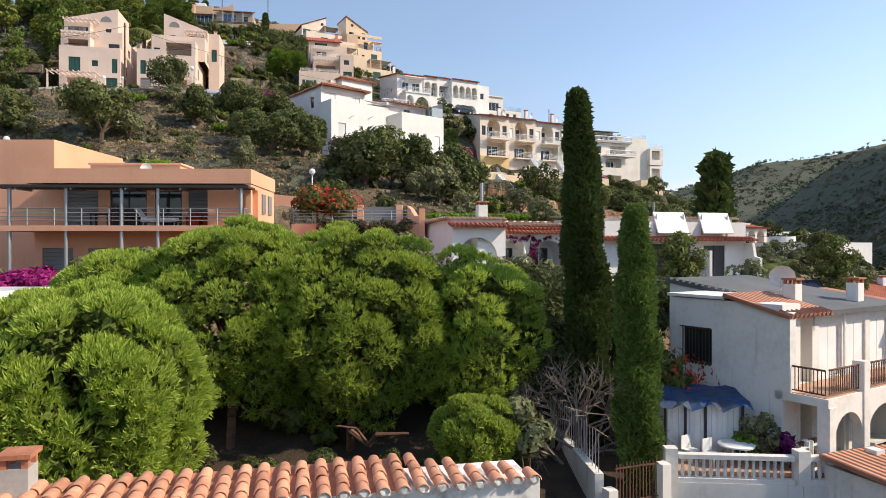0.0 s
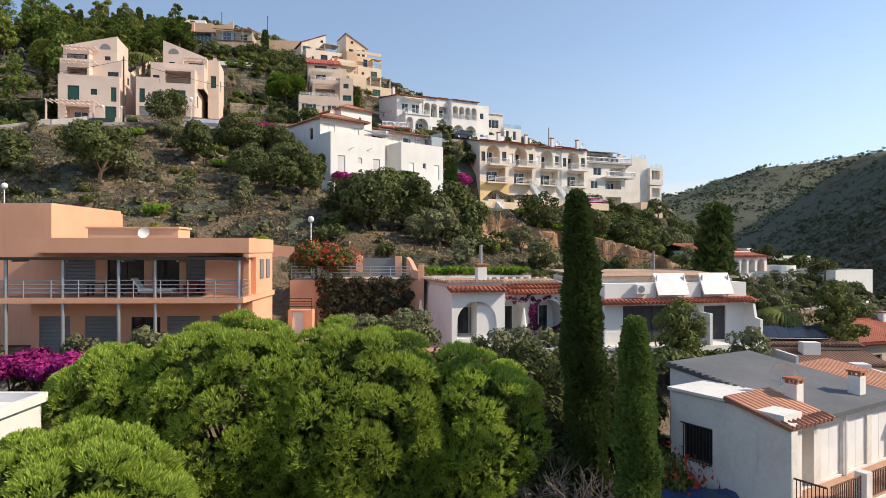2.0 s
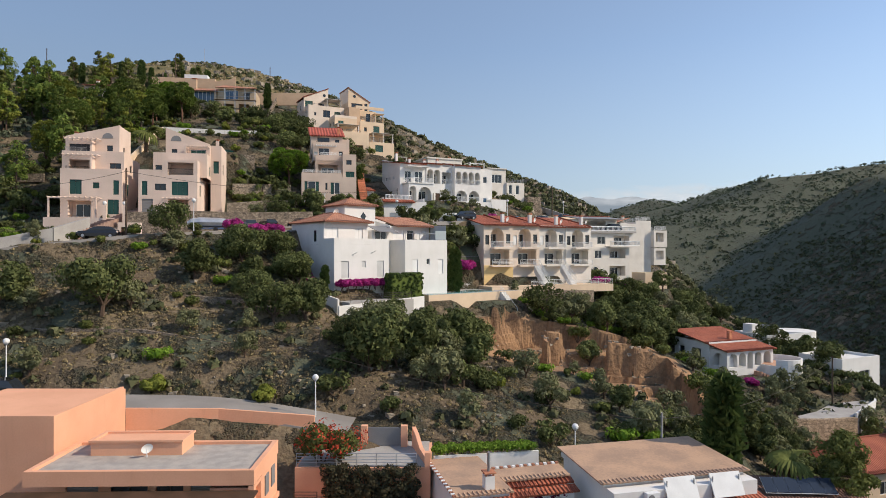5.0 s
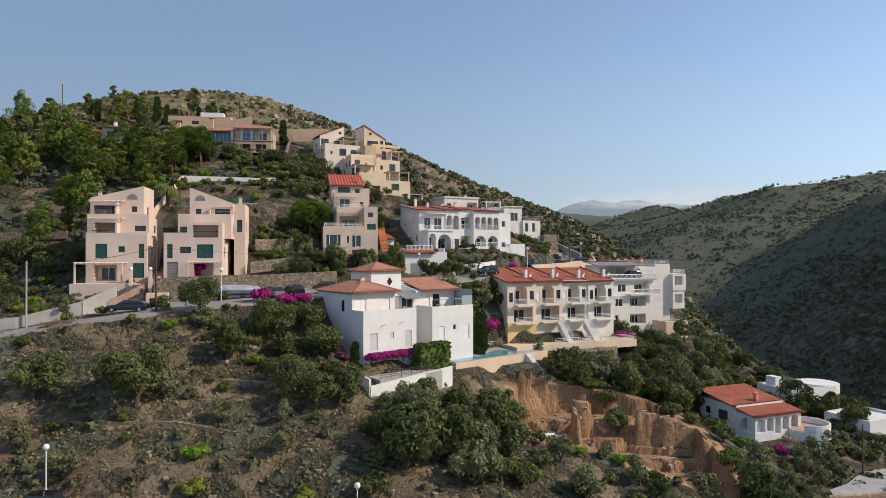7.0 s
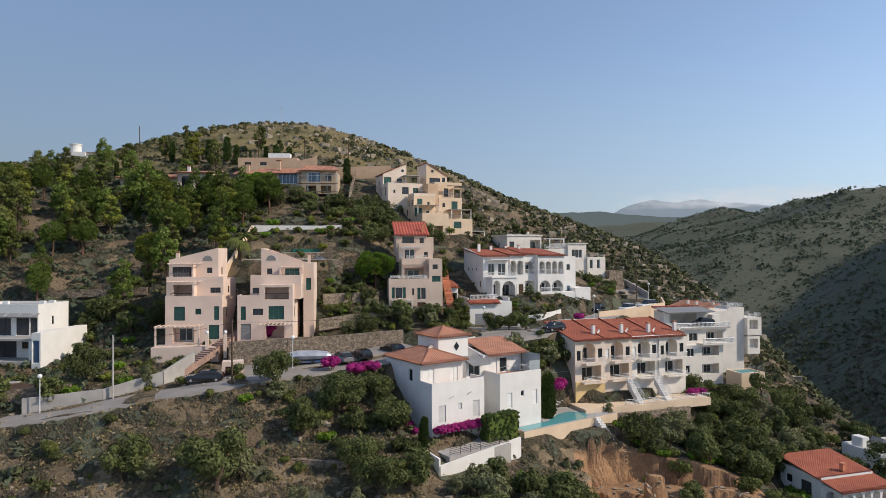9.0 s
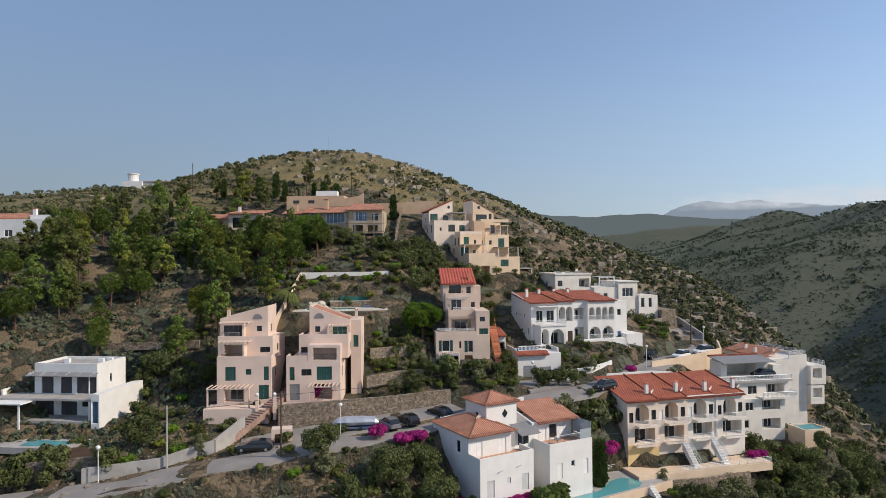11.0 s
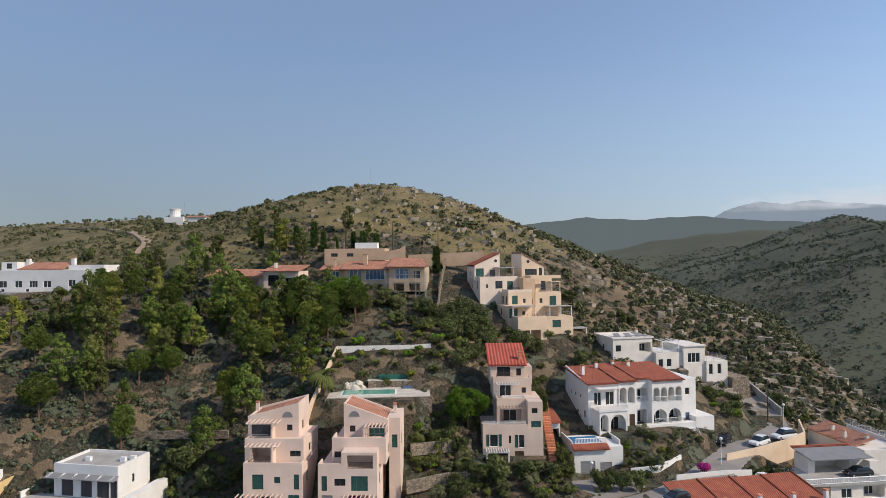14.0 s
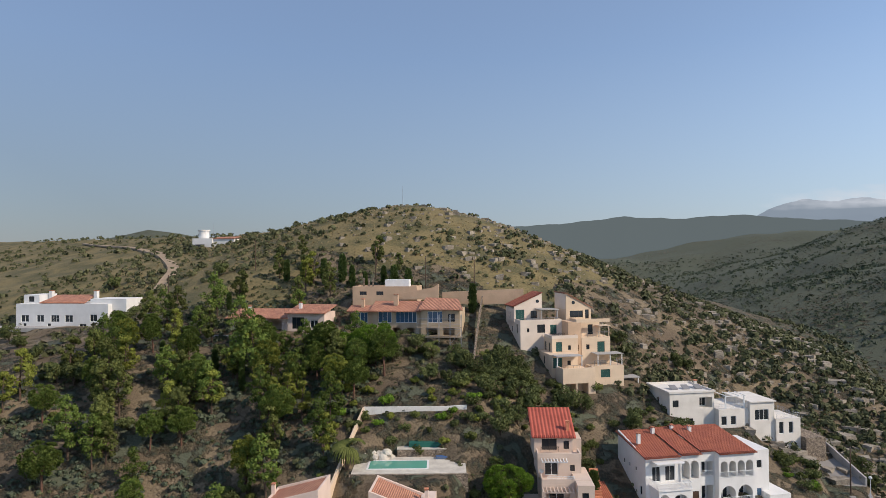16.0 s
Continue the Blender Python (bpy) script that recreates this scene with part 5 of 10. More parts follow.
# ---- white pair of houses with hipped roofs ----
def white_pair():
    t = house(-13.9, 78.6, 21.4, 40, "white two-storey house with hipped terracotta roofs and terraces")
    z = 7.35
    wall(t, 0, 8.2, 0, 11.6, -1.5, 6.6, WHITE, f=[(1.0, 3.9, 1.1, 2.1, "v"), (4.0, 5.2, 0.6, 0.75, "v"), (6.3, 3.9, 1.1, 2.1, "v")], l=[(4.5, 3.2, 0.8, 2.0, "h")])
    parapet(t, 0, 8.2, 0, 3.0, 6.602, z, WHITE, 0.2, "flr")
    block(t, "terrace_floor", 0.2, 8.0, 0.2, 3.0, 6.602, 6.65, PAVING)
    wall(t, 0, 6.6, 2.6, 11.5, 6.604, 9.55, WHITE, f=[(0.4, 0.05, 1.7, 2.1, "h"), (4.6, 0.05, 1.2, 2.1, "h")], l=[(6.0, 0.3, 1.0, 1.6, "w")])
    hip(t, 0.1, 6.6, 2.2, 11.2, 9.55, 1.35, ROOFP, 0.45)
    wall(t, 5.2, 10.2, 6.2, 11.4, 6.604, 12.1, WHITE, l=[(2.5, 3.3, 0.6, 0.8, "w")])
    hip(t, 5.2, 10.2, 6.2, 11.4, 12.1, 1.2, ROOFP, 0.4)
    dia = part("diamond_window", slab(bmesh.new(), [(-0.45, 0), (0, -0.6), (0.45, 0), (0, 0.6)], -0.03, 0.03), GLASS, t)
    dia.matrix_basis = pose(8.2, 6.17, 10.6, 90, 0, 0)
    dish(t, 3.2, 5.2, 10.4, 0.45, 10)
    for i, (x, zz) in enumerate(((2.6, 5.1), (5.4, 5.3))):
        part("awning_arm", tube(bmesh.new(), (x, -0.02, zz + 0.2), (x + 0.5, -0.4, zz + 0.5), 0.05, 0.05, 6), WHITEPAINT, t)
    # link and second house
    wall(t, 8.2, 11.4, 4.0, 10.0, -1.5, 8.6, WHITE, f=[(0.5, 8.1, 1.9, 1.9, "w")])
    roof(t, [(8.2, 2.4, 8.4), (11.4, 2.4, 8.4), (11.4, 5.2, 9.3), (8.2, 5.2, 9.3)], GREYSHUT, 0.08, "glass_canopy")
    u = house(-5.6, 86.0, 21.4, 38, "white two-storey house with glazed terrace railing and tiled roof")
    wall(u, 0, 7.2, 0, 9.0, -1.2, 6.6, WHITE, f=[(1.2, 3.8, 0.9, 2.0, "h"), (3.6, 5.1, 0.55, 0.8, "w"), (5.6, 3.8, 0.9, 2.0, "h")])
    parapet(u, 0, 7.2, 0, 4.0, 6.602, 7.3, WHITE, 0.2, "flr")
    block(u, "terrace_floor", 0.2, 7.0, 0.2, 3.8, 6.602, 6.65, PAVING)
    railing(u, [(0.1, 0.1, 7.3), (7.1, 0.1, 7.3), (7.1, 4.0, 7.3)], 0.9, METAL, "glass")
    bm = bmesh.new()
    box(bm, 5.2, 7.1, 0.08, 0.11, 7.35, 8.6)
    box(bm, 7.09, 7.12, 0.15, 3.9, 7.35, 9.4)
    part("glass_screen", bm, THINGLASS, u)
    wall(u, 0, 6.8, 3.8, 9.0, 6.604, 9.3, WHITE, f=[(0.5, 0.05, 1.9, 2.1, "h"), (2.9, 0.05, 1.3, 2.1, "w"), (4.7, 0.05, 1.6, 2.1, "h")])
    roof(u, [(0.6, 2.9, 9.3), (7.6, 2.9, 9.3), (7.6, 9.6, 10.9), (0.6, 9.6, 10.9)], ROOFP)
    part("gable_wall", prism(bmesh.new(), [(3.8, 9.302), (9.0, 9.302), (9.0, 10.4), (3.8, 9.302 + 0.01)], 0.0, 0.2), WHITE, u).matrix_basis = Matrix(((0, 1, 0, 0), (1, 0, 0, 0), (0, 0, 1, 0), (0, 0, 0, 1)))
    table = thing("terrace_table", -5.6 + 1.0, 88.6, 28.05, 38, "grey metal terrace table with chairs", "table")
    part("tabletop", tube(bmesh.new(), (0, 0, 0.7), (0, 0, 0.75), 0.5, 0.5, 12), METAL, table)
    part("pedestal", tube(bmesh.new(), (0, 0, 0), (0, 0, 0.7), 0.06, 0.05, 8), METAL, table)
    # pool terrace in front
    p = house(-2.4, 85.4, 20.9, 39.5, "pale pool terrace on a cream retaining wall", "pool_terrace")
    p["category"] = "terrace"
    wall(p, 0, 18.2, 0, 2.4, -3.4, 0.3, BEIGE)
    wall(p, 5.6, 18.2, 2.404, 7.4, -3.4, 0.3, BEIGE)
    block(p, "paving", 0.1, 18.1, 0.1, 2.35, 0.302, 0.36, CONCRETE)
    block(p, "paving", 5.65, 18.1, 2.354, 7.3, 0.302, 0.36, CONCRETE)
    part("pool", slab(bmesh.new(), [(0.5, 0.45), (12.0, 0.45), (13.6, 1.4), (13.9, 3.0), (12.6, 4.4), (10.2, 4.2), (8.4, 3.2), (6.4, 2.2), (0.5, 2.1)], 0.362, 0.385), POOL, p, "turquoise free-form pool")
    stairs(p, 13.4, 14.3, -3.6, -3.0, 12, 0.3, 0.27, WHITE)
    railing(p, [(13.4, -3.5, -2.8), (13.4, -0.1, 0.4)], 0.9, WHITEPAINT)
    railing(p, [(5.8, 7.2, 0.36), (18.0, 7.2, 0.36)], 0.9, WHITEPAINT)
    block(t, "front_terrace", -0.6, 8.8, -4.6, -0.01, -3.0, -0.3, CONCRETE)
    railing(t, [(-0.4, -4.4, -0.3), (8.6, -4.4, -0.3)], 0.9, DARKMETAL)
    # lower garden wall with an iron stair
    freewall("garden_wall", [(-12.3, 72.2, 19.3), (-7.8, 77.4, 19.5), (-3.0, 83.0, 19.7)], 1.6, 0.25, WHITE, "white rendered garden wall with ivy below the houses", below=2.0)
    freewall("garden_wall", [(-12.3, 72.2, 20.2), (-14.0, 73.8, 20.6)], 1.5, 0.25, WHITE, "short white rendered garden wall beside the steps", below=2.0)
    k = thing("outdoor_stair", -14.4, 71.0, 18.6, 40, "dark iron outdoor stair by the white wall", "stairs")
    for i in range(8):
        block(k, "tread", 0, 1.0, i * 0.28, i * 0.28 + 0.26, i * 0.22, i * 0.22 + 0.05, DARKMETAL)
    for x in (0.0, 0.96):
        part("stringer", tube(bmesh.new(), (x, 0, 0), (x, 2.3, 1.8), 0.05, 0.05, 6), DARKMETAL, k)
        part("handrail", tube(bmesh.new(), (x, 0, 0.9), (x, 2.3, 2.7), 0.025, 0.025, 6), DARKMETAL, k)


# ---- terraced row with four arched balconies ----
def arched_row():
    t = house(5.9, 100.4, 23.2, 25, "row of four cream terraced houses with red roofs and arched balconies")
    tones = (PALECREAM, PALECREAM, CREAMWHITE, CREAMWHITE)
    W = 5.3
    for i in range(4):
        x, dy = i * W, (0.0, 0.25, 0.5, 0.3)[i]
        m = tones[i]
        up = [(0.3, 5.0, 0.7, 1.5, "W" if i in (0, 3) else "h"), (1.3, 4.6, 2.35, 3.05, "A"), (4.1, 5.2, 0.8, 1.5, "W"), (1.2, 1.75, 3.5, 2.3, "L")]
        low = [(3.0, -0.6, 0.6, 1.5, "D")] if i == 0 else []
        wall(t, x, x + W, dy, 9.5, -1.5, 8.2, m, f=[(u, v + 1.5, w, h, k) for u, v, w, h, k in up + low], l=[(2.5, 8.6, 0.9, 0.7, "a"), (4.6, 6.2, 1.1, 1.5, "w")] if i == 0 else ())
        if i == 0:
            block(t, "ground_storey", -0.01, W, dy - 0.12, dy - 0.004, -1.5, 1.7, YELLOW)
        part("balcony", cube(x + 1.3, x + 4.9, dy - 1.1, dy - 0.004, 4.3, 4.55), m, t)
        railing(t, [(x + 1.35, dy - 0.02, 4.55), (x + 1.35, dy - 1.05, 4.55), (x + 4.85, dy - 1.05, 4.55), (x + 4.85, dy - 0.02, 4.55)], 0.9, WHITEPAINT, "balus", 0.14)
        part("balcony", cube(x + 1.0, x + 4.9, dy - 1.0, dy - 0.004, 1.45, 1.68), m, t)
        railing(t, [(x + 1.05, dy - 0.95, 1.68), (x + 4.85, dy - 0.95, 1.68)], 0.9, WHITEPAINT, "bars")
        zr = 8.15 + (0.0, 0.0, -0.15, -0.1)[i]
        roof(t, [(x - (0.3 if i == 0 else 0), dy - 0.5, zr), (x + W - 0.1, dy - 0.5, zr), (x + W - 0.1, 9.8, zr + 2.1), (x - (0.3 if i == 0 else 0), 9.8, zr + 2.1)], ROOF)
        part("party_wall", prism(bmesh.new(), [(dy + 0.1, zr), (9.7, zr + 2.0), (9.7, zr + 2.3), (dy + 0.1, zr + 0.25)], x + W - 0.09, x + W + 0.07), ROOF, t).matrix_basis = Matrix(((0, 1, 0, 0), (1, 0, 0, 0), (0, 0, 1, 0), (0, 0, 0, 1)))
        chimney(t, x + W - 0.5, 2.4, zr + 0.4, 1.5, WHITE, 0.5)
        dish(t, x + W - 0.1, 1.6, zr + 0.5, 0.42, 30)
        if i in (1, 2):
            s = stairs(t, x + 3.6, x + 4.5, dy - 4.2, -1.6, 10, 0.32, 0.32, WHITE)
            railing(t, [(x + 3.6, dy - 4.2, -1.0), (x + 3.6, dy - 1.0, 1.7)], 0.9, WHITEPAINT, "balus", 0.2)
            railing(t, [(x + 4.5, dy - 4.2, -1.0), (x + 4.5, dy - 1.0, 1.7)], 0.9, WHITEPAINT, "balus", 0.2)
    part("gable_wall", prism(bmesh.new(), [(0.0, 8.2), (9.5, 8.2), (9.5, 10.1), (0.0, 8.25)], -0.004, 0.2), WHITE, t).matrix_basis = Matrix(((0, 1, 0, 0), (1, 0, 0, 0), (0, 0, 1, 0), (0, 0, 0, 1)))
    block(t, "front_terrace", -1.0, 22.0, -4.5, -0.15, -2.6, -1.45, BEIGE)
    railing(t, [(6, -4.4, -1.45), (21.9, -4.4, -1.45)], 0.9, WHITEPAINT, "bars")
    p = house(2.6, 100.6, 24.0, 25, "dark timber pergola with a slatted roof", "pergola")
    p["category"] = "pergola"
    for x in (0.0, 2.6):
        for y in (0.0, 4.0):
            block(p, "post", x, x + 0.15, y, y + 0.15, -0.5, 2.3, WOODD)
    for i in range(9):
        block(p, "slat", -0.2, 3.0, i * 0.5, i * 0.5 + 0.3, 2.302 + 0.02 * (i % 2), 2.38 + 0.02 * (i % 2), GREYSHUT)
    freewall("terrace_wall", [(9, 96.5, 19.8), (17, 99.5, 19.8), (24, 104, 19.6)], 1.2, 0.35, STONE, "rough stone terrace wall below the row of houses")
    freewall("road_parapet", [(4, 113.6, 32.2), (12, 117.6, 32.2), (16, 120.5, 31.6)], 0.95, 0.2, WHITE, "low white road parapet above the red roofs")
    g = house(22.0, 116.0, 27.0, 25, "small white gateway and walls beside the road", "gateway")
    g["category"] = "gate"
    wall(g, -4.5, -3.3, 3, 4.2, 0, 6.0, WHITE, f=[(0.2, 4.0, 0.8, 1.6, "A")])
    wall(g, -8.5, -6.5, 2.0, 3.0, 0, 5.8, WHITE)


def valley_houses():
    """The white house with the car deck and the stepped house beyond it."""
    t = house(27.2, 120.5, 21.7, 20, "tall white house with balustraded car deck and balconies")
    wall(t, 0, 9.0, 0, 8.0, -2.5, 6.2, CREAMWHITE, f=[(1.0, 3.6, 0.9, 1.4, "w"), (4.5, 3.2, 3.6, 1.9, "L"), (4.5, 6.6, 3.6, 1.7, "L"), (1.2, 6.6, 1.6, 1.5, "w")], r=[(1.0, 3.4, 1.2, 1.5, "w"), (3.6, 3.4, 1.2, 1.5, "w"), (1.0, 6.4, 1.2, 1.5, "w"), (4.0, 6.4, 1.2, 1.5, "w")])
    wall(t, 0.5, 10.4, 0.8, 8.0, 6.202, 9.0, CREAMWHITE, f=[(1.8, 0.6, 1.8, 1.5, "w"), (5.5, 0.4, 3.6, 1.9, "L")], r=[(0.6, 0.6, 1.4, 1.5, "w"), (3.2, 0.6, 1.4, 1.5, "w")])
    block(t, "balcony", 4.0, 10.8, -1.0, 0.79, 6.204, 6.45, CREAMWHITE)
    railing(t, [(4.1, -0.9, 6.45), (10.7, -0.9, 6.45), (10.7, 0.8, 6.45)], 0.9, WHITEPAINT, "stone", 0.25)
    block(t, "car_deck", -4.0, 10.8, 0.2, 8.2, 9.0, 9.3, CONCRETE)
    railing(t, [(-4.0, 0.3, 9.3), (10.7, 0.3, 9.3)], 0.85, WHITEPAINT, "stone", 0.28)
    wall(t, 0.0, 9.8, 5.2, 8.6, 9.304, 11.9, CREAMWHITE, f=[(1.2, 0.05, 6.0, 2.1, "T")])
    roof(t, [(-0.4, 3.6, 11.9), (10.2, 3.6, 11.9), (10.2, 8.9, 12.6), (-0.4, 8.9, 12.6)], GREYSHUT, 0.12, "solar_roof")
    roof(t, [(-0.4, 8.2, 12.5), (10.2, 8.2, 12.5), (10.2, 8.9, 12.75), (-0.4, 8.9, 12.75)], ROOF, 0.1, "roof_ridge")
    wall(t, 9.82, 11.5, 4.0, 8.4, 9.304, 11.2, CREAMWHITE, r=[(0.6, 0.2, 2.8, 1.5, "L")])
    u = house(36.5, 133.5, 20.8, 20, "stepped white house on the ridge with roof terraces")
    wall(u, 0, 8.0, 0, 14.0, -2, 12.2, CREAMWHITE, l=[(3.5, 10.6, 1.0, 1.2, "w")], r=[(2, 10.0, 2.4, 2.0, "L"), (7, 10.0, 2.4, 2.0, "L"), (2, 6.5, 2.4, 2.0, "L"), (7, 6.5, 2.4, 2.0, "L")])
    roof(u, [(-0.3, 14.2, 12.3), (-0.3, 2.0, 12.3), (4.0, 2.0, 13.6), (4.0, 14.2, 13.6)], ROOFP)
    parapet(u, 4.1, 8.0, 0, 14, 12.2, 12.9, CREAMWHITE, 0.2, "fr")
    railing(u, [(4.2, 0.2, 12.9), (7.9, 0.2, 12.9), (7.9, 13.8, 12.9)], 0.8, WHITEPAINT, "bars")
    for k, (x0, z0) in enumerate(((8.0, 8.2), (8.0, 4.4))):
        wall(u, x0 + 0.004, x0 + 3.4 - k * 0.4, -1.0, 9.0, z0 - 1.0, z0 + 2.6, CREAMWHITE, r=[(1, 1.2, 2.6, 1.9, "L"), (5, 1.2, 2.6, 1.9, "L")], f=[(0.5, 1.2, 2.0, 1.9, "L")])
        railing(u, [(x0 + 0.2, -0.9, z0 + 2.6), (x0 + 3.2, -0.9, z0 + 2.6), (x0 + 3.2, 8.8, z0 + 2.6)], 0.9, WHITEPAINT, "bars")
    for x, y in ((1.2, 6), (2.0, 10), (3.0, 3)):
        chimney(u, x, y, 12.6, 1.2, CREAMWHITE, 0.5)
    p = house(33.6, 118.0, 18.5, 20, "raised pool on a cream rendered base", "pool")
    p["category"] = "pool"
    wall(p, 4.4, 9.4, 0.4, 4.5, -3, 4.2, BEIGE)
    parapet(p, 4.4, 9.4, 0.4, 4.5, 4.2, 4.6, BEIGE, 0.3)
    block(p, "water", 4.7, 9.1, 0.7, 4.2, 4.204, 4.45, POOL)
    railing(p, [(9.2, 0.5, 4.6), (9.2, 4.3, 4.6)], 0.8, METAL, "bars")


# ---- upper white row with arcades ----
def arcade_row():
    t = house(-8.5, 123.7, 36.3, 27, "white arcaded houses in a row with red tiled roofs")
    t.matrix_basis = t.matrix_basis @ Matrix.Diagonal((0.9, 0.95, 1, 1))
    wall(t, -0.5, 5.8, 0.2, 10.0, -0.5, 8.0, WHITE, f=[(1.2, 4.8, 1.5, 2.3, "w"), (3.6, 4.8, 1.8, 2.3, "w")], l=[(2.0, 5.6, 0.7, 0.8, "w"), (4.0, 5.6, 0.6, 0.7, "w"), (6.2, 5.6, 0.6, 0.7, "w"), (7.8, 2.4, 0.8, 1.4, "w")])
    wall(t, 0.2, 5.9, -2.8, 0.196, -0.5, 3.9, WHITE, f=[(0.2, 1.0, 1.6, 2.9, "A"), (2.3, 0.9, 3.1, 2.9, "A")])
    block(t, "porch_terrace", 0.0, 6.1, -3.0, 0.19, 3.904, 4.1, WHITE)
    railing(t, [(0.1, 0.1, 4.1), (0.1, -2.9, 4.1), (6.0, -2.9, 4.1), (6.0, -0.1, 4.1)], 0.9, WHITEPAINT, "balus", 0.14)
    block(t, "canopy", 0.6, 5.7, -1.5, 0.19, 7.35, 7.5, WHITE)
    wall(t, 5.8, 9.6, 0.0, 10.0, -0.5, 8.2, WHITE, f=[(0.2, 4.9, 1.5, 2.8, "A"), (1.9, 4.9, 1.5, 2.8, "A"), (0.4, 0.9, 1.4, 2.1, "L"), (2.2, 0.9, 1.2, 2.1, "D")])
    wall(t, 9.604, 12.4, 0.4, 10.0, -0.5, 8.4, WHITE, f=[(0.3, 5.0, 2.2, 2.3, "L"), (0.3, 1.0, 2.2, 2.6, "L")])
    railing(t, [(9.7, 0.3, 4.5), (12.3, 0.3, 4.5)], 0.9, WHITEPAINT, "balus", 0.14)
    wall(t, 12.404, 19.2, -0.8, 10.0, -0.5, 8.2, WHITE, f=[(0.35, 5.0, 1.35, 2.5, "A"), (1.95, 5.0, 1.35, 2.5, "A"), (3.55, 5.0, 1.35, 2.5, "A"), (5.15, 5.0, 1.35, 2.5, "A"), (0.4, 1.0, 2.8, 2.7, "A"), (3.6, 1.0, 2.8, 2.7, "A")])
    railing(t, [(12.5, -0.9, 4.5), (19.1, -0.9, 4.5)], 0.9, WHITEPAINT, "balus", 0.14)
    railing(t, [(12.5, -1.6, 0.9), (19.1, -1.6, 0.9)], 0.9, WHITEPAINT, "balus", 0.14)
    block(t, "terrace", 9.0, 21.0, -2.2, -0.81, -3.0, 0.9, WHITE)
    wall(t, 19.204, 23.0, 0.5, 9.0, -2.5, 8.0, WHITE, f=[(1.4, 3.2, 1.0, 1.3, "B"), (1.4, 7.6, 1.0, 1.3, "w")])
    wall(t, 21.5, 25.5, -1.6, 4.0, -4.0, 1.6, WHITE)
    zr = 8.1
    for x0, x1, y0, dz in ((-0.8, 5.75, -0.4, 0.0), (5.85, 9.6, -0.5, 0.2), (9.7, 12.35, 0.0, 0.4), (12.45, 19.5, -1.2, 0.15)):
        roof(t, [(x0, y0, zr + dz), (x1, y0, zr + dz), (x1, 10.4, zr + dz + 1.5), (x0, 10.4, zr + dz + 1.5)], ROOF)
    part("gable_wall", prism(bmesh.new(), [(0.2, 8.0), (10.0, 8.0), (10.0, 9.85), (0.2, 8.02)], -0.496, -0.3), WHITE, t).matrix_basis = Matrix(((0, 1, 0, 0), (1, 0, 0, 0), (0, 0, 1, 0), (0, 0, 0, 1)))
    for x, y, h in ((0.6, 4.5, 1.5), (5.6, 8.5, 1.2), (12.6, 8.0, 1.2), (9.8, 9.3, 1.2)):
        chimney(t, x, y, zr + 0.9, h, WHITE, 0.55)
    stairs(t, 19.3, 20.6, -5.0, -3.0, 12, 0.32, 0.33, WHITE)
    railing(t, [(20.7, -5.0, -2.6), (20.7, -1.2, 1.0)], 0.9, WHITEPAINT, "balus", 0.2)
    # terrace, small pool and garage in front
    p = house(-11.2, 112.6, 31.7, 20.5, "white garage and terrace with a small blue pool and tiled lean-to")
    wall(p, 0.5, 8.5, 1.0, 8.0, -0.5, 4.5, WHITE, f=[(1.0, 0.6, 2.4, 2.3, "G"), (4.2, 0.6, 1.9, 2.0, "G")])
    roof(p, [(0.3, 0.4, 4.3), (6.2, 0.4, 4.3), (6.2, 1.9, 4.9), (0.3, 1.9, 4.9)], ROOF)
    parapet(p, 0.5, 8.5, 1.9, 8.0, 4.502, 5.2, WHITE, 0.2, "lr")
    block(p, "water", 1.2, 6.0, 3.4, 6.8, 4.504, 4.62, BLUEPOOL)
    railing(p, [(1.0, 2.0, 4.85), (6.0, 2.0, 4.85)], 0.8, WHITEPAINT, "stone", 0.25)
    wall(p, -3.6, 0.4, 8.0, 13.0, 2.0, 7.0, WHITE, f=[(0.6, 2.2, 3.2, 1.6, "L")])
    roof(p, [(-3.9, 7.4, 6.9), (0.6, 7.4, 6.9), (0.6, 13, 8.1), (-3.9, 13, 8.1)], ROOF)
    freewall("road_wall", [(-2.6, 113.6, 31.8), (1.5, 114.6, 32.2), (5.4, 119.6, 32.6)], 1.9, 0.25, WHITE, "white rendered wall along the road")


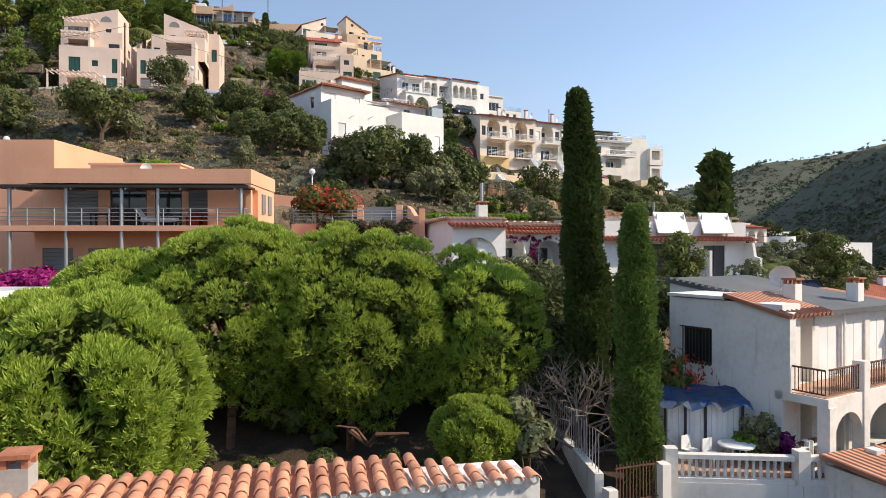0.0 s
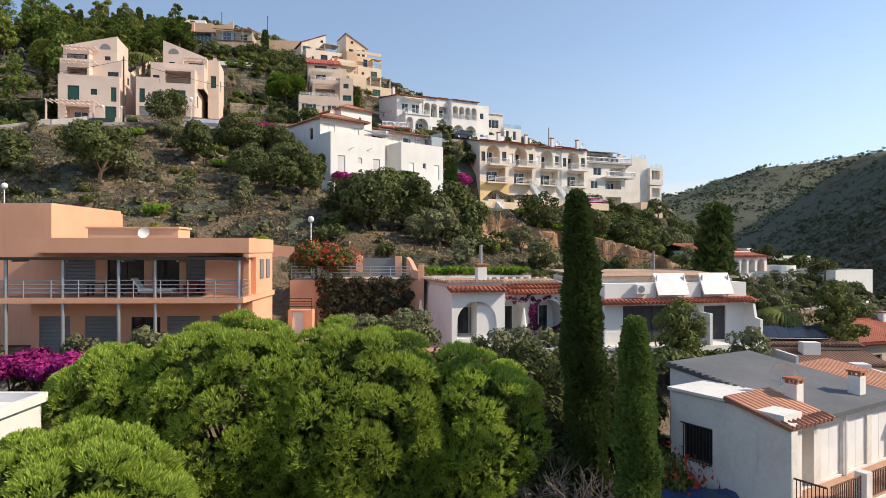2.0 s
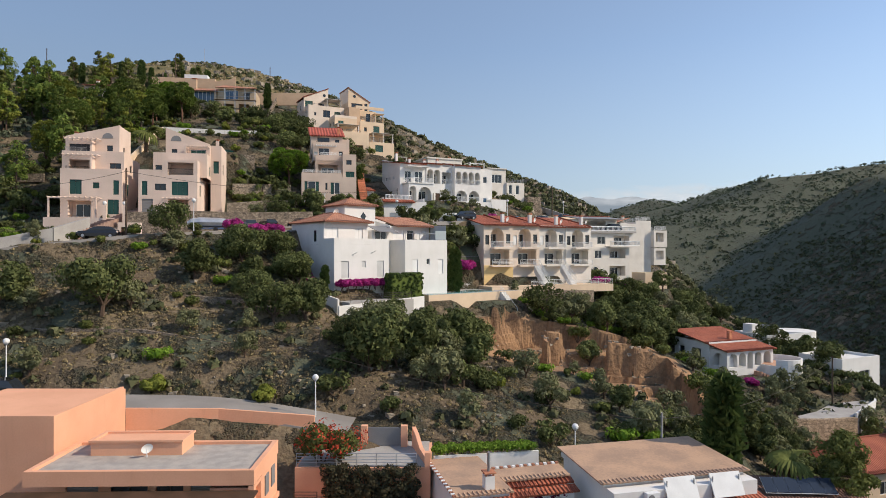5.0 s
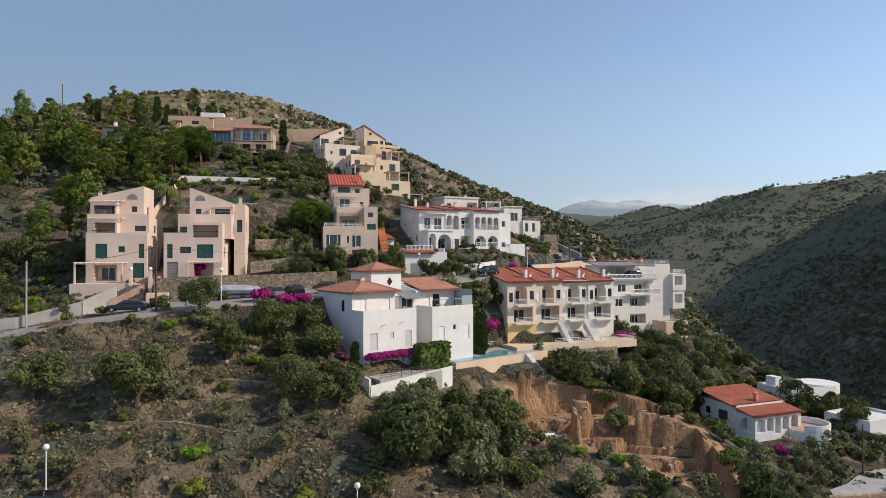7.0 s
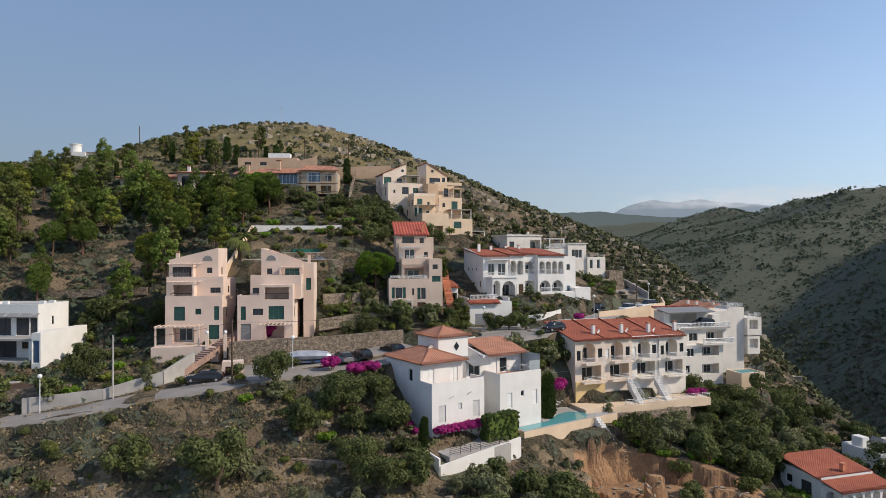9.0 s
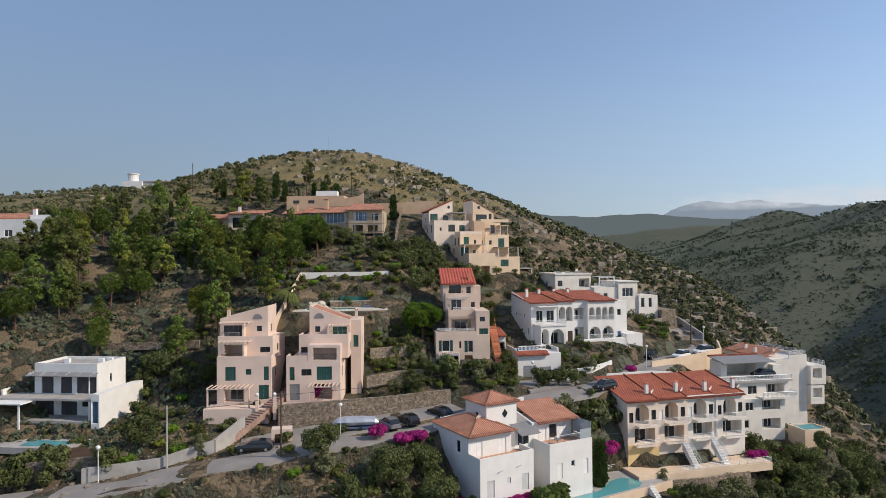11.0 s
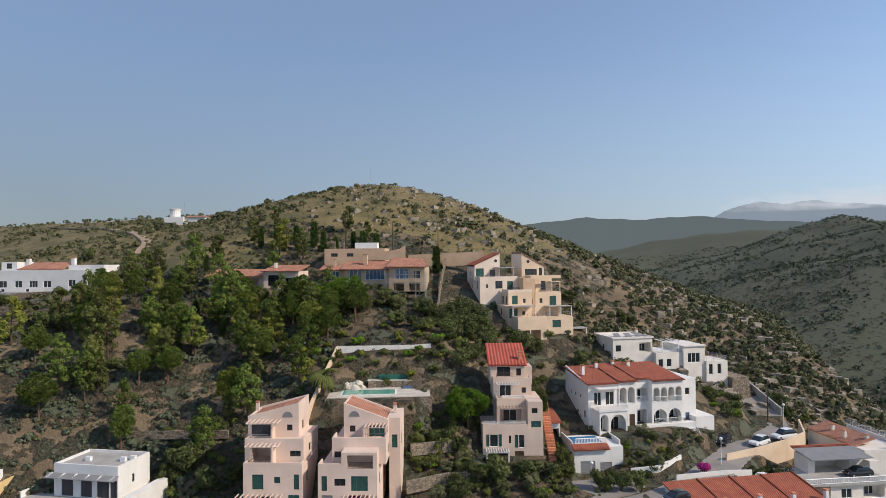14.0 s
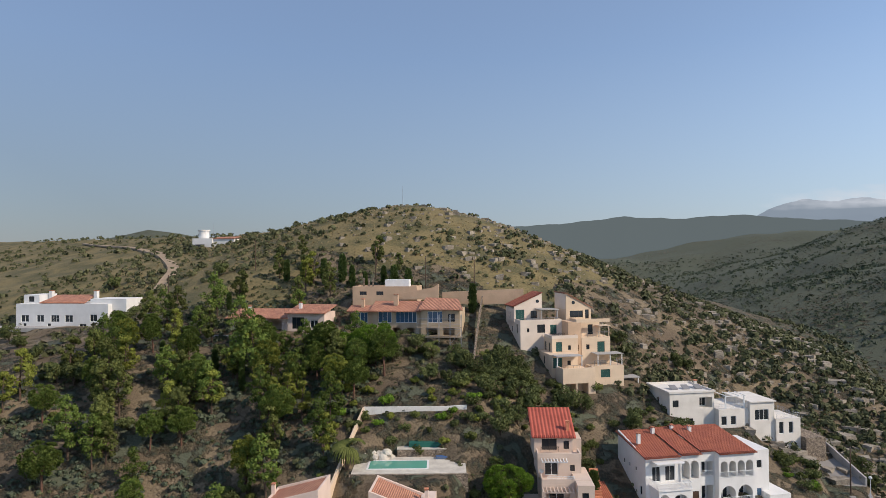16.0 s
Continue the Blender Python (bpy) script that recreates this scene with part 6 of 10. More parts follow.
def terrace_block():
    t = house(-4.2, 149.0, 41.8, 25, "white flat-roofed house with stacked terraces and pergola frames")
    wall(t, 0, 9.0, 0, 9.0, -1, 7.2, CREAMWHITE, f=[(0.6, 5.6, 1.2, 1.3, "W"), (6.0, 5.3, 2.6, 2.0, "L"), (3.5, 2.0, 1.2, 1.4, "W")], l=[(4, 5.6, 0.8, 1.0, "W")])
    parapet(t, -0.2, 9.2, -0.2, 9.2, 7.2, 7.55, CREAMWHITE, 0.2)
    wall(t, 9.004, 15.0, -1.5, 7.0, -1, 4.2, CREAMWHITE, f=[(0.5, 2.2, 1.1, 1.7, "w"), (2.4, 2.2, 1.1, 1.7, "w")])
    railing(t, [(9.1, -1.4, 4.2), (14.9, -1.4, 4.2), (14.9, 6.9, 4.2)], 0.95, WHITEPAINT, "bars")
    pergola(t, 10.5, 14.5, -1.2, 2.0, 6.6, 4.2, WHITEPAINT, True, 4)
    wall(t, 15.004, 20.0, -2.0, 6.0, -2, 5.4, CREAMWHITE, f=[(1.0, 4.0, 2.8, 2.0, "w")])
    block(t, "flat_roof", 14.9, 20.2, -2.3, 6.2, 5.4, 5.6, CREAMWHITE)
    wall(t, 20.004, 25.0, -2.5, 4.0, -4, 2.2, CREAMWHITE, f=[(0.6, 3.4, 0.9, 2.2, "w"), (2.6, 3.4, 0.9, 2.2, "w")])
    railing(t, [(20.1, -2.4, 2.2), (24.9, -2.4, 2.2), (24.9, 3.9, 2.2)], 0.95, METAL, "bars")
    wall(t, 25.004, 29.0, -4.0, 3.0, -8, -1.2, STONE)
    part("water_tank", tube(bmesh.new(), (22.8, -4.2, -5.5), (22.8, -4.2, -3.6), 1.1, 1.1, 16), TARP, t, "blue plastic water tank")
    for x in (2, 4.5, 7):
        roof(t, [(x, 3.0, 7.3), (x + 1.4, 3.0, 7.3), (x + 1.4, 4.4, 7.9), (x, 4.4, 7.9)], GREYSHUT, 0.06, "solar_panel")
    chimney(t, 8.0, 5.0, 7.2, 1.2, CREAMWHITE, 0.5)


# ---- two pink houses with pergolas ----
def pink_pair():
    """Two pink houses side by side, each in three storeys that step back, with gables that rise towards each other."""
    px, py, pz, rot = -44.07, 90.65, 31.8, 12

    def fan(t, x, y, z):
        part("fanlight", prism(bmesh.new(), [(x - 0.75 * math.cos(q * math.pi / 8), z + 0.8 * math.sin(q * math.pi / 8)) for q in range(9)], y - 0.04, y - 0.003), GREYSHUT, t, "half-round gable window")

    def top(t, x0, x1, y0, z0, zl, zr, x2=None, **holes):
        """The uppermost storey with its sloping gable and tiled roof."""
        lo = min(zl, zr) - 0.9
        wall(t, x0, x1, y0, y0 + 6.0, z0, lo, PINK, **holes)
        for y in (y0 + 0.004, y0 + 5.7):
            part("gable_wall", prism(bmesh.new(), [(x0, lo + 0.004), (x1, lo + 0.004), (x1, zr), (x0, zl)], y, y + 0.3), PINK, t)
        for x, z in ((x0, zl), (x1 - 0.25, zr)):
            block(t, "side_parapet", x, x + 0.25, y0 + 0.31, y0 + 5.69, lo + 0.004, z - 0.06, PINK)
        roof(t, [(x0 + 0.25, y0 + 0.31, zl - 0.25), (x1 - 0.25, y0 + 0.31, zr - 0.25), (x1 - 0.25, y0 + 5.69, zr - 0.25), (x0 + 0.25, y0 + 5.69, zl - 0.25)], ROOFP, 0.12)

    a = house(px, py, pz, rot, "pink rendered house in stepped storeys with dark green shutters")
    wall(a, -10.2, -2.2, 0.5, 10, -1.5, 6.3, PINK, f=[(1.2, 4.9, 1.55, 2.05, "s"), (4.2, 5.75, 0.85, 0.85, "s"), (6.85, 4.9, 0.75, 2.05, "s"), (6.1, 2.1, 1.5, 2.1, "s"), (1.0, 1.7, 3.0, 2.3, "L")], r=[(2.5, 5.0, 1.0, 1.6, "s")])
    parapet(a, -10.2, -2.2, 0.5, 2.6, 6.304, 7.0, PINK, 0.22, "flr")
    wall(a, -10.6, -2.4, 2.3, 11, 6.306, 9.3, PINK, f=[(0.95, 0.25, 3.1, 1.95, "o"), (6.3, 1.0, 1.5, 0.8, "W")], r=[(3.0, 0.8, 1.1, 1.1, "W")])
    block(a, "terrace_fin", -6.5, -6.25, 0.75, 2.29, 6.306, 8.9, PINK)
    pergola(a, -10.1, -5.6, 0.9, 2.29, 9.05, 6.31, PINK, False, 8)
    railing(a, [(-9.6, 0.75, 6.4), (-6.6, 0.75, 6.4)], 0.95, DARKMETAL, "balus", 0.14)
    parapet(a, -10.6, -2.4, 2.3, 5.0, 9.304, 9.75, PINK, 0.22, "flr")
    top(a, -11.0, -3.7, 4.8, 9.306, 12.25, 14.1, f=[(0.5, 0.1, 3.1, 1.75, "d"), (5.6, 0.9, 0.8, 0.85, "W")], r=[(2.0, 0.6, 0.9, 1.2, "W")])
    block(a, "terrace_fin", -7.3, -7.05, 3.4, 4.79, 9.31, 11.5, PINK)
    pergola(a, -10.6, -6.2, 3.0, 4.79, 11.7, 9.31, PINK, False, 8)
    railing(a, [(-10.4, 2.5, 9.6), (-7.4, 2.5, 9.6)], 0.7, GREYSHUT, "balus", 0.14)
    fan(a, -5.3, 4.8, 12.1)
    chimney(a, -10.8, 8.6, 10.4, 2.9, PINK, 0.45)
    pergola(a, -10.9, -4.8, -2.0, 0.49, 2.75, -0.4, PINK, True, 10)
    block(a, "forecourt", -11.2, -2.0, -2.6, 0.49, -2.2, -0.05, PINK)
    b = house(px, py, pz, rot, "pink rendered stepped house with bougainvillea by its porch")
    wall(b, 0.1, 8.05, 0, 10, -1.5, 6.25, PINK, f=[(0.45, 4.9, 0.75, 2.0, "s"), (2.2, 5.6, 1.5, 0.95, "W"), (4.45, 4.9, 2.25, 2.0, "s"), (0.45, 2.0, 1.5, 2.35, "g"), (4.0, 2.0, 2.75, 2.35, "o")], r=[(2.0, 5.0, 1.2, 1.6, "s")])
    parapet(b, 0.1, 3.2, 0, 2.4, 6.254, 7.05, PINK, 0.22, "fl")
    wall(b, 3.25, 8.05, 0.02, 2.3, 6.254, 8.55, PINK, f=[(0.75, 0.12, 3.5, 1.8, "o")])
    railing(b, [(4.05, 0.06, 6.4), (7.5, 0.06, 6.4)], 0.85, DARKMETAL, "balus", 0.14)
    wall(b, 1.55, 9.0, 2.304, 11, 6.256, 9.2, PINK, f=[(0.3, 0.9, 1.3, 0.85, "W")], r=[(2.5, 0.6, 1.1, 1.5, "s")])
    parapet(b, 1.55, 9.0, 2.304, 5.2, 9.204, 9.9, PINK, 0.22, "flr")
    top(b, 2.7, 9.0, 5.0, 9.206, 14.05, 11.75, f=[(0.85, 0.75, 0.8, 0.9, "W"), (3.6, 0.1, 2.2, 1.6, "s")])
    wall(b, 9.004, 10.6, 6.0, 12, -1.5, 11.7, PINK, f=[(0.4, 8.9, 0.8, 1.9, "s")], r=[(1.5, 8.9, 1.0, 1.6, "s")])
    pergola(b, 5.9, 9.0, 3.2, 4.99, 11.1, 9.21, PINK, False, 7)
    block(b, "terrace_fin", 5.7, 5.95, 3.0, 4.99, 9.21, 11.0, PINK)
    railing(b, [(6.2, 2.5, 9.8), (8.8, 2.5, 9.8)], 0.55, GREYSHUT, "glass")
    fan(b, 4.2, 5.0, 12.1)
    chimney(b, 9.6, 9.0, 11.6, 1.3, PINK, 0.45)
    pergola(b, 3.6, 8.3, -2.0, 0.0, 2.85, 0.0, PINK, True, 9)
    block(b, "forecourt", -0.3, 8.6, -2.6, -0.004, -2.4, 0.2, PINK)


def tan_house():
    t = house(-24.63, 108.18, 36.0, 14, "narrow tan house in stepped storeys with a red tiled top")
    wall(t, 0, 9.3, 0, 8.0, -2, 4.0, TAN, f=[(0.5, 3.2, 0.5, 1.9, "s"), (1.05, 3.2, 1.3, 1.9, "w"), (2.4, 3.2, 0.5, 1.9, "s"), (4.0, 3.7, 0.35, 1.2, "W"), (4.9, 3.0, 0.55, 2.0, "s"), (5.5, 3.0, 0.9, 2.0, "w"), (0.8, 0.4, 3.2, 2.0, "T"), (4.9, 0.4, 1.4, 2.1, "D")], r=[(2, 3.2, 1.2, 1.4, "w")])
    parapet(t, 0, 6.9, 0, 2.4, 4.004, 4.6, TAN, 0.2, "fl")
    railing(t, [(0.2, 0.1, 4.6), (6.6, 0.1, 4.6)], 0.5, WHITEPAINT, "bars")
    wall(t, 7.0, 9.3, 0.3, 8.0, 4.004, 8.0, TAN, f=[(0.5, -1.0, 1.5, 2.0, "s"), (0.6, 2.2, 0.9, 0.8, "W")], r=[(2.0, 1.4, 1.2, 1.3, "w")])
    wall(t, 2.4, 7.0, 2.4, 9.0, 4.006, 7.4, TAN, f=[(0.5, 0.1, 3.4, 2.3, "L")])
    pergola(t, 2.4, 6.6, 0.8, 2.39, 6.9, 4.0, TAN, False, 9)
    parapet(t, 2.4, 9.3, 2.4, 5.4, 7.404, 8.05, TAN, 0.2, "fl")
    railing(t, [(3.2, 2.5, 8.05), (6.9, 2.5, 8.05)], 0.45, WHITEPAINT, "balus", 0.14)
    wall(t, 2.1, 8.3, 5.2, 11.0, 7.406, 10.2, TAN, f=[(1.0, 0.3, 1.9, 2.0, "w"), (4.6, 0.9, 0.7, 0.9, "W")], r=[(1.5, 0.8, 1.0, 1.1, "w")])
    pergola(t, 2.6, 6.2, 4.0, 5.19, 10.0, 7.4, WHITE, False, 9)
    parapet(t, 2.1, 8.3, 5.2, 8.0, 10.204, 10.8, TAN, 0.2, "flr")
    wall(t, 1.9, 7.6, 8.0, 14.4, 9.0, 12.4, TAN, f=[(1.1, 1.5, 2.2, 1.6, "W"), (4.3, 1.6, 0.8, 1.2, "W")])
    railing(t, [(2.8, 7.2, 10.5), (5.4, 7.2, 10.5)], 0.75, DARKMETAL, "bars")
    roof(t, [(1.5, 7.6, 12.4), (8.0, 7.6, 12.4), (8.0, 14.6, 15.2), (1.5, 14.6, 15.2)], ROOFS)
    for x in (1.91, 7.4):
        part("gable_wall", prism(bmesh.new(), [(8.0, 12.4), (14.4, 12.4), (14.4, 14.9), (8.0, 12.45)], x, x + 0.19), TAN, t).matrix_basis = Matrix(((0, 1, 0, 0), (1, 0, 0, 0), (0, 0, 1, 0), (0, 0, 0, 1)))
    chimney(t, 7.0, 9.4, 13.0, 1.2, TERRACOTTA, 0.5)
    wall(t, 7.62, 8.9, 8.6, 12.0, 9.0, 12.0, TAN)
    dish(t, 2.6, 4.6, 8.0, 0.35, -20)
    pergola(t, 0.4, 3.9, -1.8, 0.0, 0.9, -2.0, WHITE, True, 10)
    st = thing("garden_stair", -14.6, 109.6, 35.4, 12, "brick-red garden stair between planted banks", "stairs")
    for i in range(26):
        block(st, "step", 0, 1.3, i * 0.5, i * 0.5 + 0.52, -0.4 + i * 0.26, i * 0.28 + 0.1, TERRACOTTA)


# ---- cream cascade house below the summit ----
def cascade_house():
    t = house(-23.15, 141.94, 49.4, 28, "cream house cascading down the hill in terraces with glass railings")
    m, pale = BEIGE, PALECREAM
    # garages and the four storeys above them, each set back from the one below
    wall(t, 0, 6.4, 0, 8.0, -1.6, 3.9, m, f=[(0.45, 1.0, 2.15, 2.45, "o"), (2.85, 1.0, 2.15, 2.45, "o")])
    parapet(t, 0, 6.4, 0, 3.9, 3.904, 4.7, m, 0.22, "flr")
    wall(t, -0.7, 4.6, 4.0, 12.0, -1.0, 6.6, m, f=[(0.3, 5.1, 1.9, 2.0, "s"), (3.2, 5.6, 0.7, 0.9, "W")], l=[(3.5, 5.4, 0.8, 1.6, "W")])
    railing(t, [(-0.1, 0.2, 4.7), (4.4, 0.2, 4.7)], 0.5, GREYSHUT, "glass")
    block(t, "terrace_canopy", -0.6, 4.7, 1.6, 3.99, 6.62, 6.74, CONCRETE)
    for x in (-0.5, 4.4):
        block(t, "canopy_post", x, x + 0.18, 1.7, 1.9, 4.7, 6.61, WHITE)
    wall(t, 0.7, 6.2, 7.5, 16.0, 5.0, 9.3, m, f=[(0.85, 1.7, 1.3, 1.9, "s"), (3.4, 2.0, 0.6, 0.9, "W")], l=[(2.0, 1.6, 0.8, 1.8, "W"), (4.6, 1.6, 0.8, 1.8, "W"), (6.8, 1.6, 0.8, 1.8, "W")])
    parapet(t, 0.7, 6.2, 7.5, 11.9, 9.304, 9.9, pale, 0.22, "flr")
    railing(t, [(0.8, 7.6, 9.9), (3.4, 7.6, 9.9)], 0.5, DARKMETAL, "bars")
    wall(t, -4.3, 4.6, 12.0, 20.0, 5.6, 12.0, pale, f=[(3.6, 4.4, 1.7, 1.7, "W"), (6.4, 4.0, 1.4, 2.0, "s"), (1.4, 4.6, 0.5, 0.8, "W")], l=[(2.0, 4.2, 0.8, 1.9, "W"), (5.4, 4.2, 0.8, 1.9, "W")])
    parapet(t, -4.3, 4.6, 12.0, 15.9, 12.004, 12.7, pale, 0.22, "flr")
    wall(t, -4.3, 1.8, 16.0, 22.0, 11.0, 14.9, pale, f=[(0.3, 1.3, 1.9, 2.2, "s"), (3.6, 1.6, 1.4, 1.6, "W")], l=[(2.6, 1.6, 0.6, 1.2, "W")])
    for y in (16.0, 21.7):
        part("gable_wall", prism(bmesh.new(), [(-4.3, 14.904), (1.8, 14.904), (1.8, 18.0), (-4.3, 15.2)], y, y + 0.3), pale, t)
    roof(t, [(-4.6, 15.8, 15.25), (1.9, 15.8, 18.1), (1.9, 22.2, 18.1), (-4.6, 22.2, 15.25)], ROOF, 0.12)
    block(t, "side_wall", 1.55, 1.8, 16.31, 21.69, 14.904, 17.9, pale)
    part("round_window", tube(bmesh.new(), (0.8, 15.95, 16.2), (0.8, 16.0, 16.2), 0.36, 0.36, 14), GLASS, t)
    bm = bmesh.new()
    for px in (0.4, 3.8):
        box(bm, px, px + 0.2, 12.6, 12.8, 12.7, 14.6)
    box(bm, 0.2, 4.2, 12.4, 15.99, 14.602, 14.74)
    part("terrace_canopy", bm, CONCRETE, t)
    railing(t, [(-4.2, 12.1, 12.7), (4.5, 12.1, 12.7)], 0.35, GREYSHUT, "glass")
    # the ochre column beside it
    wall(t, 5.8, 11.3, 12.5, 19.0, 9.0, 14.6, m, f=[(0.8, 3.9, 2.9, 1.4, "W"), (4.2, 3.6, 0.8, 1.9, "W")], r=[(2.0, 3.8, 0.9, 1.3, "W")])
    for y in (12.5, 18.7):
        part("gable_wall", prism(bmesh.new(), [(5.8, 14.604), (11.3, 14.604), (11.3, 14.95), (5.8, 18.0)], y, y + 0.3), m, t)
    block(t, "side_wall", 5.8, 6.05, 12.81, 18.69, 14.604, 17.8, PALECREAM)
    roof(t, [(5.7, 12.3, 18.1), (11.6, 12.3, 14.9), (11.6, 19.2, 14.9), (5.7, 19.2, 18.1)], ROOFP, 0.12)
    part("round_window", tube(bmesh.new(), (7.4, 12.45, 16.0), (7.4, 12.5, 16.0), 0.36, 0.36, 14), GLASS, t)
    wall(t, 6.4, 12.2, 10.4, 17.0, 6.0, 12.2, m, f=[(1.0, 4.2, 0.6, 0.8, "W"), (3.2, 3.6, 1.1, 2.0, "W")])
    parapet(t, 6.4, 13.6, 8.6, 12.49, 12.204, 12.9, m, 0.22, "fl")
    wall(t, 7.4, 13.6, 8.5, 16.0, 2.0, 9.2, m, f=[(3.4, 4.2, 1.6, 2.1, "s"), (1.0, 4.8, 0.7, 1.0, "W")], r=[(2.0, 4.6, 1.0, 1.4, "W")])
    railing(t, [(7.5, 8.6, 9.25), (13.5, 8.6, 9.25), (13.5, 12.0, 9.25)], 1.0, GREYSHUT, "glass")
    for x in (11.4, 13.35):
        block(t, "canopy_post", x, x + 0.18, 8.7, 8.9, 9.21, 11.4, m)
    block(t, "terrace_canopy", 11.2, 13.7, 8.5, 10.39, 11.404, 11.52, m)
    wall(t, 8.6, 15.0, 5.5, 14.0, -2.0, 3.9, m, f=[(1.5, 3.6, 2.0, 1.6, "s")], r=[(2.0, 3.4, 1.2, 1.4, "W")])
    railing(t, [(8.8, 5.6, 3.95), (14.9, 5.6, 3.95), (14.9, 8.4, 3.95)], 1.0, GREYSHUT, "glass")
    for x in (9.6, 12.2, 14.7):
        block(t, "canopy_post", x, x + 0.16, 5.8, 5.96, 3.91, 6.1, WHITE)
    block(t, "terrace_canopy", 9.4, 15.0, 5.6, 8.49, 6.104, 6.2, CONCRETE)
    wall(t, 4.62, 7.38, 8.6, 15.0, -1.0, 12.4, ORANGEPALE, f=[(1.4, 7.6, 0.8, 1.2, "W")])
    block(t, "side_deck", 15.004, 19.2, 7.0, 10.5, 0.9, 1.15, CONCRETE)
    block(t, "deck_post", 18.9, 19.1, 7.1, 7.3, -3.0, 0.896, WHITE)
    freewall("garden_wall", [(-39, 143.0, 51.8), (-31, 145.5, 51.2), (-25, 146, 50.4)], 1.6, 0.3, BEIGE, "cream garden wall with planting beside the cascade house")
    freewall("garden_wall", [(-41, 138.0, 49.5), (-34, 138.5, 49.0), (-28, 140, 48.6)], 1.9, 0.3, PINK, "pale pink retaining wall on the slope")
    freewall("boundary_wall", [(-38.4, 129.5, 52.0), (-39.4, 138, 54.6), (-41.4, 150, 60.6), (-43.0, 161, 65.8)], 0.5, 0.3, STONE, "grey boundary wall climbing straight up the hill")


# ---- house under construction and its neighbours ----
def construction_house():
    t = house(-69.3, 142.0, 59.0, 8, "ochre house under renovation with tiled roofs and scaffolding")
    wall(t, 7.0, 17.5, 2.0, 10.0, 0, 5.2, YELLOWISH, f=[(1.2, 2.6, 2.8, 2.4, "B"), (4.9, 2.6, 4.4, 2.4, "B"), (1.0, 0.2, 1.4, 1.4, "o"), (4.2, 0.2, 1.6, 1.4, "o"), (7.2, 0.2, 1.6, 1.4, "o")])
    roof(t, [(6.4, 0.9, 5.0), (17.4, 0.9, 5.0), (17.4, 6.5, 6.8), (6.4, 6.5, 6.8)], ROOFP)
    wall(t, 2.0, 7.0, 3.0, 9.0, 0, 4.9, YELLOWISH, f=[(1.2, 2.4, 2.4, 2.2, "B")])
    roof(t, [(1.2, 2.0, 4.9), (7.0, 2.0, 4.9), (7.0, 5.5, 5.9), (1.2, 5.5, 5.9)], ROOFP)
    wall(t, 17.504, 25.5, 0.5, 9.0, 0, 5.4, YELLOWISH, f=[(1.4, 2.8, 3.0, 2.3, "B"), (5.6, 3.0, 1.4, 1.6, "W"), (1.0, 0.2, 2.4, 1.8, "o"), (4.5, 0.2, 2.4, 1.8, "o")])
    roof(t, [(17.0, -0.4, 5.5), (26.3, -0.4, 5.5), (24.5, 6.0, 7.3), (17.6, 6.0, 7.6)], ROOFP)
    wall(t, 0.5, 15.0, 9.0, 15.0, 2, 9.4, ORANGEPALE, f=[(1.6, 5.9, 1.6, 0.8, "W"), (5.4, 5.9, 1.6, 0.8, "W")])
    parapet(t, 0.5, 15.0, 9.0, 15.0, 9.4, 9.8, ORANGEPALE, 0.25)
    part("stepped_wall", prism(bmesh.new(), [(12.0, 7.0), (20.0, 7.0), (20.0, 10.4), (18.8, 9.6), (12.0, 8.4)], 8.0, 8.4), ORANGEPALE, t)
    chimney(t, 11.5, 4.2, 6.0, 2.2, ORANGEPALE, 0.9)
    chimney(t, 4.2, 4.5, 5.4, 1.8, ORANGEPALE, 0.6)
    for x in (2.2, 3.4, 4.4):
        block(t, "unfinished_column", x, x + 0.35, 11.2, 11.5, 9.4, 11.6, STONE)
    block(t, "site_cabin", 7.4, 12.8, 11.0, 13.2, 9.404, 11.2, WHITEPAINT, "white site cabin on the roof")
    freewall("yard_wall", [(-52, 160, 64.8), (-34, 163, 65.5)], 2.4, 0.3, ORANGEPALE, "long ochre yard wall under the summit slope")
    # scaffolding on the right wing
    s = thing("scaffolding", -51.9, 142.7, 58.3, 8, "grey steel scaffolding round the house corner", "scaffolding")
    for x in (0.0, 2.2, 4.4, 6.6, 8.8):
        for y in (-1.2, 0.0):
            part("standard", tube(bmesh.new(), (x, y, -1), (x, y, 5.4), 0.045, 0.045, 6), METAL, s)
    for z in (0.9, 2.6, 3.6, 4.6):
        part("ledger", tube(bmesh.new(), (0, -1.2, z), (8.8, -1.2, z), 0.045, 0.045, 6), METAL, s)
    for z in (0.9, 2.8):
        block(s, "platform", -0.2, 9.0, -1.3, 0.0, z + 0.05, z + 0.12, WOODPALE)
    part("brace", tube(bmesh.new(), (6.6, -1.25, -0.5), (8.8, -1.25, 2.4), 0.04, 0.04, 6), METAL, s)
    # curved terrace on the slope
    c = house(-70.5, 138.6, 56.4, 8, "curved grey concrete terrace with timber supports", "terrace")
    c["category"] = "terrace"
    pts = [(0, 0), (2, -1.2), (5, -1.7), (8, -1.4), (10.5, 0), (10.5, 3.5), (0, 3.5)]
    part("slab", slab(bmesh.new(), pts, 2.2, 2.7), CONCRETE, c)
    part("terrace_wall", slab(bmesh.new(), [(x * 0.96 + 0.2, y * 0.9 + 0.2) for x, y in pts], -1.5, 2.196), STONE, c)
    railing(c, [(0.1, 0, 2.7), (2, -1.1, 2.7), (5, -1.6, 2.7), (8, -1.3, 2.7), (10.4, 0, 2.7)], 0.9, METAL, "bars")
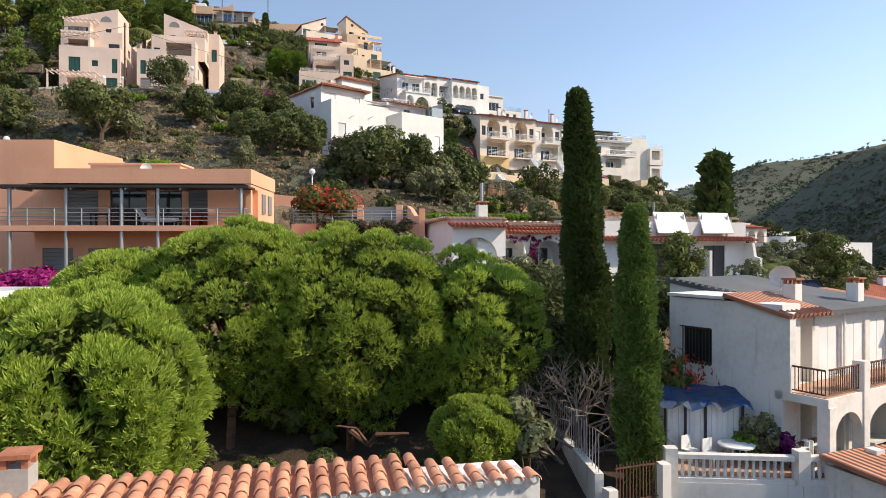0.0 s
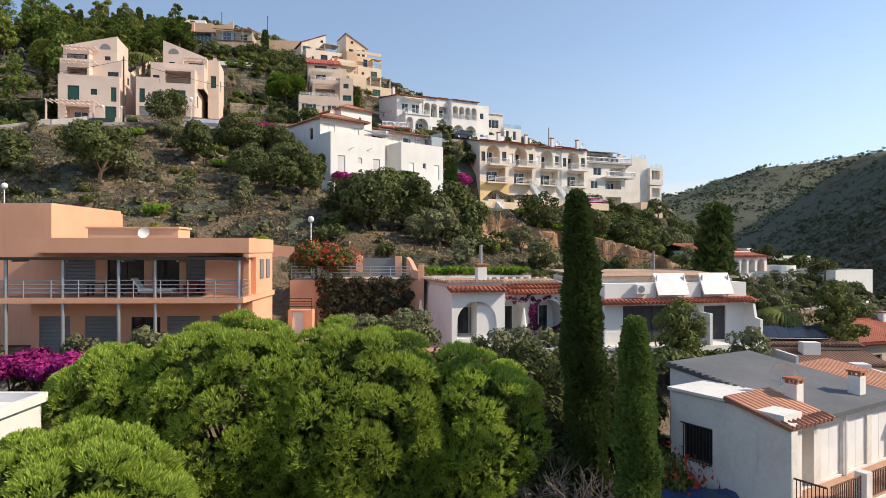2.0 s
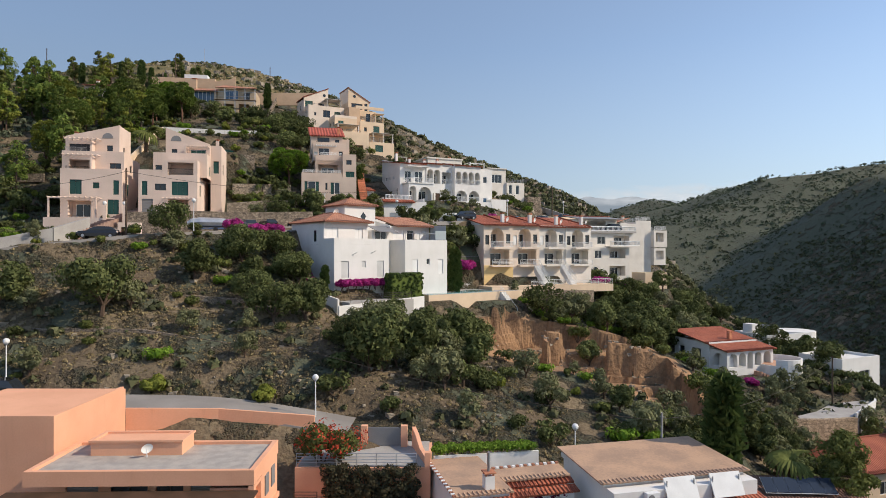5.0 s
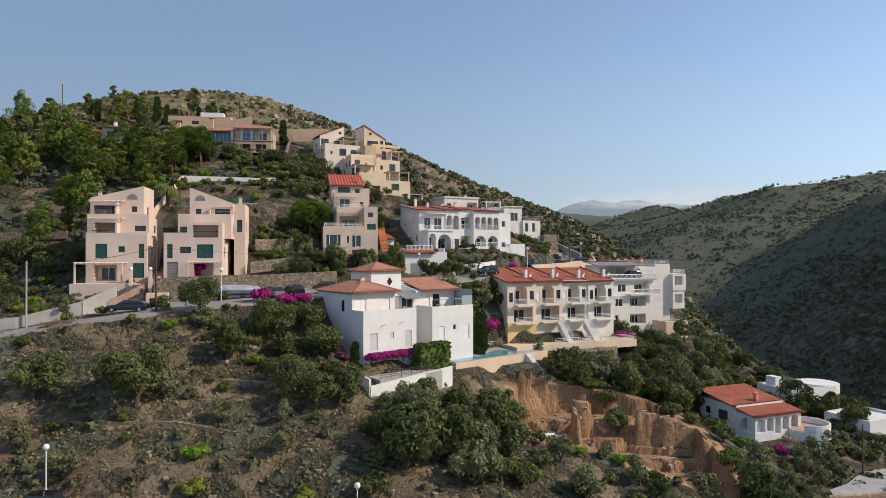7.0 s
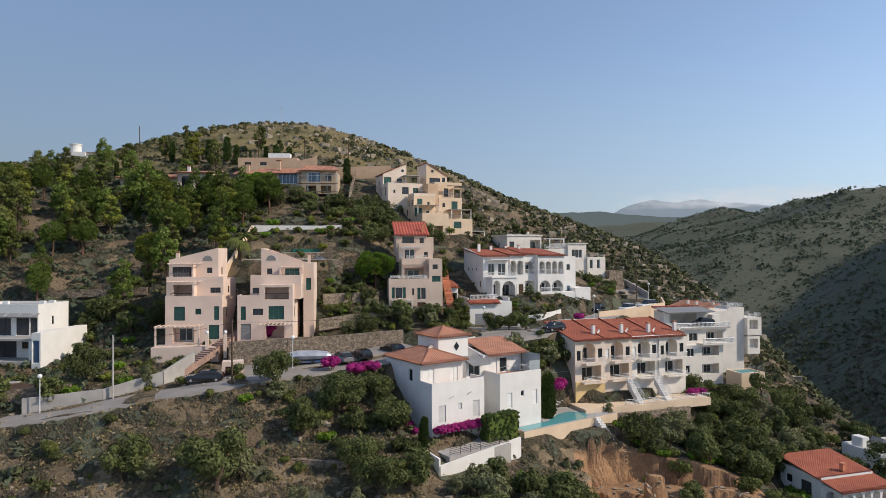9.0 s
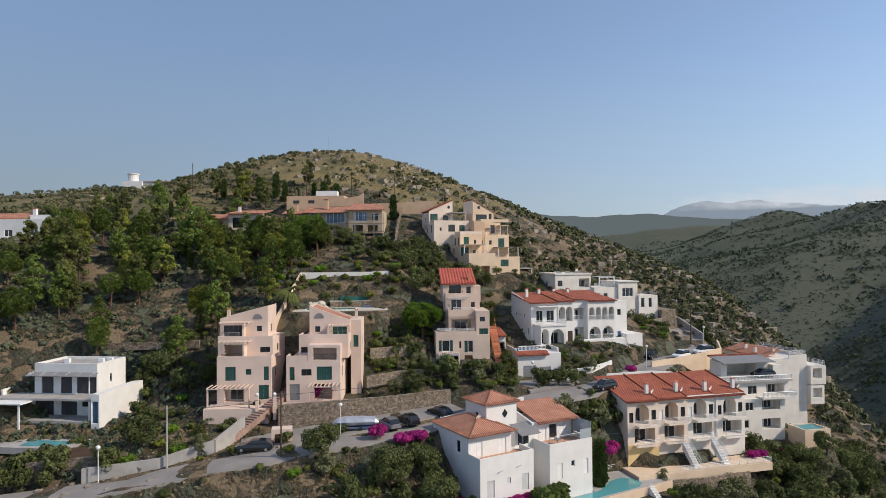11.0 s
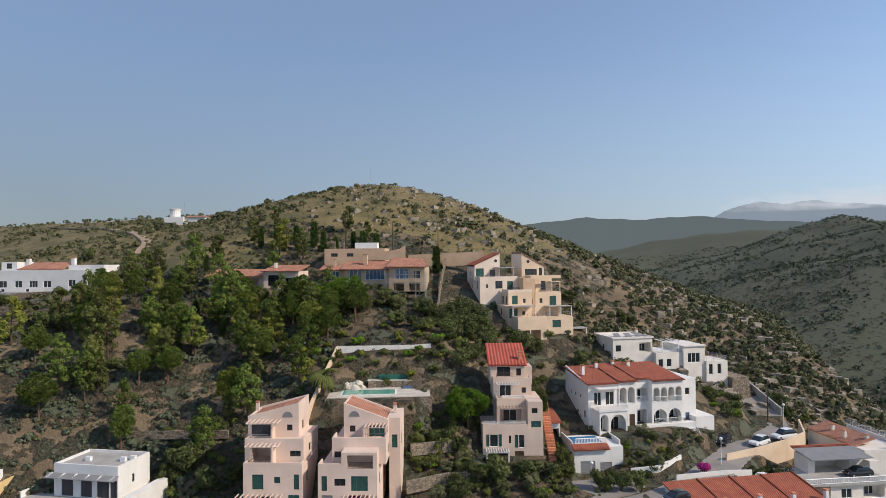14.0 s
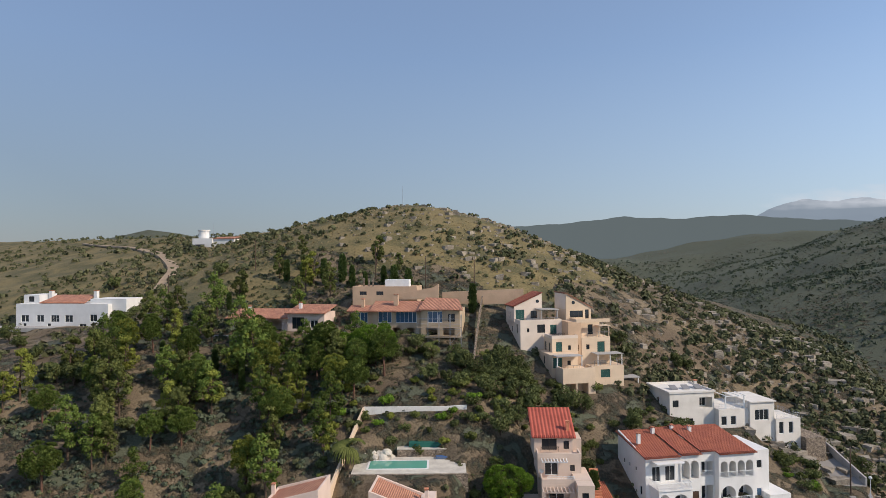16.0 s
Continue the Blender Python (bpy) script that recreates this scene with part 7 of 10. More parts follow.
    for x in (-3.0, -1.0, 1.5, 3.5):
        part("prop", tube(bmesh.new(), (x, -2.6, -2), (x, -2.6, 1.0), 0.07, 0.07, 6), WOODPALE, c)
    l = house(-92.5, 138.2, 59.5, 8, "low ochre house with a pale tiled roof and deep porch")
    wall(l, 0, 13.0, 0, 6.0, -1, 3.3, PINK, f=[(0.6, 1.2, 5.5, 2.4, "T"), (8.0, 1.4, 3.5, 2.2, "T")])
    roof(l, [(-0.8, -1.0, 3.2), (13.2, -1.0, 3.2), (13.2, 6.2, 4.7), (-0.8, 6.2, 4.7)], ROOFP)
    wall(l, 13.004, 21.0, -0.5, 6.5, -1, 4.2, PINK, f=[(1.0, 2.0, 2.6, 2.4, "W"), (5.0, 2.2, 1.6, 1.6, "w")])
    roof(l, [(12.6, -1.3, 4.3), (21.4, -1.3, 4.3), (21.4, 6.8, 5.6), (12.6, 6.8, 5.6)], ROOFP)
    chimney(l, 3.0, 3.0, 4.0, 1.3, WHITE, 0.6)
    chimney(l, 14.5, 3.0, 4.8, 1.3, WHITE, 0.6)
    block(l, "terrace", -4.0, 8.0, -3.2, -0.01, -0.8, -0.2, CONCRETE)


def white_villas():
    t = house(-162.0, 146.0, 58.2, 8, "long white villa with terracotta roofs on the far slope")
    wall(t, 0, 26, 0, 9, -3, 6.0, WHITE, f=[(1.5, 4.4, 2.2, 1.8, "w"), (18, 2.0, 2, 2, "w"), (21, 4.6, 2, 1.8, "w"), (6, 4.4, 2.0, 1.8, "w"), (10, 4.4, 2.4, 1.8, "w"), (14, 4.4, 2.2, 1.8, "w"), (2, 2.1, 1, 2, "w"), (9, 2.1, 1, 2, "w")])
    roof(t, [(6, 0.6, 6.2), (19, 0.6, 6.2), (18, 6, 8.0), (7, 6, 8.0)], ROOFP)
    wall(t, 0.5, 5, 2, 8, 6.004, 8.2, WHITE, f=[(1.4, 0.4, 1.6, 1.4, "W")])
    wall(t, 20, 30.0, 1.5, 8, 0, 7.2, WHITE)
    chimney(t, 6.0, 5, 7.0, 2.0, WHITE, 0.9)
    chimney(t, 19.0, 5, 7.0, 2.0, WHITE, 0.9)
    block(t, "terrace", -4, 14, -5, -0.01, -0.6, 0.4, CONCRETE)
    freewall("drive_wall", [(-131, 150, 59), (-124, 153, 60.5), (-119, 150, 58.6), (-122, 140, 53.5)], 1.2, 0.3, CONCRETE, "pale concrete wall along a curving drive")
    freewall("long_wall", [(-128, 162, 61), (-100, 165, 64)], 2.2, 0.4, WHITE, "long white wall among the trees")
    k = house(-163.0, 217.0, 79.2, 10, "small white hilltop house with a round tower")
    wall(k, -1.5, 6, 0, 6, -2, 3.6, WHITE, f=[(1, 1.8, 3.6, 1.6, "W")])
    part("tower", tube(bmesh.new(), (1.4, 3, 3.6), (1.4, 3, 6.4), 1.9, 1.9, 16), WHITE, k)
    part("tower_cap", tube(bmesh.new(), (1.4, 3, 6.402), (1.4, 3, 6.75), 2.2, 2.2, 16), OLDWHITE, k)
    wall(k, 6.004, 14, 1, 6, -2, 3.4, WHITE, f=[(1, 1.6, 1.5, 1.4, "W"), (3.6, 1.6, 1.5, 1.4, "W")])
    roof(k, [(6, 0.6, 3.5), (14.4, 0.6, 3.5), (14.4, 6.2, 4.3), (6, 6.2, 4.3)], ROOFP)
    part("aerial", tube(bmesh.new(), (5.0, 3, 3.2), (5.0, 3, 9.5), 0.06, 0.04, 5), METAL, k)


def modern_house():
    t = house(-83.4, 83.8, 29.4, 3, "white modern house with dark shutters, deep porch and pool")
    wall(t, 1.0, 11.2, 2.6, 9.5, 3.7, 7.9, WHITE, f=[(1.2, 0.1, 1.9, 2.5, "d"), (4.3, 0.1, 1.8, 2.5, "d"), (6.9, 0.1, 1.9, 2.5, "d"), (8.95, 0.1, 1.1, 2.5, "d")], r=[(3.0, 1.4, 0.5, 1.2, "W")])
    parapet(t, 1.0, 11.2, 2.6, 9.5, 7.9, 8.3, WHITE, 0.25)
    block(t, "flat_roof", 1.2, 11.0, 2.8, 9.3, 7.9, 7.97, CONCRETE)
    for i in range(6):
        part("awning_arm", tube(bmesh.new(), (0.8 + i * 2.0, 2.6, 7.0), (0.6 + i * 2.0, 1.7, 6.6), 0.05, 0.05, 5), METAL, t)
    roof(t, [(0.2, 1.5, 6.55), (11.4, 1.5, 6.55), (11.4, 2.6, 7.0), (0.2, 2.6, 7.0)], GREYSHUT, 0.06, "awning")
    block(t, "terrace_slab", -3.2, 13.6, -0.6, 9.5, 3.4, 3.696, CONCRETE)
    wall(t, 0.5, 12.8, 2.4, 9.5, 0, 3.396, WHITE, f=[(0.8, 0.6, 3.0, 2.4, "d"), (5.0, 0.6, 2.6, 2.4, "d"), (8.4, 1.9, 1.3, 1.0, "W"), (11.2, 0.8, 0.8, 2.2, "W")])
    block(t, "porch_floor", -4.0, 12.6, -1.0, 2.39, 0.2, 0.6, CONCRETE)
    wall(t, 12.9, 14.2, -1.2, 9.5, -0.4, 4.6, WHITE, f=[(0.1, 0.8, 1.0, 3.2, "B")])
    block(t, "post", 12.2, 12.5, -0.8, -0.5, 0.602, 3.398, WHITE)
    block(t, "post", 2.6, 2.8, -2.6, -2.4, -1.2, 3.2, WHITEPAINT)
    block(t, "porch_roof", -3.6, 3.2, -2.8, 2.0, 3.2, 3.39, WHITEPAINT)
    wall(t, -3.1, -2.9, 1.0, 9.0, 3.7, 4.6, WHITE)
    wall(t, -5.5, 0.2, -2.0, 2.0, -1.5, 0.19, WHITE, f=[(2.6, 0.0, 1.4, 1.4, "d")])
    stairs(t, 0.4, 2.0, -3.6, -1.4, 8, 0.3, 0.24, CONCRETE)
    block(t, "yard", -6, 14, -7.5, -1.0, -2.2, -1.3, CONCRETE)
    block(t, "pool", 6.4, 12.6, -6.6, -4.2, -1.298, -1.22, POOL, "bright turquoise pool")
    block(t, "undercroft", 2.6, 12.4, -0.9, 2.3, -1.29, 0.196, STONE)
    for x, y in ((4, 5), (9.2, 5.6), (10.2, 6.4)):
        a = part("air_conditioner", cube(x, x + 0.8, y, y + 0.5, 7.972, 8.6), WHITEPAINT, t)
    for x, col in ((3.0, WOODD), (6.2, WOODD), (9.3, L_BOUG), (1.8, WHITEPAINT)):
        s = thing("sun_lounger", -82.8 + x, 81.4 + x * 0.05, 28.12, 3, "sun lounger on the pool yard", "lounger", "pool loungers")
        block(s, "frame", 0, 1.8, 0, 0.6, 0.15, 0.28, WOODD if col is WOODD else WHITEPAINT)
        block(s, "cushion", 0.05, 1.75, 0.04, 0.56, 0.282, 0.36, col)
        for px in (0.1, 1.6):
            block(s, "leg", px, px + 0.06, 0.1, 0.5, 0, 0.15, WHITEPAINT)
    o = house(-100.5, 80.0, 30.5, 14, "ochre flat-roofed house with roof equipment")
    wall(o, 0, 12.0, 0, 8, -3, 4.4, YELLOW, f=[(1, 3.2, 4, 2.0, "T"), (8, 4, 1.5, 1.4, "W")])
    parapet(o, 0, 12, 0, 8, 4.4, 4.8, YELLOW, 0.25)
    for x in (8, 9.6):
        block(o, "air_conditioner", x, x + 1.2, 2.5, 3.3, 4.404, 6.0, WHITEPAINT)
    freewall("carport_wall", [(-70, 71.5, 25.6), (-58, 74.2, 26.6)], 2.4, 0.4, STONE, "dark stone roadside wall with a carport opening")
    b = house(-71.5, 72.5, 25.0, 14, "low carport with a dark flat roof in the roadside wall", "carport")
    b["category"] = "carport"
    wall(b, 0, 10.0, 0, 4, -0.5, 3.0, CONCRETE, f=[(0.4, 0.5, 4.4, 2.3, "T")])
    block(b, "flat_roof", -0.2, 10.2, -0.4, 4, 3.002, 3.25, WOODD)


def lower_villas():
    t = house(39.0, 90.0, 9.7, 22, "white villa with an arcade, round terrace and red tiled roofs")
    wall(t, 0, 9.2, 2.5, 9.5, -4, 4.2, WHITE, l=[(1.0, 5.9, 1.1, 1.2, "w"), (3.6, 5.2, 1.8, 1.9, "d")])
    roof(t, [(-0.4, 2.55, 4.15), (9.5, 2.55, 4.15), (9.5, 9.8, 5.4), (-0.4, 9.8, 5.4)], ROOF)
    wall(t, 0.2, 9.0, -0.6, 2.496, -4, 3.35, WHITE, f=[(0.4, 5.0, 1.5, 2.0, "A"), (2.2, 5.0, 1.3, 2.0, "A"), (3.8, 4.6, 1.1, 2.4, "A"), (5.2, 5.0, 1.3, 2.0, "A"), (6.9, 5.0, 1.4, 2.0, "A")], l=[(0.5, 5.0, 2.0, 1.9, "A")])
    roof(t, [(-0.2, -1.0, 3.4), (9.4, -1.0, 3.4), (9.4, 2.45, 4.0), (-0.2, 2.45, 4.0)], ROOF)
    chimney(t, 5.0, 3.6, 4.4, 0.9, TERRACOTTA, 0.55)
    ring = [(9.4 + 2.9 * math.cos(a * math.pi / 12), -1.4 + 2.9 * math.sin(a * math.pi / 12)) for a in range(24)]
    part("round_terrace", slab(bmesh.new(), ring, -5, 1.2), WHITE, t)
    inner = [(9.4 + 2.7 * math.cos(a * math.pi / 12), -1.4 + 2.7 * math.sin(a * math.pi / 12)) for a in range(24)]
    part("terrace_floor", slab(bmesh.new(), inner, 1.204, 1.25), PAVING, t)
    turn = [i % 24 for i in range(14, 31)]
    part("terrace_parapet", slab(bmesh.new(), [ring[i] for i in turn] + [inner[i] for i in turn[::-1]], 1.252, 2.1), WHITE, t)
    for i in range(9):
        part("step", slab(bmesh.new(), [(4.9 + 0.32 * i, -2.2 - 0.2 * i), (5.22 + 0.32 * i, -2.2 - 0.2 * i), (5.22 + 0.32 * i, -0.9 - 0.2 * i), (4.9 + 0.32 * i, -0.9 - 0.2 * i)], -4, 0.4 - 0.17 * i), PAVING, t)
    u = house(54.0, 107.0, 8.0, 22, "white flat-roofed house with curved end and roof terrace")
    wall(u, 0, 10, 0, 7, -8, 4.4, WHITE, f=[(1, 9.2, 1.4, 1.0, "w"), (4, 8.2, 2.4, 2.6, "L")])
    part("round_end", tube(bmesh.new(), (10.6, 3.4, -8), (10.6, 3.4, 5.0), 3.3, 3.3, 20), WHITE, u)
    parapet(u, 0, 10, 0, 7, 4.4, 5.0, WHITE, 0.25, "flb")
    wall(u, 1.0, 2.4, 4, 6, 4.402, 6.4, WHITE)
    part("roof_solar", prism(bmesh.new(), [(3.6, 4.41), (5.4, 4.41), (4.4, 6.2)], 3.0, 5.2), GREYSHUT, u)
    for (x, y, z, w, d, h) in ((59, 95, 5.6, 9, 7, 5.0), (57, 83, 0, 10, 8, 4.5), (51, 60, -1.5, 9, 7, 4.5)):
        v = house(x, y, z, 25, "plain white house lower in the valley")
        wall(v, 0, w, 0, d, -4, h, WHITE, f=[(1, 6, 1.2, 1.2, "w"), (4.5, 5.4, 2, 2, "w")])
        parapet(v, 0, w, 0, d, h, h + 0.4, WHITE, 0.25)
    r = house(43.5, 66.5, 0.5, 18, "cream bungalow with a brick-red tiled roof")
    wall(r, 0, 16, 0, 9, -2, 3.6, BEIGE, f=[(2, 3.0, 1.6, 1.4, "w"), (7, 3.0, 1.6, 1.4, "w")], l=[(3, 3.2, 1.4, 1.3, "w")])
    hip(r, 0, 16, 0, 9, 3.6, 2.0, ROOF, 0.6)
    chimney(r, 9, 4, 5.0, 1.2, WHITE, 0.7)
    s = house(26.6, 45.2, 2.2, -3, "low brown-roofed house in stepped blocks with solar panels")
    turned = Matrix(((0, 1, 0, 0), (1, 0, 0, 0), (0, 0, 1, 0), (0, 0, 0, 1)))
    wall(s, 0.2, 8.4, 9.0, 13.6, -2, 3.6, BEIGE)
    roof(s, [(0, 8.7, 3.7), (8.7, 8.7, 3.7), (8.7, 13.9, 4.3), (0, 13.9, 4.3)], BROWNROOF)
    for i in range(6):
        p = part("solar_panel", prism(bmesh.new(), [(10.0, 4.15), (11.3, 5.0), (11.3, 5.06), (10.0, 4.21)], 0.3 + i * 1.0, 1.26 + i * 1.0), SOLAR, s)
        p.matrix_basis = turned
        q = part("panel_frame", prism(bmesh.new(), [(9.98, 4.1), (11.34, 4.97), (11.34, 5.0), (9.98, 4.14)], 0.27 + i * 1.0, 1.29 + i * 1.0), WHITEPAINT, p)
    wall(s, 1.6, 8.4, 5.4, 8.98, -2, 2.6, BEIGE)
    roof(s, [(1.3, 5.1, 2.65), (8.7, 5.1, 2.65), (8.7, 8.95, 3.3), (1.3, 8.95, 3.3)], BROWNROOF)
    wall(s, 3.0, 4.4, 7.6, 8.5, 2.8, 4.1, WHITE, name="dormer_box")
    block(s, "gable_coping", 1.1, 1.34, 5.0, 9.0, 2.3, 3.4, WHITE)
    wall(s, 0.8, 6.4, 1.0, 5.38, -2, 1.7, WHITE)
    roof(s, [(0.5, 0.6, 1.75), (6.7, 0.6, 1.75), (6.7, 5.0, 2.35), (0.5, 5.0, 2.35)], BROWNROOF)
    block(s, "gable_coping", 6.5, 6.75, 0.6, 5.3, 1.4, 2.55, WHITE)
    wall(s, 4.6, 5.8, 3.2, 4.2, 1.9, 3.1, WHITE, name="dormer_box")
    for i in range(3):
        p = part("solar_panel", prism(bmesh.new(), [(1.0, 2.0), (2.4, 2.8), (2.4, 2.86), (1.0, 2.06)], 0.9 + i * 1.05, 1.85 + i * 1.05), SOLAR, s)
        p.matrix_basis = turned
        part("panel_frame", prism(bmesh.new(), [(0.98, 1.95), (2.44, 2.77), (2.44, 2.8), (0.98, 1.99)], 0.87 + i * 1.05, 1.88 + i * 1.05), WHITEPAINT, p)


def hidden_garage():
    """White flat-roofed pavilion beside the purple hedge at the foot of the orange house."""
    t = house(-26.2, 20.6, 5.2, 0, "white flat-roofed pavilion with dark glazed front")
    wall(t, 0, 11.0, 0, 3.6, -1, 3.0, WHITE, f=[(3.5, 1.4, 6.5, 1.9, "W")])
    parapet(t, -0.2, 11.2, -0.2, 3.7, 3.0, 3.35, WHITE, 0.2)


CREAMWHITE = mat("cream_white_render", (0.74, 0.69, 0.62), (0.62, 0.57, 0.50), 0.5, 9, 0.9, 0.2, 0.01, mix=(0.4, 0.8))
BLUEPOOL = glass_mat("blue_pool_water", (0.05, 0.22, 0.42))
PALECREAM = mat("pale_cream_render", (0.76, 0.64, 0.53), (0.67, 0.56, 0.46), 0.35, 10, 0.9, 0.15, 0.01)
YELLOWISH = mat("ochre_render", (0.52, 0.40, 0.27), (0.42, 0.32, 0.22), 0.5, 8, 0.92, 0.2, 0.01)
ORANGEPALE = mat("pale_ochre_render", (0.60, 0.42, 0.28), (0.52, 0.36, 0.24), 0.5, 8, 0.92, 0.2, 0.01)
WOODPALE = mat("pale_timber", (0.36, 0.28, 0.2), (0.28, 0.22, 0.16), 2, 12, 0.9, 0.2, 0.01)
ROOFS = tile_mat("striped_red_roof", (0.50, 0.12, 0.08), (0.40, 0.09, 0.06), 0.55)
BROWNROOF = tile_mat("brown_roof_tiles", (0.22, 0.12, 0.085), (0.17, 0.095, 0.07))
SOLAR = glass_mat("solar_cells", (0.03, 0.04, 0.06))
THINGLASS = glass_mat("terrace_glass", (0.35, 0.4, 0.42))
white_pair()
arched_row()
valley_houses()
arcade_row()
terrace_block()
pink_pair()
tan_house()
cascade_house()
construction_house()
white_villas()
modern_house()
lower_villas()
hidden_garage()


# ---- plants ----
# inner foliage, its colour darkened to put shade into the crevices
L_INNER = leaf_mat("shaded_inner_needles", (0.10, 0.138, 0.033), (0.21, 0.27, 0.068), 0.1, 0.35)
L_VINE = leaf_mat("creeper_leaves", (0.035, 0.04, 0.022), (0.085, 0.07, 0.04), 0.0, 0.1)
L_STRAW = leaf_mat("straw_grass", (0.17, 0.13, 0.07), (0.33, 0.265, 0.14), 0.0, 0.0)
# maquis green, lifted and greyed in place of haze on the far hills
L_MAQUIS = leaf_mat("hazed_maquis_leaves", (0.058, 0.076, 0.048), (0.12, 0.138, 0.088), 0.0, 0.0)
REDBARK = mat("reddish_pine_bark", (0.20, 0.10, 0.065), (0.09, 0.055, 0.04), 3.0, 14, 0.95, 0.8, 0.05)
rng = np.random.default_rng(7)


def fast_mesh(name, V, k, material):
    """A mesh of loose faces of k corners each, from an array (n * k, 3)."""
    me = bpy.data.meshes.new(name)
    V = np.asarray(V, np.float32).reshape(-1, 3)
    n = len(V)
    me.vertices.add(n)
    me.vertices.foreach_set("co", V.ravel())
    me.loops.add(n)
    me.loops.foreach_set("vertex_index", np.arange(n, dtype=np.int32))
    me.polygons.add(n // k)
    me.polygons.foreach_set("loop_start", np.arange(0, n, k, dtype=np.int32))
    me.polygons.foreach_set("loop_total", np.full(n // k, k, np.int32))
    me.materials.append(material)
    me.update()
    return me


def unit(n):
    v = rng.normal(size=(n, 3))
    return v / np.linalg.norm(v, axis=1, keepdims=True)


def leaves(C, R, per, size, shell=0.55, droop=0.0, slim=0.6):
    """Small pointed leaf sprays round the centres C with radii R, thickest near the surface."""
    C, R = np.repeat(np.asarray(C, float), per, 0), np.repeat(np.asarray(R, float), per)
    n = len(C)
    d = unit(n)
    d[:, 2] = np.where(rng.random(n) < 0.3, np.abs(d[:, 2]), d[:, 2])
    p = C + d * (R * (shell + (1 - shell) * rng.random(n) ** 0.5))[:, None] * np.array([1, 1, 0.85])
    face = d + 0.55 * unit(n)          # leaves lie roughly along the crown's surface
    a = np.cross(face, unit(n))
    a[:, 2] -= droop
    a /= np.linalg.norm(a, axis=1, keepdims=True)
    b = np.cross(face, a)
    b /= np.linalg.norm(b, axis=1, keepdims=True)
    s = size * (0.6 + 0.8 * rng.random(n))[:, None]
    a, b = a * s, b * s * slim
    return np.stack([p - a * 0.7 - b, p - a * 0.5 + b, p + a], 1).reshape(-1, 3)


def tufts(P, D, blades, length, width, spread=0.62, slim=False):
    """Brushes of needles at P that point along D."""
    n = len(P)
    P, D = np.repeat(P, blades, 0), np.repeat(D, blades, 0)
    d = D + spread * unit(n * blades)
    d /= np.linalg.norm(d, axis=1, keepdims=True)
    side = np.cross(d, unit(n * blades))
    side /= np.linalg.norm(side, axis=1, keepdims=True)
    L = length * (0.7 + 0.5 * rng.random(n * blades))[:, None]
    return np.stack([P + d * L * 0.55 - side * width, P + d * L * 0.5 + side * width, P + d * L], 1).reshape(-1, 3) if slim else np.stack([P - side * width * 0.4, P + d * L * 0.8 - side * width, P + d * L + side * width], 1).reshape(-1, 3)


def trunk_mesh(limbs):
    bm = bmesh.new()
    for a, c, r0, r1 in limbs:
        tube(bm, a, c, r0, r1, 6, False)
    return bm


def grow(name, label, category, trunk, crown_me, bark=BARK):
    t = thing(name, 0, 0, 0, 0, label, category)
    if trunk:
        part("trunk", trunk_mesh(trunk), bark, t)
    c = new("crown", crown_me)
    c.parent = t
    return t


def lobes(n, rx, ry, rz, r0, r1, low=-0.3):
    """Centres and radii of the lobes that make up a crown."""
    d = unit(n)
    d[:, 2] = np.maximum(d[:, 2], low)
    k = 0.55 + 0.45 * rng.random(n)
    return d * k[:, None] * np.array([rx, ry, rz]), r0 + (r1 - r0) * rng.random(n)


def oak(label, name="oak_tree", w=2.2, h=4.2, mat_=None, size=0.21, n=18, per=84, stem=0.6, cat="tree"):
    C, R = lobes(n, w * 0.74, w * 0.74, (h - stem) * 0.42, w * 0.26, w * 0.44, -0.75)
    C = C + np.array([0, 0, stem + (h - stem) * 0.5])
    limbs = [((0, 0, -0.6), (0.1, 0.05, stem), 0.17, 0.12)]
    for i in range(6):
        c = C[i]
        limbs.append(((0.1, 0.05, stem * 0.9), tuple(c), 0.08, 0.025))
    return grow(name, label, cat, limbs, fast_mesh("crown", leaves(C, R, per, size), 3, mat_ or L_OAK))


def bush(label, name, w, h, mat_, size=0.2, n=9, per=58, cat="shrub", droop=0.0):
    C, R = lobes(n, w * 0.6, w * 0.6, h * 0.3, w * 0.3, w * 0.5, -0.1)
    C = C + np.array([0, 0, h * 0.5])
    limbs = [((0, 0, -0.4), tuple(C[i]), 0.05, 0.02) for i in range(4)]
    return grow(name, label, cat, limbs, fast_mesh("foliage", leaves(C, R, per, size, 0.5, droop), 3, mat_))


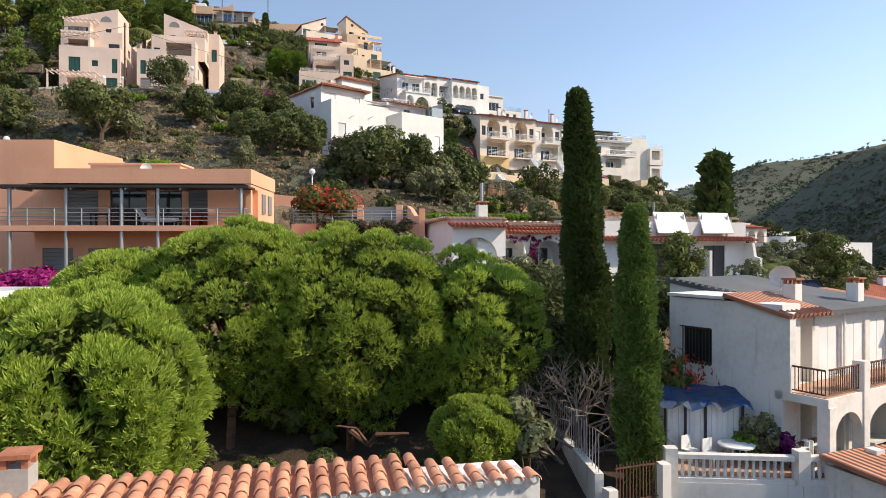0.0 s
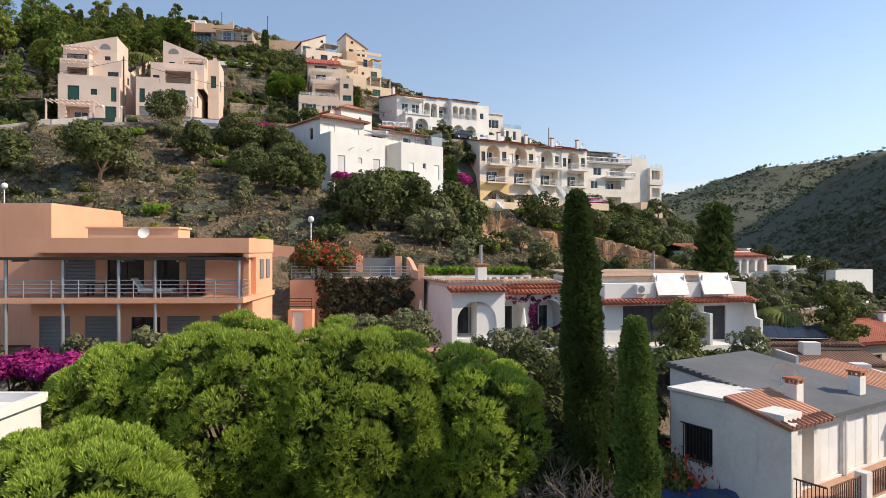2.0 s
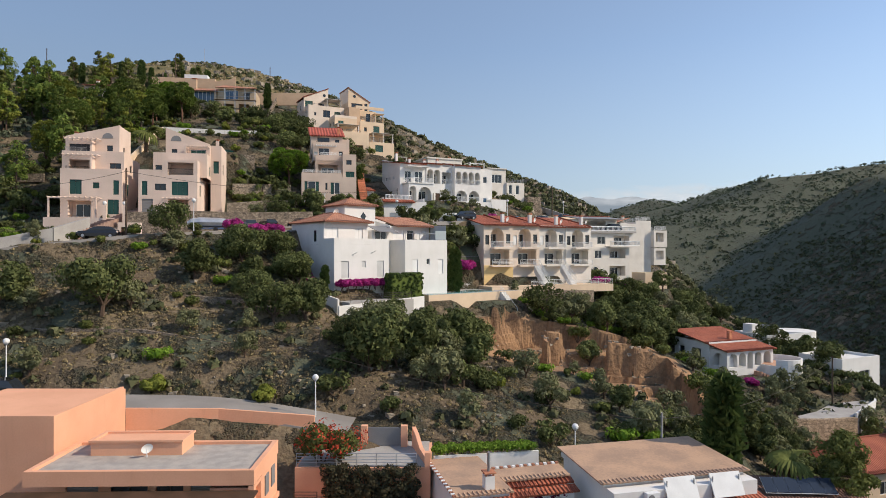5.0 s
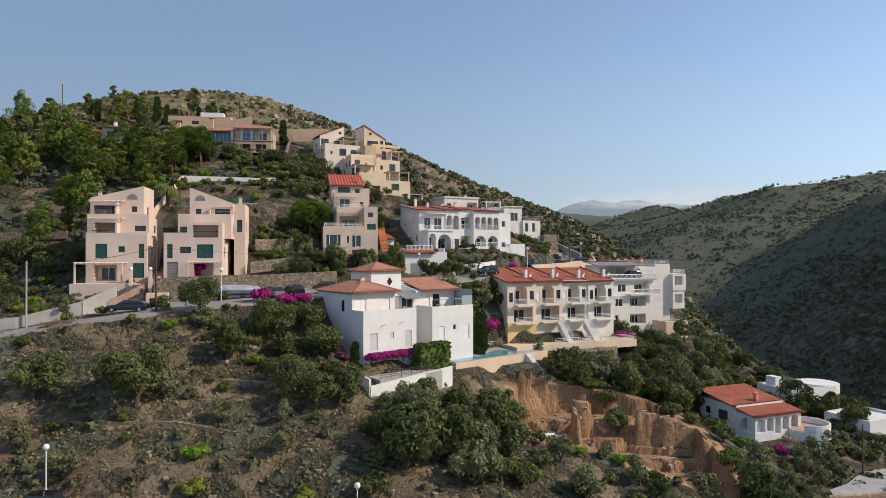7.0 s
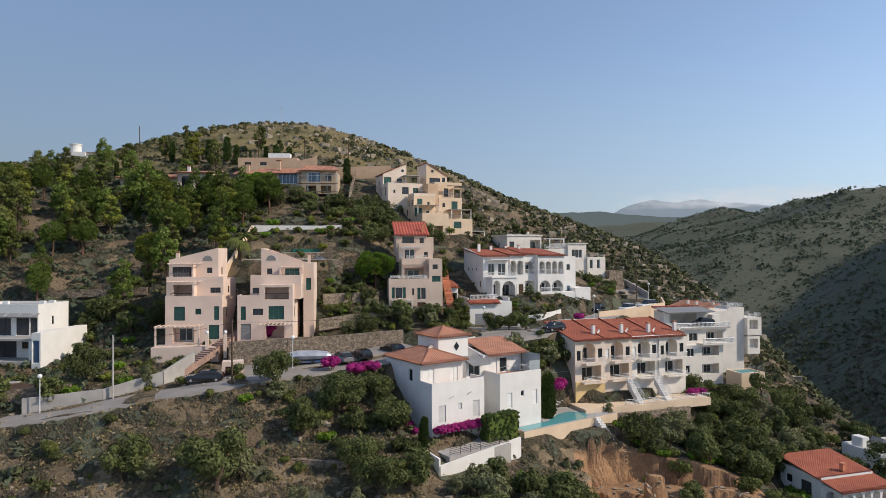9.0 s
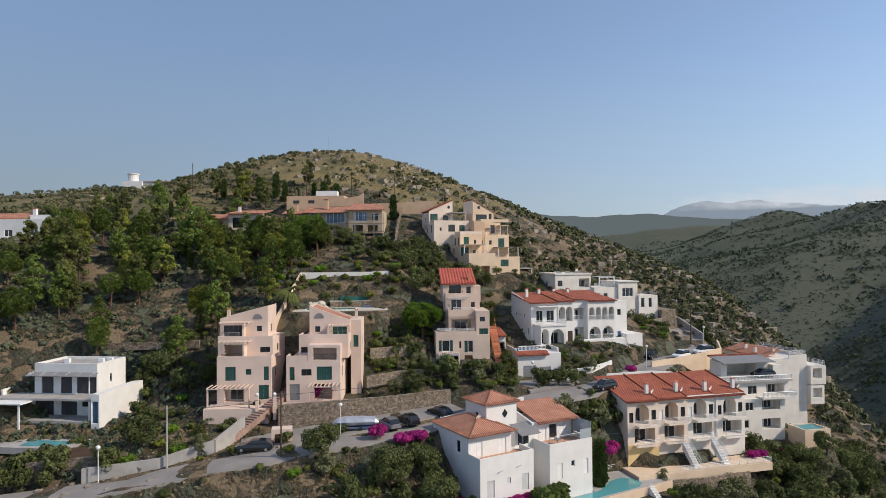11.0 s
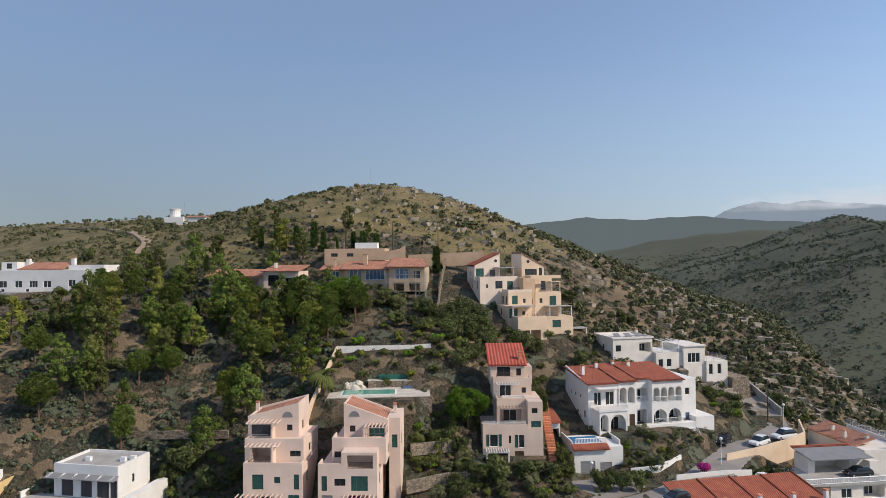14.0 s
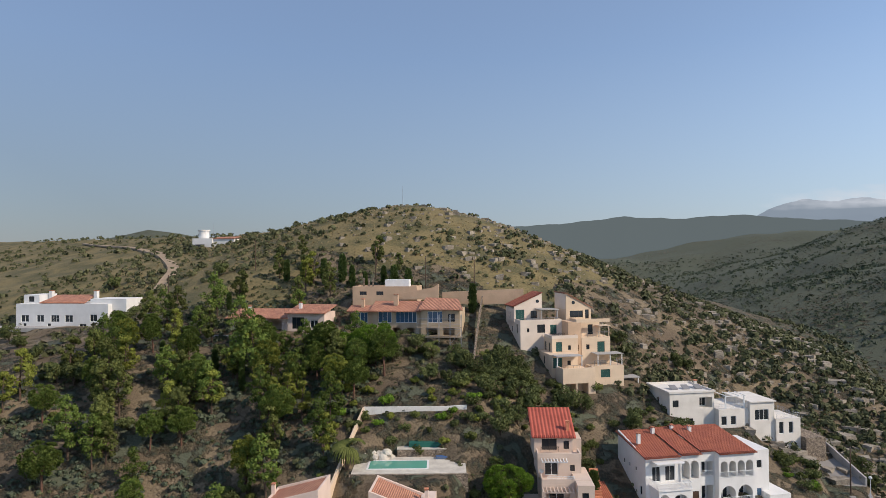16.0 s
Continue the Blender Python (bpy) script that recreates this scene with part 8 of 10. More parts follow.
def pine(label, h=7.5, w=2.6, mat_=None, n=24, size=0.26, per=62, bare=0.3):
    """A lanky pine: whorls of drooping boughs round a bent stem, thinning to the top."""
    C, R, limbs = [], [], []
    bend = rng.uniform(-0.5, 0.5, 2)
    stem = lambda z: np.array([bend[0] * (z / h) ** 2 * 1.5, bend[1] * (z / h) ** 2 * 1.5, z])
    for i in range(5):
        limbs.append((tuple(stem(h * 0.95 * i / 5 - (0.7 if i == 0 else 0))), tuple(stem(h * 0.95 * (i + 1) / 5)), 0.2 * (1 - i / 5.5), 0.2 * (1 - (i + 1) / 5.5)))
    for i in range(n):
        u = bare + (1 - bare) * (i + rng.random()) / n
        a, r = rng.random() * 6.283, w * math.sin(math.pi * (0.2 + 0.74 * (u - bare) / (1 - bare))) * rng.uniform(0.25, 1.0)
        c = stem(u * h) + np.array([math.cos(a) * r, math.sin(a) * r, rng.uniform(-0.3, 0.3)])
        C.append(c), R.append(w * rng.uniform(0.2, 0.42))
        limbs.append((tuple(stem(u * h - 0.3)), tuple(c), 0.05, 0.02))
    return grow("pine_tree", label, "tree", limbs, fast_mesh("crown", leaves(C, R, per, size, 0.4, -0.25, 0.5), 3, mat_ or L_PINE))


def umbrella_pine(label, rx, ry, rz, stem, tuft_n, lobe_n, mat_=None, length=0.24, width=0.03, blades=15, name="stone_pine", low=-0.85, r0=0.7, r1=1.1, limbs=(), lean=(0, 0)):
    """A domed pine: merging lobes set with upright brushes of needles over a twiggy inside coloured dark as shade."""
    i = np.arange(lobe_n) + 0.5
    z = 1 - (1 - low) * i / lobe_n
    a = i * 2.39996 + rng.uniform(-0.35, 0.35, lobe_n)
    q = np.sqrt(np.maximum(0, 1 - z * z))
    k = 0.84 + 0.2 * rng.random(lobe_n)
    C = np.stack([np.cos(a) * q * rx, np.sin(a) * q * ry, z * rz], 1) * k[:, None]
    out = C / np.array([rx, ry, rz])
    out /= np.linalg.norm(out, axis=1, keepdims=True)
    C = C + np.array([lean[0], lean[1], stem])
    R = r0 + (r1 - r0) * rng.random(lobe_n)
    j = rng.integers(0, lobe_n, tuft_n)
    d = unit(tuft_n) + 0.8 * out[j]
    d[:, 2] += 0.45
    d /= np.linalg.norm(d, axis=1, keepdims=True)
    P = C[j] + d * R[j][:, None] * (0.78 + 0.2 * rng.random(tuft_n))[:, None] * np.array([1, 1, 0.8])
    D = d * 0.7 + np.array([0, 0, 0.5])
    V = tufts(P, D, blades, length, width, 0.55)
    inner = np.concatenate([leaves(C, R * 0.82, 120, 0.12, 0.3), leaves(C - out * 0.7, R * 0.8, 60, 0.16, 0.2)])
    top = (lean[0] * 0.6, lean[1] * 0.6, stem - rz * 0.45)
    wood = [((0.0, 0, -1.0), (0.06, 0.03, top[2] * 0.45), 0.2, 0.17), ((0.06, 0.03, top[2] * 0.45), top, 0.17, 0.13)]
    for c in C[::3]:
        m = tuple(np.array(top) * 0.5 + c * 0.5 + np.array([0, 0, -0.5]))
        wood += [(top, m, 0.09, 0.06), (m, tuple(c), 0.06, 0.025)]
    t = grow(name, label, "tree", wood + list(limbs), fast_mesh("crown", V, 3, mat_ or L_PINE), REDBARK)
    new("inner_foliage", fast_mesh("inner_foliage", inner, 3, L_INNER)).parent = t
    return t


def cypress(label, h, w, n=2600, mat_=None, size=0.16):
    u = rng.random(n) ** 0.8
    a = rng.random(n) * 6.283
    prof = w * np.minimum(1, 0.35 + 3.2 * u) * (1 - u ** 3.2) ** 0.6 * (0.86 + 0.14 * np.sin(a * 3 + u * 19) + 0.1 * np.sin(u * 41 + a))
    P = np.stack([np.cos(a) * prof, np.sin(a) * prof, u * h], 1)
    D = np.stack([np.cos(a) * 0.35, np.sin(a) * 0.35, np.ones(n)], 1)
    V = tufts(P, D, 6, size * 2.4, size * 0.42)
    core = tufts(P * np.array([0.7, 0.7, 1]), D, 2, size * 3, size)
    return grow("cypress", label, "tree", [((0, 0, -0.6), (0, 0, h * 0.9), 0.14, 0.03)], fast_mesh("crown", np.concatenate([V, core]), 3, mat_ or L_CYP))


def palm(label, stem=2.2, r=2.0):
    V = []
    for i in range(34):
        a, e = i * 2.4, 0.15 + 1.15 * ((i * 0.618) % 1)
        prev = np.array([0, 0, stem])
        side = np.array([-math.sin(a), math.cos(a), 0])
        for k in range(7):
            q = e - 0.34 * k
            nxt = prev + np.array([math.cos(a) * math.cos(q), math.sin(a) * math.cos(q), math.sin(q)]) * r / 6
            w0, w1 = 0.26 * (1 - k / 9), 0.26 * (1 - (k + 1) / 7.6)
            for s in (-1, 1):
                V += [prev, prev + side * s * w0 + np.array([0, 0, -0.12]), nxt + side * s * w1 + np.array([0, 0, -0.12]), nxt]
            prev = nxt
    return grow("palm", label, "tree", [((0, 0, -0.5), (0, 0, stem), 0.24, 0.2)], fast_mesh("fronds", np.array(V), 4, L_SHRUB))


def dead_shrub(label, h=3.0):
    bm = bmesh.new()

    def fork(p, d, ln, r, depth):
        q = p + d * ln
        tube(bm, p, q, r, r * 0.65, 4, False)
        if depth:
            for _ in range(3):
                e = (d + Vector(rng.normal(size=3)) * 0.5).normalized()
                fork(p.lerp(q, rng.uniform(0.5, 1)), e, ln * rng.uniform(0.55, 0.8), r * 0.6, depth - 1)

    for i in range(5):
        fork(Vector((0, 0, -0.3)), (Vector((0, 0, 1)) + Vector(rng.normal(size=3)) * 0.5).normalized(), h * 0.42, 0.06, 4)
    t = thing("dead_shrub", 0, 0, 0, 0, label, "shrub")
    part("branch_tangle", bm, DEADWOOD, t)
    return t


def plant(proto, x, y, s=1.0, turn=None, z=None, tall=1.0, first=[], wild=False):
    """Sets a copy of a plant on the ground."""
    z = ground_z(x, y) if z is None else z
    m = pose(x, y, z - 0.05, rng.uniform(-4, 4), rng.uniform(-4, 4), rng.uniform(0, 360) if turn is None else turn) @ Matrix.Diagonal((s, s, s * tall, 1))
    if wild and (31 < x < 48 and 75 < y < 92 or 44 < x < 60 and 77 < y < 92):
        return None
    if proto.name not in first:
        first.append(proto.name)
        proto.matrix_basis = m
        return proto
    c = copy_thing(proto, m)
    c.matrix_basis = m
    return c


OAKS = [oak("dark green holm oak on the dry slope", w=w, h=h) for w, h in ((2.3, 4.2), (2.0, 3.6), (2.6, 4.8))]
OLIVES = [oak("grey-green olive tree with a loose crown", "olive_tree", w, h, L_OLIVE, 0.18, 15, 84, 0.6) for w, h in ((1.7, 3.2), (2.1, 3.7))]
PINES = [pine("lanky bright green pine in the hillside wood", h, w, L_WOOD) for h, w in ((8.0, 2.4), (6.5, 2.6), (9.5, 2.8))]
DARKPINES = [pine("tall dull green pine in the hillside wood", h, w, L_SHRUB, 28, 0.25, 66, 0.22) for h, w in ((8.5, 2.2), (7.0, 2.0))]
YELPINE = pine("yellow-green pine at the edge of the wood", 8.0, 2.2, L_YEL, 22)
SHRUBS = [bush("low dull green shrub on the slope", "shrub", w, h, L_SHRUB) for w, h in ((1.3, 1.5), (1.7, 2.0), (1.0, 1.1))]
DARKSHRUBS = [bush("dark evergreen shrub in the maquis", "evergreen_shrub", w, h, L_OAK) for w, h in ((1.5, 1.8), (1.9, 2.3))]
BRIGHT = [bush("bright green rounded garden shrub", "garden_bush", 1.6, 1.7, L_BRIGHT), bush("bright yellow-green garden bush", "garden_bush", 1.3, 1.4, L_YEL)]
BOUG = bush("magenta bougainvillea in full flower", "bougainvillea", 1.4, 1.7, L_BOUG, 0.15, 12, 110)
OLEANDER = bush("oleander bush with red flowers", "oleander", 1.5, 1.9, L_SHRUB, 0.11, 12, 170)
C, R = lobes(12, 1.0, 1.0, 0.75, 0.5, 0.75, -0.1)
blooms = tagged(new("flower_cover", fast_mesh("flower_cover", leaves(C + np.array([0, 0, 1.0]), R, 34, 0.085, 0.9), 3, L_RED)), kind="stuff")
blooms.parent = OLEANDER
CYPRESS = cypress("slim dark green cypress tree", 5.0, 0.55, 480, None, 0.22)
PALM = palm("small palm with arching fronds")
MIDPINE = umbrella_pine("round-crowned green stone pine", 2.3, 2.3, 1.3, 3.6, 1300, 24, L_BRIGHT, 0.32, 0.055, 13)

NEAROAKS = [oak("dense dark green holm oak below the houses", w=w, h=h, size=0.12, per=230) for w, h in ((2.3, 4.4), (2.1, 3.8))]
NEARSHRUB = bush("dark evergreen shrub under the pines", "evergreen_shrub", 1.6, 2.0, L_OAK, 0.10, 11, 180)
NEAROLIVE = oak("silvery olive tree on the pool terrace", "olive_tree", 1.8, 3.2, L_OLIVE, 0.09, 15, 330, 1.0)
# the stone pines in front, close by
STUBS = [((0.04, 0, 2.0 + 0.45 * i), (0.75 * math.cos(i * 2.2), 0.75 * math.sin(i * 2.2) - 0.2, 2.1 + 0.5 * i), 0.05, 0.02) for i in range(6)]
TWIST = [((0.2, -0.8, 2.3), (0.9, -1.2, 1.9), 0.11, 0.1), ((0.9, -1.2, 1.9), (1.2, -1.4, 2.35), 0.1, 0.08), ((1.2, -1.4, 2.35), (2.4, -1.5, 2.4), 0.08, 0.05), ((0.9, -1.2, 1.9), (0.5, -1.4, 2.6), 0.08, 0.05), ((0.5, -1.4, 2.6), (-0.2, -1.5, 2.75), 0.05, 0.03), ((0, 0, 1.2), (0.2, -0.8, 2.3), 0.14, 0.11)]
TWIST = [((a[0], a[1], a[2] - 0.8), (c[0], c[1], c[2] - 0.8), r0, r1) for a, c, r0, r1 in TWIST]
for lab, x, y, z, rx, ry, rz, stem, tn, ln, lean, extra in (
    ("large domed stone pine with bright tufted needles", -10.1, 17.4, 0.6, 2.9, 2.6, 2.6, 5.3, 8500, 84, (0, 0), ()),
    ("tall stone pine with a dense domed crown", -8.2, 24.2, 2.0, 3.6, 2.7, 3.6, 5.2, 9000, 112, (-0.4, 1.6), STUBS),
    ("domed stone pine leaning over the lane", -3.6, 24.4, 1.8, 3.7, 2.8, 3.7, 4.8, 9000, 112, (0.3, 2.2), TWIST),
    ("smaller stone pine beside the lane", 1.4, 26.4, 2.4, 2.1, 1.8, 3.0, 4.0, 3600, 42, (0, 0), ()),
    ("stone pine behind the others", -13.4, 26.6, 3.0, 2.2, 2.0, 1.7, 4.7, 3000, 44, (0, 0), ()),
):
    plant(umbrella_pine(lab, rx, ry, rz, stem, tn, ln, limbs=extra, lean=lean, r0=0.62, r1=1.02, length=0.27, width=0.02, blades=12), x, y, 1.0, 0, z)
plant(umbrella_pine("low bright green young pine by the roof", 0.8, 0.7, 0.72, 2.0, 1500, 18, L_PINE, r0=0.28, r1=0.48, length=0.2, width=0.02), 0.9, 21.0, 1.25, 0)
plant(bush("silvery grey-green shrub beside the young pine", "shrub", 0.8, 3.1, L_OLIVE, 0.10, 12, 190), 2.85, 21.3, 1.5, 0)
plant(cypress("tall dark cypress column beside the white house", 14.4, 0.76, 7500, None, 0.15), 6.1, 25.7, 1, 0, 1.6)
plant(cypress("dense green cypress by the balustrade", 10.1, 0.68, 6500, leaf_mat("bright_cypress", (0.095, 0.16, 0.036), (0.21, 0.29, 0.075), 0.1, 0.25), 0.14), 6.95, 22.4, 1, 0, 1.2)
plant(CYPRESS, 21.0, 50.0, 1.9, 0, 7.2)
for x, y, s in ((4.2, 26.8, 1.3), (3.0, 29.0, 1.4), (6.9, 29.5, 1.4), (8.0, 33.0, 1.2), (1.0, 31.0, 1.3), (4.8, 32.5, 1.2), (-3.5, 30.0, 1.2), (9.6, 30.5, 1.1)):
    plant(NEAROAKS[int(x * 7) % 2], x, y, s)
for i in range(16):
    plant(NEARSHRUB, rng.uniform(-9, 3.5), rng.uniform(28.5, 32), rng.uniform(0.8, 1.2))
for x, y, s in ((5.0, 23.8, 1.6), (5.6, 24.5, 1.5), (4.3, 24.9, 1.6)):
    plant(dead_shrub("bare grey dead shrub with tangled twigs", 3.4), x, y, s)
for i in range(15):
    plant(NEARSHRUB, -9.5 + i * 0.85, 21.6 + 1.6 * math.sin(i * 2.3), 0.42 + 0.14 * (i % 3))
plant(OLEANDER, 9.3, 26.0, 1.15, 0, 2.6, 1.5)
plant(OLIVES[0], 11.5, 22.9, 0.5, 0, 2.3, 1.1)
plant(BRIGHT[0], 11.0, 23.2, 0.5, 0, 2.3, 1.6)
plant(bush("dark purple bougainvillea climbing a pillar", "bougainvillea", 0.7, 2.6, leaf_mat("dark_purple_bracts", (0.10, 0.015, 0.09), (0.2, 0.03, 0.14), 0.1), 0.1, 9, 70), 12.0, 22.4, 1, 0, 1.5)
for x, y, s in ((7.6, 21.0, 0.6), (8.6, 21.0, 0.55), (11.6, 20.8, 0.5), (10.0, 20.9, 0.5)):
    plant(SHRUBS[0], x, y, s, None, 0.6)

# gardens round the orange house and the bungalows
for x, y, s in ((-4.8, 34.6, 1.0), (-2.0, 34.2, 1.1)):
    plant(NEAROLIVE, x, y, s, None, 7.4)
plant(OLEANDER, -9.2, 46.6, 1.5, 0, 11.9)
plant(OLEANDER, -7.8, 46.8, 1.3, 70, 11.9)
for i in range(14):
    plant(SHRUBS[i % 3] if i % 4 else OLIVES[0], -23 + i * 1.0, 32.6 + 0.6 * math.sin(i * 2.1), 0.62 + 0.12 * (i % 3), None, 7.0 + 0.1 * (i % 3))
for i in range(9):
    plant(BOUG, -24.0 + i * 0.85, 30.6 + 0.5 * math.sin(i * 3), 0.85 + 0.12 * (i % 3), None, 7.5)
for i in range(12):
    plant(BRIGHT[0], -0.8 + i * 0.62, 47.8 + 0.09 * i, 0.55, None, 12.0)
for x, y, s in ((2.2, 36.2, 0.8), (3.8, 36.0, 0.9), (6.2, 37.2, 0.9), (8.6, 38.0, 1.0), (13.0, 36.4, 1.0), (16.4, 37.4, 1.0), (18.8, 38.2, 0.9)):
    plant((DARKSHRUBS + OLIVES)[int(x) % 4], x, y, s, None, 6.4)
young = pine("young bushy conifer with light green tips", 4.5, 1.7, L_SHRUB, 60, 0.14, 120, 0.06)
plant(young, 14.9, 38.4, 1.0, 0, 6.2)
plant(young, 36.0, 57.0, 1.3, 0, 5.0)
plant(PALM, 31.0, 58.0, 1.3, 0, 5.2)
# vine over the retaining wall
C = np.stack([rng.uniform(-8.7, -2.3, 170), rng.uniform(45.0, 45.3, 170), rng.uniform(8.4, 11.9, 170)], 1)
vine = thing("vine", 0, 0, 0, 0, "dark creeper covering the orange retaining wall", "climber")
o = new("foliage", fast_mesh("foliage", leaves(C, np.full(170, 0.45), 90, 0.11), 3, L_VINE))
o.parent = vine
for i in range(7):
    stem = bmesh.new()
    x = -8.3 + i * 0.95
    for k in range(4):
        tube(stem, (x + 0.2 * math.sin(i * 2 + k), 45.1, 8.0 + k), (x + 0.2 * math.sin(i * 2 + k + 1), 45.1, 9.0 + k), 0.05 - 0.01 * k, 0.04 - 0.01 * k)
    part("stem", stem, BARK, vine)

# named trees on the slope
SLOPE_OAKS = [(-44.5, 63.3, 1.35), (-34.4, 63.3, 1.7), (-28.4, 71.8, 1.3), (-21.0, 68.8, 1.0), (-18.0, 66.0, 1.25), (-14.9, 67.5, 1.3), (-6.3, 60.5, 1.5), (-3.5, 62.5, 1.5), (0.4, 66.2, 1.5), (-33.0, 76.0, 1.1), (-24.6, 76.6, 1.2), (-21.5, 80.0, 1.1), (-18.6, 77.0, 1.1), (2.5, 70.5, 1.2), (-9.0, 62.0, 1.1), (27, 103, 1.3), (31, 101, 1.3), (24, 97.5, 1.2), (34.5, 99, 1.2), (48, 121, 1.5)]
SLOPE_BUSHES = [(-25.7, 55.6, 1.2), (-15.9, 55.9, 1.2), (-26.6, 58.6, 0.9), (5.0, 63.6, 1.1), (36.5, 95, 1.4), (34.5, 92.5, 1.3), (-58, 74.0, 0.9), (-2.5, 76.0, 0.9), (-37.5, 76.5, 0.7)]
FINEOAKS = [oak("broad holm oak with foliage down to the dry grass", w=w, h=h, size=0.14, n=20, per=190, stem=0.7) for w, h in ((2.3, 3.9), (2.0, 3.5), (2.6, 4.3))]
for x, y, s in SLOPE_OAKS:
    plant(FINEOAKS[int(abs(x * 3 + y)) % 3], x, y, s)
for x, y, s in SLOPE_BUSHES:
    plant(BRIGHT[int(abs(x)) % 2], x, y, s)


def free(x, y, gap=2.2):
    """Whether a spot is clear of building plots and roads."""
    if any(math.hypot(x - px, y - py) < r + gap for px, py, r, _ in PADS):
        return False
    for (ax, ay, _), (bx, by, _) in (*zip(ROAD_A, ROAD_A[1:]), *zip(ROAD_B, ROAD_B[1:]), *zip(ROAD_C, ROAD_C[1:])):
        t = min(1, max(0, ((x - ax) * (bx - ax) + (y - ay) * (by - ay)) / ((bx - ax) ** 2 + (by - ay) ** 2)))
        if math.hypot(x - ax - t * (bx - ax), y - ay - t * (by - ay)) < 3.4 + gap * 0.4:
            return False
    if 4 < x < 30 and 72 < y < 91 or -56 < x < -33 and 103 < y < 122:
        return False
    return not any(x0 < x < x1 and y0 < y < y1 for x0, x1, y0, y1 in PLOTS)


PLOTS = [(-60, -32, 84, 108), (-30, -12, 105, 130), (-18, 16, 112, 142), (-8, 28, 146, 172), (-36, -8, 141, 166), (-75, -38, 140, 166), (-97, -68, 134, 148), (-90, -62, 74, 96), (-26, 10, 74, 102), (2, 32, 94, 118), (24, 54, 112, 152), (36, 56, 86, 102), (-104, -86, 76, 92), (-170, -126, 138, 160)]


FEET = [(-7, 110, 6), (53, 106, 9), (60, 108, 6), (66, 92, 6), (48, 98, 8), (43, 92, 11), (62, 110, 8), (-12, 84, 7.5), (-3, 92, 6.5), (8, 105, 6.5), (14, 108, 6.5), (20, 111, 6.5), (-7, 128, 8), (1, 131, 8), (9, 134, 7), (-8, 119, 5), (-51, 94, 7.5), (-41, 99, 7.5), (-20, 113, 6.5), (-24, 122, 6), (-24, 153, 8), (-16, 156, 8), (-60, 151, 9), (-50, 151, 9)]
FEET += [(-86, 141, 8), (-78, 141, 7), (-76, 88, 9), (-82, 84, 7), (0, 154, 8), (12, 157, 9), (33, 124, 9), (43, 140, 10), (-46, 110, 9), (-38, 113, 7), (-45, 117, 7), (40, 94, 8), (-64, 78, 6), (2, 84, 6), (8, 90, 6), (-18, 140, 4), (-66, 76, 5)]


def near(x, y):
    """Whether a garden spot is clear of walls and roads."""
    if any(math.hypot(x - px, y - py) < r for px, py, r in FEET):
        return False
    for (ax, ay, _), (bx, by, _) in (*zip(ROAD_A, ROAD_A[1:]), *zip(ROAD_C, ROAD_C[1:])):
        t = min(1, max(0, ((x - ax) * (bx - ax) + (y - ay) * (by - ay)) / ((bx - ax) ** 2 + (by - ay) ** 2)))
        if math.hypot(x - ax - t * (bx - ax), y - ay - t * (by - ay)) < 4.2:
            return False
    return True


def garden(kinds, n, x0, x1, y0, y1, s0, s1):
    done = 0
    for _ in range(n * 6):
        x, y = rng.uniform(x0, x1), rng.uniform(y0, y1)
        if done < n and near(x, y):
            plant(kinds[rng.integers(0, len(kinds))], x, y, rng.uniform(s0, s1))
            done += 1


def scatter(kinds, n, x0, x1, y0, y1, s0, s1, gap=2.2):
    """Plants n of the kinds over a stretch of hillside, where it is clear."""
    done = 0
    for _ in range(n * 4):
        x, y = rng.uniform(x0, x1), rng.uniform(y0, y1)
        if done < n and free(x, y, gap):
            plant(kinds[rng.integers(0, len(kinds))], x, y, rng.uniform(s0, s1), wild=True)
            done += 1


# the wood on the west side of the hill
scatter(PINES + [YELPINE, YELPINE] + DARKPINES, 54, -112, -56, 97, 150, 0.7, 1.15, 0.5)
scatter([YELPINE, DARKPINES[1]], 10, -76, -50, 98, 124, 0.6, 0.9, 0.3)
scatter(DARKPINES + OAKS[1:2] + [YELPINE], 24, -100, -58, 108, 172, 0.7, 1.2, 0.5)
scatter([CYPRESS], 9, -106, -70, 110, 160, 0.7, 1.1, 0.5)
scatter(DARKSHRUBS + SHRUBS, 20, -125, -60, 92, 120, 0.7, 1.1, 0.5)
WOODPINES = [umbrella_pine("rounded yellow-green pine in the hillside wood", w, w, h, s, 480, 20, m, 0.42, 0.08, 10, "pine_tree", -0.8, 0.6, 1.0) for w, h, s, m in ((1.5, 2.3, 5.0, L_YEL), (1.9, 1.9, 4.6, L_WOOD), (1.3, 2.7, 5.4, L_WOOD))]
scatter(WOODPINES, 28, -112, -54, 92, 134, 0.7, 1.15, 0.5)
# gardens between the houses
scatter(DARKSHRUBS + SHRUBS + BRIGHT, 46, -60, -12, 104, 142, 0.7, 1.2, -1.5)
scatter(OAKS, 14, -42, -12, 104, 145, 0.8, 1.1, -1.0)
scatter(OAKS + DARKSHRUBS, 26, -16, 30, 134, 176, 0.6, 1.0, 0)
scatter(SHRUBS + DARKSHRUBS + BRIGHT, 30, -70, -25, 72, 100, 0.5, 0.9, -2.0)
scatter(DARKSHRUBS + OAKS, 14, -28, 4, 96, 114, 0.6, 0.9, -1.5)
garden(DARKSHRUBS + SHRUBS + BRIGHT + [OAKS[1]], 42, -36, -8, 94, 118, 0.5, 0.95)
garden(OAKS + DARKSHRUBS + SHRUBS, 44, -40, -8, 124, 148, 0.6, 1.1)
garden(SHRUBS + BRIGHT + OLIVES, 22, 4, 24, 90, 103, 0.4, 0.8)
